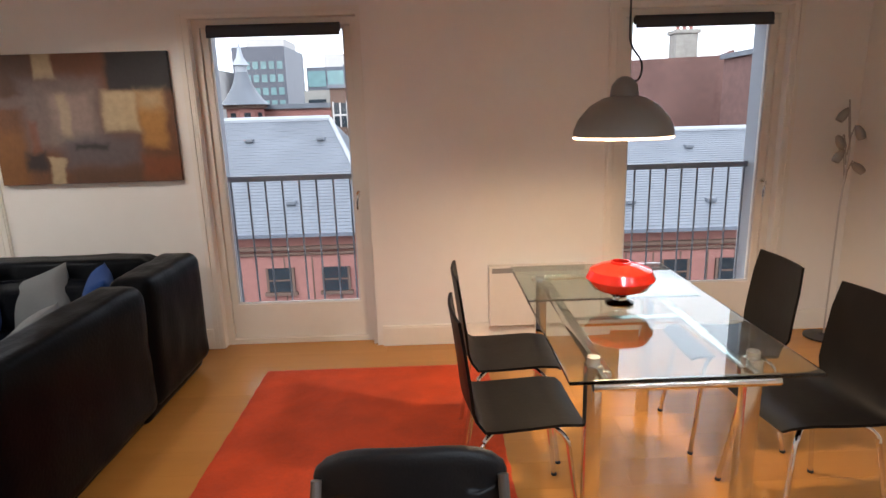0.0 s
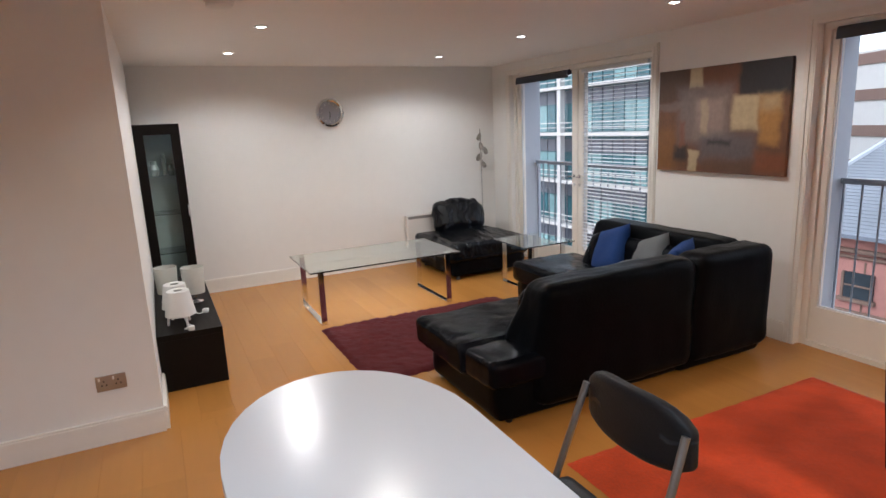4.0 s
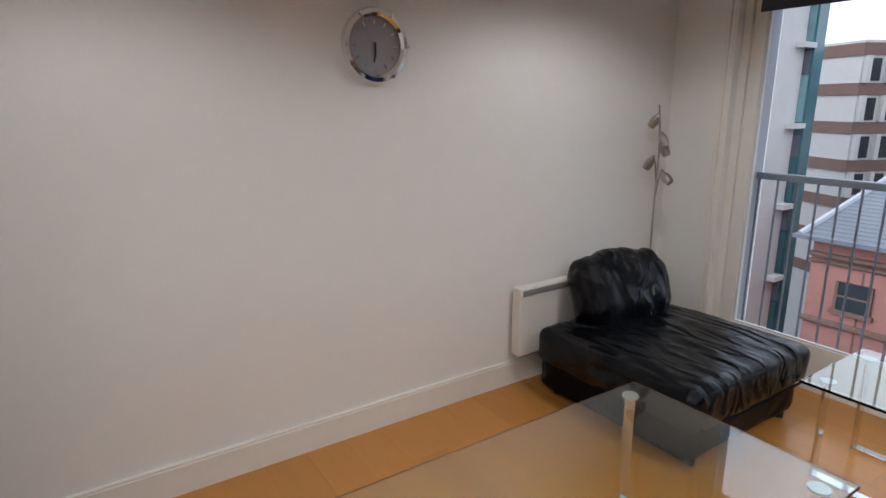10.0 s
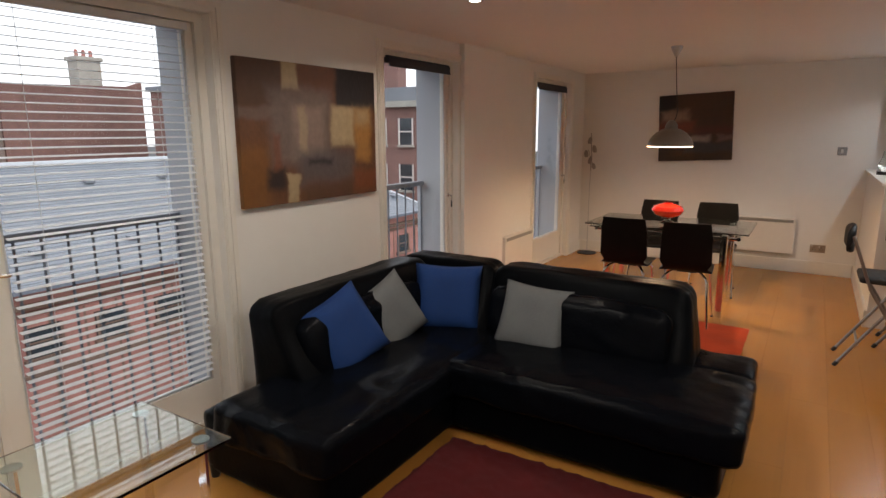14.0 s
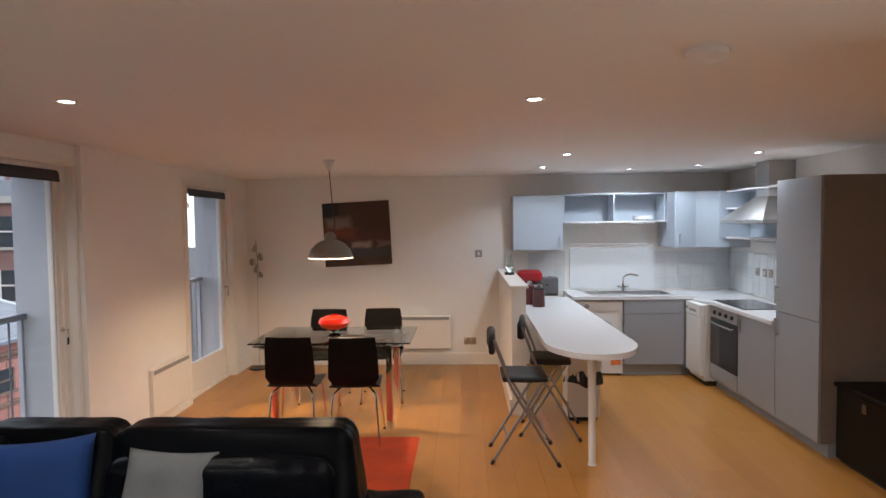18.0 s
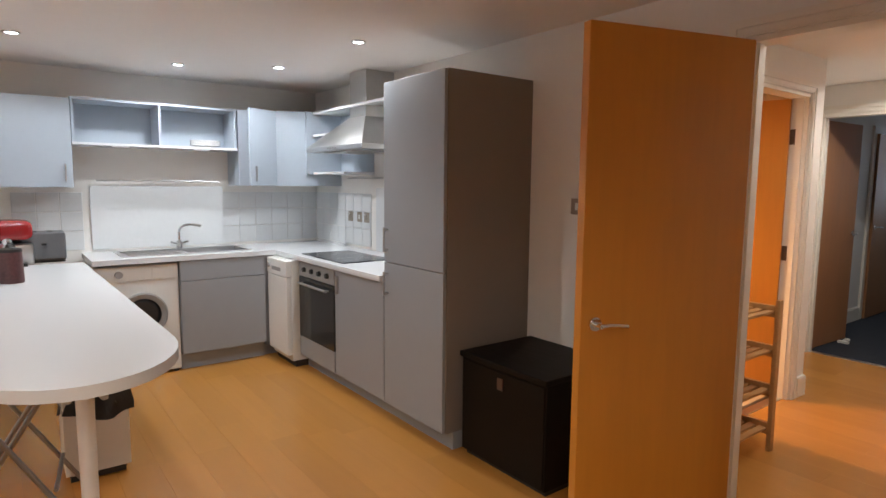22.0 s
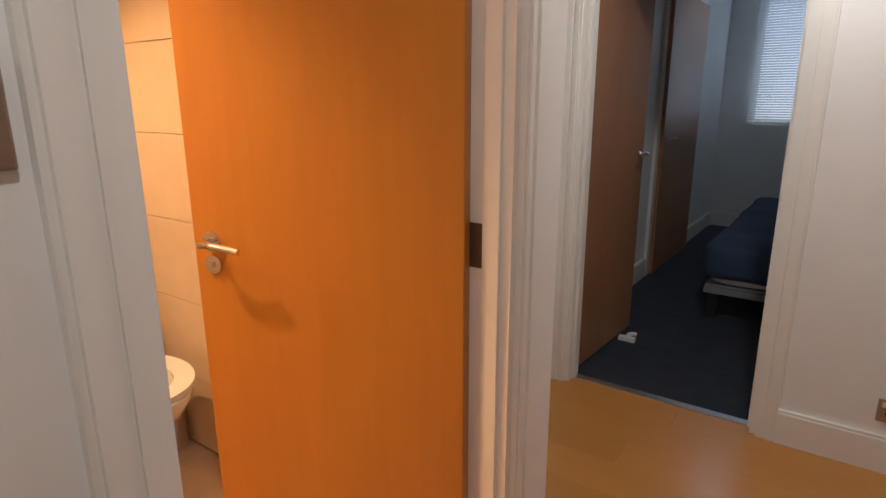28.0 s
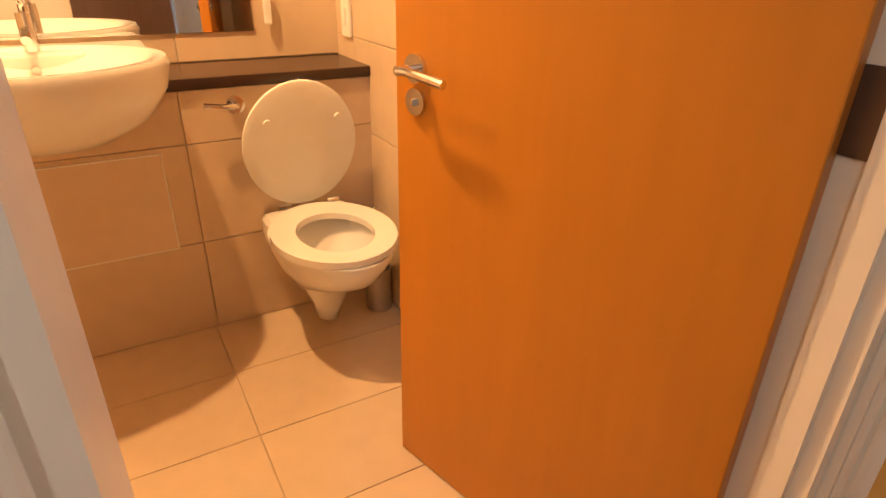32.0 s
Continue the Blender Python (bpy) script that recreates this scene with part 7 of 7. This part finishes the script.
def stone_house(x0, x1, y0, y1, ze, zr, hl, hr, label, wall_m, wx0, pitch, rows=((-2.25, -2.88), (-4.9, -6.4), (-7.6, -9.1))):
    h = thing("town_building", 0, 0, GZ, label, "building")

    def Z(z):
        return z - GZ
    part("wall", B(x0, y0, 0, x1, y1, Z(ze) - 0.02), wall_m, h)
    hip_roof(h, x0 - 0.2, x1 + 0.2, y0 - 0.25, y1 + 0.2, Z(ze), Z(zr), hl, hr)
    for z, t, d in ((ze - 0.45, 0.10, 0.16), (ze - 0.60, 0.08, 0.08), (-3.30, 0.12, 0.12), (-6.9, 0.12, 0.12)):
        part("cornice", B(x0 - 0.05, y0 - d, Z(z), x1 + 0.05, y0 - 0.002, Z(z) + t, 0.02, 1), M_GUT, h)
    me = None
    for zt, zb in rows:
        x = wx0
        while x < x1 - 0.6:
            if x > x0 + 0.4:
                w = part("window", B(x - 0.36, y0 - 0.05, Z(zb), x + 0.36, y0 - 0.001, Z(zt)), M_OWIN, h, "dark sash window")
                part("window_frame", box(box(B(x - 0.36, y0 - 0.075, Z(zb), x - 0.30, y0 - 0.051, Z(zt)), x + 0.30, y0 - 0.075, Z(zb), x + 0.36, y0 - 0.051, Z(zt)), x - 0.30, y0 - 0.075, Z((zt + zb) / 2) - 0.02, x + 0.30, y0 - 0.051, Z((zt + zb) / 2) + 0.02), M_GUT, w)
                part("sill", B(x - 0.42, y0 - 0.11, Z(zb) - 0.09, x + 0.42, y0 - 0.002, Z(zb) - 0.002), M_GUT, w)
            x += pitch
    me = None
    k = 0
    x = x0 + pitch * 0.25
    while x < x1:
        ob = part("pilaster_joint", B(-0.02, y0 - 0.012, Z(-6.8), 0.02, y0 - 0.003, Z(ze - 0.65)), M_GUT, h) if me is None else new("pilaster_joint", me)
        me = ob.data
        ob.parent = h
        ob.location = (x, 0, 0)
        x += pitch / 2
    return h


stone_house(-8.4, -0.6, 16.0, 24.0, -1.32, 1.42, 1.9, 1.9, "red sandstone building with a grey slate roof", M_SANDSTONE, -7.45, 1.425)
stone_house(0.4, 15.0, 15.6, 24.4, -1.40, 0.75, 2.2, 2.2, "neighbouring brown stone building with a slate roof", M_SANDSTONE, 1.3, 1.385)

bb2 = thing("brick_gable", 0, 0, GZ, "tall old red brick gable wall with a chimney", "building")
part("wall", B(14.8, 50.0, 0, 25.1, 56.0, 4.7 - GZ), M_BRICK, bb2)
bm = bmesh.new()
va = [bm.verts.new((x, y, z - GZ)) for y in (49.98, 50.6) for x, z in ((14.8, 4.702), (25.1, 4.702), (25.1, 5.6), (24.0, 5.2), (14.8, 4.95))]
bm.faces.new(va[:5][::-1])
bm.faces.new(va[5:])
for k in range(5):
    bm.faces.new((va[k], va[(k + 1) % 5], va[5 + (k + 1) % 5], va[5 + k]))
bmesh.ops.recalc_face_normals(bm, faces=bm.faces)
part("parapet", bm, M_BRICK, bb2, "brick parapet rising to one end", smooth=False)
chm = part("chimney", B(21.0, 51.5, 4.702 - GZ, 22.8, 53.0, 7.1 - GZ, 0.05), M_GREYST, bb2)
part("chimney_cap", B(20.85, 51.35, 7.1 - GZ, 22.95, 53.15, 7.4 - GZ, 0.04), M_GREYST, chm)
for k in range(3):
    part("chimney_pot", C((21.35 + k * 0.55, 52.2, 7.4 - GZ), (21.35 + k * 0.55, 52.2, 7.95 - GZ), 0.16, 0.13, 10), M_SANDSTONE, chm)
rn = thing("rendered_building", 0, 0, GZ, "brown rendered blank wall beside the brick gable", "building")
part("wall", B(9.6, 50.2, 0, 14.78, 56.0, 4.85 - GZ), M_RENDER, rn)
part("coping", B(9.5, 50.1, 4.852 - GZ, 14.78, 56.1, 5.0 - GZ), M_GREYST, rn)
part("roof_plant", B(9.9, 52, 5.0 - GZ, 15.6, 55, 6.3 - GZ, 0.04), M_TOWER, rn)

gs = thing("grey_stone_building", 0, 0, GZ, "weathered grey stone building with tall windows", "building")
part("wall", B(-0.6, 25.0, 0, 2.9, 31.0, 2.72 - GZ), M_GREYST, gs)
part("parapet", B(-0.7, 24.9, 2.72 - GZ, 3.0, 31.1, 2.86 - GZ), M_GREYST, gs)
for x in (-0.05, 2.55):
    for z in (-2.0, 0.2):
        w = part("window", B(x - 0.3, 24.94, z - GZ, x + 0.3, 24.999, z + 1.5 - GZ), M_OWIN, gs)
        part("frame", box(B(x - 0.03, 24.92, z - GZ, x + 0.03, 24.939, z + 1.5 - GZ), x - 0.3, 24.92, z + 0.72 - GZ, x + 0.3, 24.939, z + 0.78 - GZ), M_WHITEB, w)
part("downpipe", C((2.75, 24.9, 0), (2.75, 24.9, 2.7 - GZ), 0.07, n=10), M_WHITEB, gs)
part("roof_plant", B(0.1, 26, 2.86 - GZ, 1.25, 28, 3.85 - GZ, 0.05), M_WHITEB, gs)
part("roof_duct", C((1.9, 26.5, 2.86 - GZ), (1.9, 26.5, 3.9 - GZ), 0.22, n=14), M_WHITEB, gs)

dk = thing("dark_stone_building", 0, 0, GZ, "sooty dark stone building with white sash windows", "building")
part("wall", B(-3.4, 27.0, 0, -0.62, 32.0, 2.6 - GZ), M_GUT, dk)
part("parapet", B(-3.5, 26.9, 2.6 - GZ, -0.62, 32.1, 2.75 - GZ), M_SLATE, dk)
part("roof_lantern", B(-2.9, 27.8, 2.75 - GZ, -1.6, 29.5, 3.6 - GZ, 0.05), M_TOWER, dk)
part("skylight", B(-1.5, 27.8, 2.75 - GZ, -0.8, 29.0, 3.1 - GZ, 0.04), M_LEAD, dk)
for x in (-3.0, -2.1, -1.2):
    w = part("window", B(x - 0.26, 26.94, 1.0 - GZ, x + 0.26, 26.998, 2.0 - GZ), M_OWIN, dk)
    part("frame", box(box(box(B(x - 0.03, 26.90, 1.0 - GZ, x + 0.03, 26.938, 2.0 - GZ), x - 0.30, 26.90, 1.46 - GZ, x + 0.30, 26.936, 1.54 - GZ), x - 0.32, 26.90, 0.95 - GZ, x - 0.26, 26.938, 2.05 - GZ), x + 0.26, 26.90, 0.95 - GZ, x + 0.32, 26.938, 2.05 - GZ), M_WHITEB, w)

# offices with a blue glass strip
of = thing("office_block", 0, 0, GZ, "flat-roofed office block with strips of blue glass", "building")
part("wall", B(-9.2, 50, 0, 9.0, 62, 3.4 - GZ), M_GREYST, of)
part("upper_storey", B(-9.0, 50.5, 3.4 - GZ, 7.0, 60, 5.2 - GZ), M_TOWER, of)
for k in range(10):
    part("window", B(-8.9 + k * 1.55, 50.42, 3.7 - GZ, -7.5 + k * 1.55, 50.49, 4.9 - GZ), M_TWIN2, of)
    part("window", B(-8.9 + k * 1.75, 49.93, 1.2 - GZ, -7.5 + k * 1.75, 49.995, 2.7 - GZ), M_OWIN, of)
part("roof_plant", B(-7.8, 52, 5.2 - GZ, -4.6, 56, 6.3 - GZ), M_WHITEB, of)
tw = thing("dark_tower", 0, 0, GZ, "distant dark clad tower block", "building")
part("wall", B(-21.0, 70, 0, -15.2, 80, 9.0 - GZ), M_TOWER, tw)
part("roof_plant", B(-19.6, 71, 9.0 - GZ, -15.4, 77, 9.9 - GZ), M_WHITEB, tw)
for k in range(6):
    for j in range(5):
        part("window", B(-20.6 + k * 0.9, 69.93, 1.0 + j * 1.4 - GZ, -20.0 + k * 0.9, 69.995, 1.8 + j * 1.4 - GZ), M_TWIN2, tw)
ld = thing("distant_block", 0, 0, GZ, "distant pale block under the skyline", "building")
part("wall", B(-34, 66, 0, -22, 80, 6.5 - GZ), M_WHITEB, ld)
for j in range(4):
    part("window_strip", B(-33.5, 65.93, 0.6 + j * 1.5 - GZ, -22.5, 65.995, 1.4 + j * 1.5 - GZ), M_TOWER, ld)
fb = thing("distant_block", 0, 0, GZ, "distant red brick block", "building")
part("wall", B(19.5, 34, 0, 26, 40, 4.2 - GZ), M_BRICK, fb)
for k in range(2):
    for j in range(2):
        part("window", B(20.2 + k * 2.0, 33.93, -5 + j * 2.3 - GZ, 21.2 + k * 2.0, 33.995, -3.6 + j * 2.3 - GZ), M_OWIN, fb)
part("roof", B(19.3, 33.8, 4.2 - GZ, 26.2, 40.2, 4.5 - GZ), M_SLATE, fb)

# turret with a bell roof
tr = thing("brick_turret", -12.5, 45, GZ, "red brick turret with a flared slate roof", "turret")
part("wall", C((0, 0, 0), (0, 0, 2.3 - GZ), 1.35, n=8), M_SANDSTONE, tr)
part("cornice", C((0, 0, 2.1 - GZ), (0, 0, 2.35 - GZ), 1.6, n=8), M_GUT, tr)
part("roof", lathe(bmesh.new(), [(1.8, 2.35 - GZ), (1.3, 2.75 - GZ), (0.75, 3.6 - GZ), (0.45, 4.4 - GZ), (0.42, 4.6 - GZ)], 16), M_SLATE, tr)
part("lantern", lathe(bmesh.new(), [(0.42, 4.6 - GZ), (0.42, 5.0 - GZ), (0.6, 5.05 - GZ), (0.25, 5.6 - GZ), (0.05, 6.6 - GZ), (0, 6.7 - GZ)], 12), M_LEAD, tr)
for k in range(8):
    a = 2 * math.pi * (k + 0.5) / 8
    ob = part("window", B(-0.22, -0.03, 1.0 - GZ, 0.22, 0.0, 1.8 - GZ), M_OWIN, tr)
    ob.matrix_local = pose(1.26 * math.sin(a), -1.26 * math.cos(a), 0, 0, 0, math.degrees(a))
part("wing", B(0.6, 1.0, 0, 6.5, 6.0, 2.0 - GZ), M_SANDSTONE, tr)
part("wing_roof", prism(bmesh.new(), [(0.4, 0.8), (6.7, 0.8), (6.7, 6.2), (0.4, 6.2)], 2.0 - GZ, 2.35 - GZ), M_SLATE, tr)

# striped concrete building
wbld = thing("striped_concrete_building", -16.5, 37, GZ, "white concrete building with brown window bands", "building", rz=-24)
part("core", B(-9, 0, 0, 0, 6.5, 4.62 - GZ), M_WHITEB, wbld)
for j in range(7):
    z = 3.86 - j * 1.97 - GZ
    part("brown_band", B(-9.06, -0.06, z, 0.06, 6.56, z + 0.62), M_BROWNB, wbld)
    for k in range(5):
        part("window", B(0.002, 0.62 + k * 1.25, z - 1.25, 0.05, 1.12 + k * 1.25, z - 0.12), M_OWIN, wbld)
    for k in range(6):
        part("fin", B(0.003, 0.1 + k * 1.25, z - 1.345, 0.25, 0.36 + k * 1.25, z - 0.005), M_WHITEB, wbld)

# glass office tower with floor ledges
gt = thing("glass_office_tower", 0, 0, GZ, "teal glass office tower with white floor ledges", "building")
part("core", B(-30, 22.2, 0, -11.9, 22.8, 8 - GZ), M_TWIN, gt)
LEDGE = [3.3, 0.85, -1.75, -4.2, -6.7, 5.8, 8.1]
for z in LEDGE:
    part("floor_ledge", B(-30, 21.55, z - 0.10 - GZ, -11.85, 22.2, z + 0.06 - GZ), M_WHITEB, gt)
for z in LEDGE[:6]:
    for k in range(24):
        x = -30.6 + k * 0.78
        part("window", B(x, 22.12, z + 0.10 - GZ, x + 0.70, 22.195, z + 1.55 - GZ), M_TWIN2 if (k * 7 + int(z * 3)) % 5 in (0, 3) else M_TWIN, gt)
        part("spandrel", B(x, 22.12, z + 1.60 - GZ, x + 0.70, 22.195, z + 2.28 - GZ), M_TOWER, gt)
for x in (-25.0, -17.8):
    part("column", B(x - 0.15, 21.6, 0, x + 0.15, 21.9, 8.3 - GZ), M_WHITEB, gt)
part("white_stair_wall", B(-14.6, 20.6, 0, -12.15, 22.1, 9.5 - GZ), M_WHITEB, gt, "blank white clad stair wall")
for j in range(4):
    z = LEDGE[j]
    r = part("ledge_rail", B(-30, 21.56, z + 0.55 - GZ, -15.7, 21.6, z + 0.60 - GZ), M_WHITEB, gt)
    part("ledge_rail", B(-30, 21.56, z + 0.30 - GZ, -15.7, 21.6, z + 0.34 - GZ), M_WHITEB, gt)


# brick tenements along the side street
for bx0, by0, bx1, by1, top in ((25.0, 22.0, 37.0, 34.0, 3.0), (27.0, 35.0, 39.0, 47.0, 4.4)):
    tn = thing("brick_tenement", 0, 0, GZ, "old red brick tenement with rows of pale windows", "building", group="tenements in the side street")
    part("wall", B(bx0, by0, 0, bx1, by1, top - GZ), M_BRICK, tn)
    part("cornice", B(bx0 - 0.25, by0 - 0.25, top - GZ, bx1, by1 + 0.25, top + 0.35 - GZ), M_GREYST, tn)
    part("roof", prism(bmesh.new(), [(bx0 + 0.6, by0 + 0.6), (bx1, by0 + 0.6), (bx1, by1 - 0.6), (bx0 + 0.6, by1 - 0.6)], top + 0.35 - GZ, top + 1.2 - GZ), M_SLATE, tn)
    for k in range(2):
        yy = by0 + 3 + k * 6
        part("chimney", B(bx0 + 1.5, yy, top + 1.2 - GZ, bx0 + 2.4, yy + 1.6, top + 2.9 - GZ, 0.05), M_BRICK, tn)
    for k in range(6):
        for j in range(4):
            yy, zz = by0 + 0.9 + k * 1.95, top - 2.2 - j * 2.7 - GZ
            w = part("window", B(bx0 - 0.04, yy, zz, bx0 - 0.002, yy + 0.95, zz + 1.55), M_OWIN, tn)
            part("frame", box(box(B(bx0 - 0.08, yy, zz + 0.74, bx0 - 0.041, yy + 0.95, zz + 0.82), bx0 - 0.08, yy - 0.06, zz, bx0 - 0.041, yy + 0.03, zz + 1.55), bx0 - 0.08, yy + 0.92, zz, bx0 - 0.041, yy + 1.01, zz + 1.55), M_WHITEB, w)
            part("sill", B(bx0 - 0.14, yy - 0.1, zz - 0.14, bx0 - 0.002, yy + 1.05, zz - 0.002), M_GREYST, w)


# ---------- floor boards ----------
def laminate():
    m = M_FLOOR
    n, l = m.node_tree.nodes, m.node_tree.links
    b = n["Principled BSDF"]
    tc = [q for q in n if q.type == "TEX_COORD"][0]
    oi = n.new("ShaderNodeObjectInfo")
    sc = n.new("ShaderNodeVectorMath")
    sc.operation = "SCALE"
    cmb = n.new("ShaderNodeCombineXYZ")
    l.new(oi.outputs["Random"], cmb.inputs[0])
    sc.inputs["Scale"].default_value = 37.0
    l.new(cmb.outputs[0], sc.inputs[0])
    ad = n.new("ShaderNodeVectorMath")
    l.new(tc.outputs["Object"], ad.inputs[0])
    l.new(sc.outputs[0], ad.inputs[1])
    mp = [q for q in n if q.type == "MAPPING"][0]
    l.new(ad.outputs[0], mp.inputs[0])
    br = n.new("ShaderNodeTexBrick")
    br.offset, br.squash = 0.37, 1.0
    for k, v in (("Scale", 1.0), ("Mortar Size", 0.0002), ("Brick Width", 0.46), ("Row Height", 0.0633), ("Bias", 0.0)):
        br.inputs[k].default_value = v
    br.inputs["Color1"].default_value, br.inputs["Color2"].default_value, br.inputs["Mortar"].default_value = (0.982, 0.982, 0.98, 1), (1.015, 1.015, 1.01, 1), (0.975, 0.97, 0.96, 1)
    l.new(ad.outputs[0], br.inputs["Vector"])
    mul = n.new("ShaderNodeMixRGB")
    mul.blend_type = "MULTIPLY"
    mul.inputs[0].default_value = 1.0
    src = b.inputs["Base Color"].links[0].from_socket
    l.new(src, mul.inputs[1])
    l.new(br.outputs["Color"], mul.inputs[2])
    l.new(mul.outputs[0], b.inputs["Base Color"])


laminate()
FLOOR = bpy.data.objects["floor"]
cache = {}


def boards(x0, y0, x1, y1, seed):
    rnd = random.Random(seed)
    w, ln = 0.19, 1.29
    y = y0
    while y < y1 - 0.004:
        yb = min(y + w, y1)
        x = x0 - rnd.uniform(0.1, 1.1)
        while x < x1:
            a, b = max(x, x0), min(x + ln, x1)
            if b - a > 0.002:
                key = (round(b - a, 4), round(yb - y, 4))
                if key not in cache:
                    ob = part("floor_board", B(-(b - a) / 2 + 0.0003, -(yb - y) / 2 + 0.0003, -0.017, (b - a) / 2 - 0.0003, (yb - y) / 2 - 0.0003, 0.0), M_FLOOR, FLOOR, smooth=False)
                    cache[key] = ob.data
                else:
                    ob = new("floor_board", cache[key])
                    ob.parent = FLOOR
                ob.location = ((a + b) / 2, (y + yb) / 2, 0)
            x += ln
        y = yb


boards(XW, PY, PX, YN, 1)
boards(PX, YS, XE, YN, 2)
boards(FD[0], YN, FD[1], YG - 0.05, 3)
boards(W1[0], YN, W1[1], YG - 0.05, 4)
boards(W2[0], YN, W2[1], YG - 0.05, 5)
boards(DX0, YS - T, DX1, YS, 6)
boards(HXW, HY1, HXE, YS - T, 7)
boards(RX, EY - 0.06, 0.62, HY1, 8)
boards(HXE, BD0, HXE + 0.06, BD1, 9)

for ob in scene.objects:
    if ob.type == "MESH" and ob.data.materials and ob.data.materials[0] in (M_TGLASS, M_SHELFG, M_GLASS):
        ob.visible_shadow = False
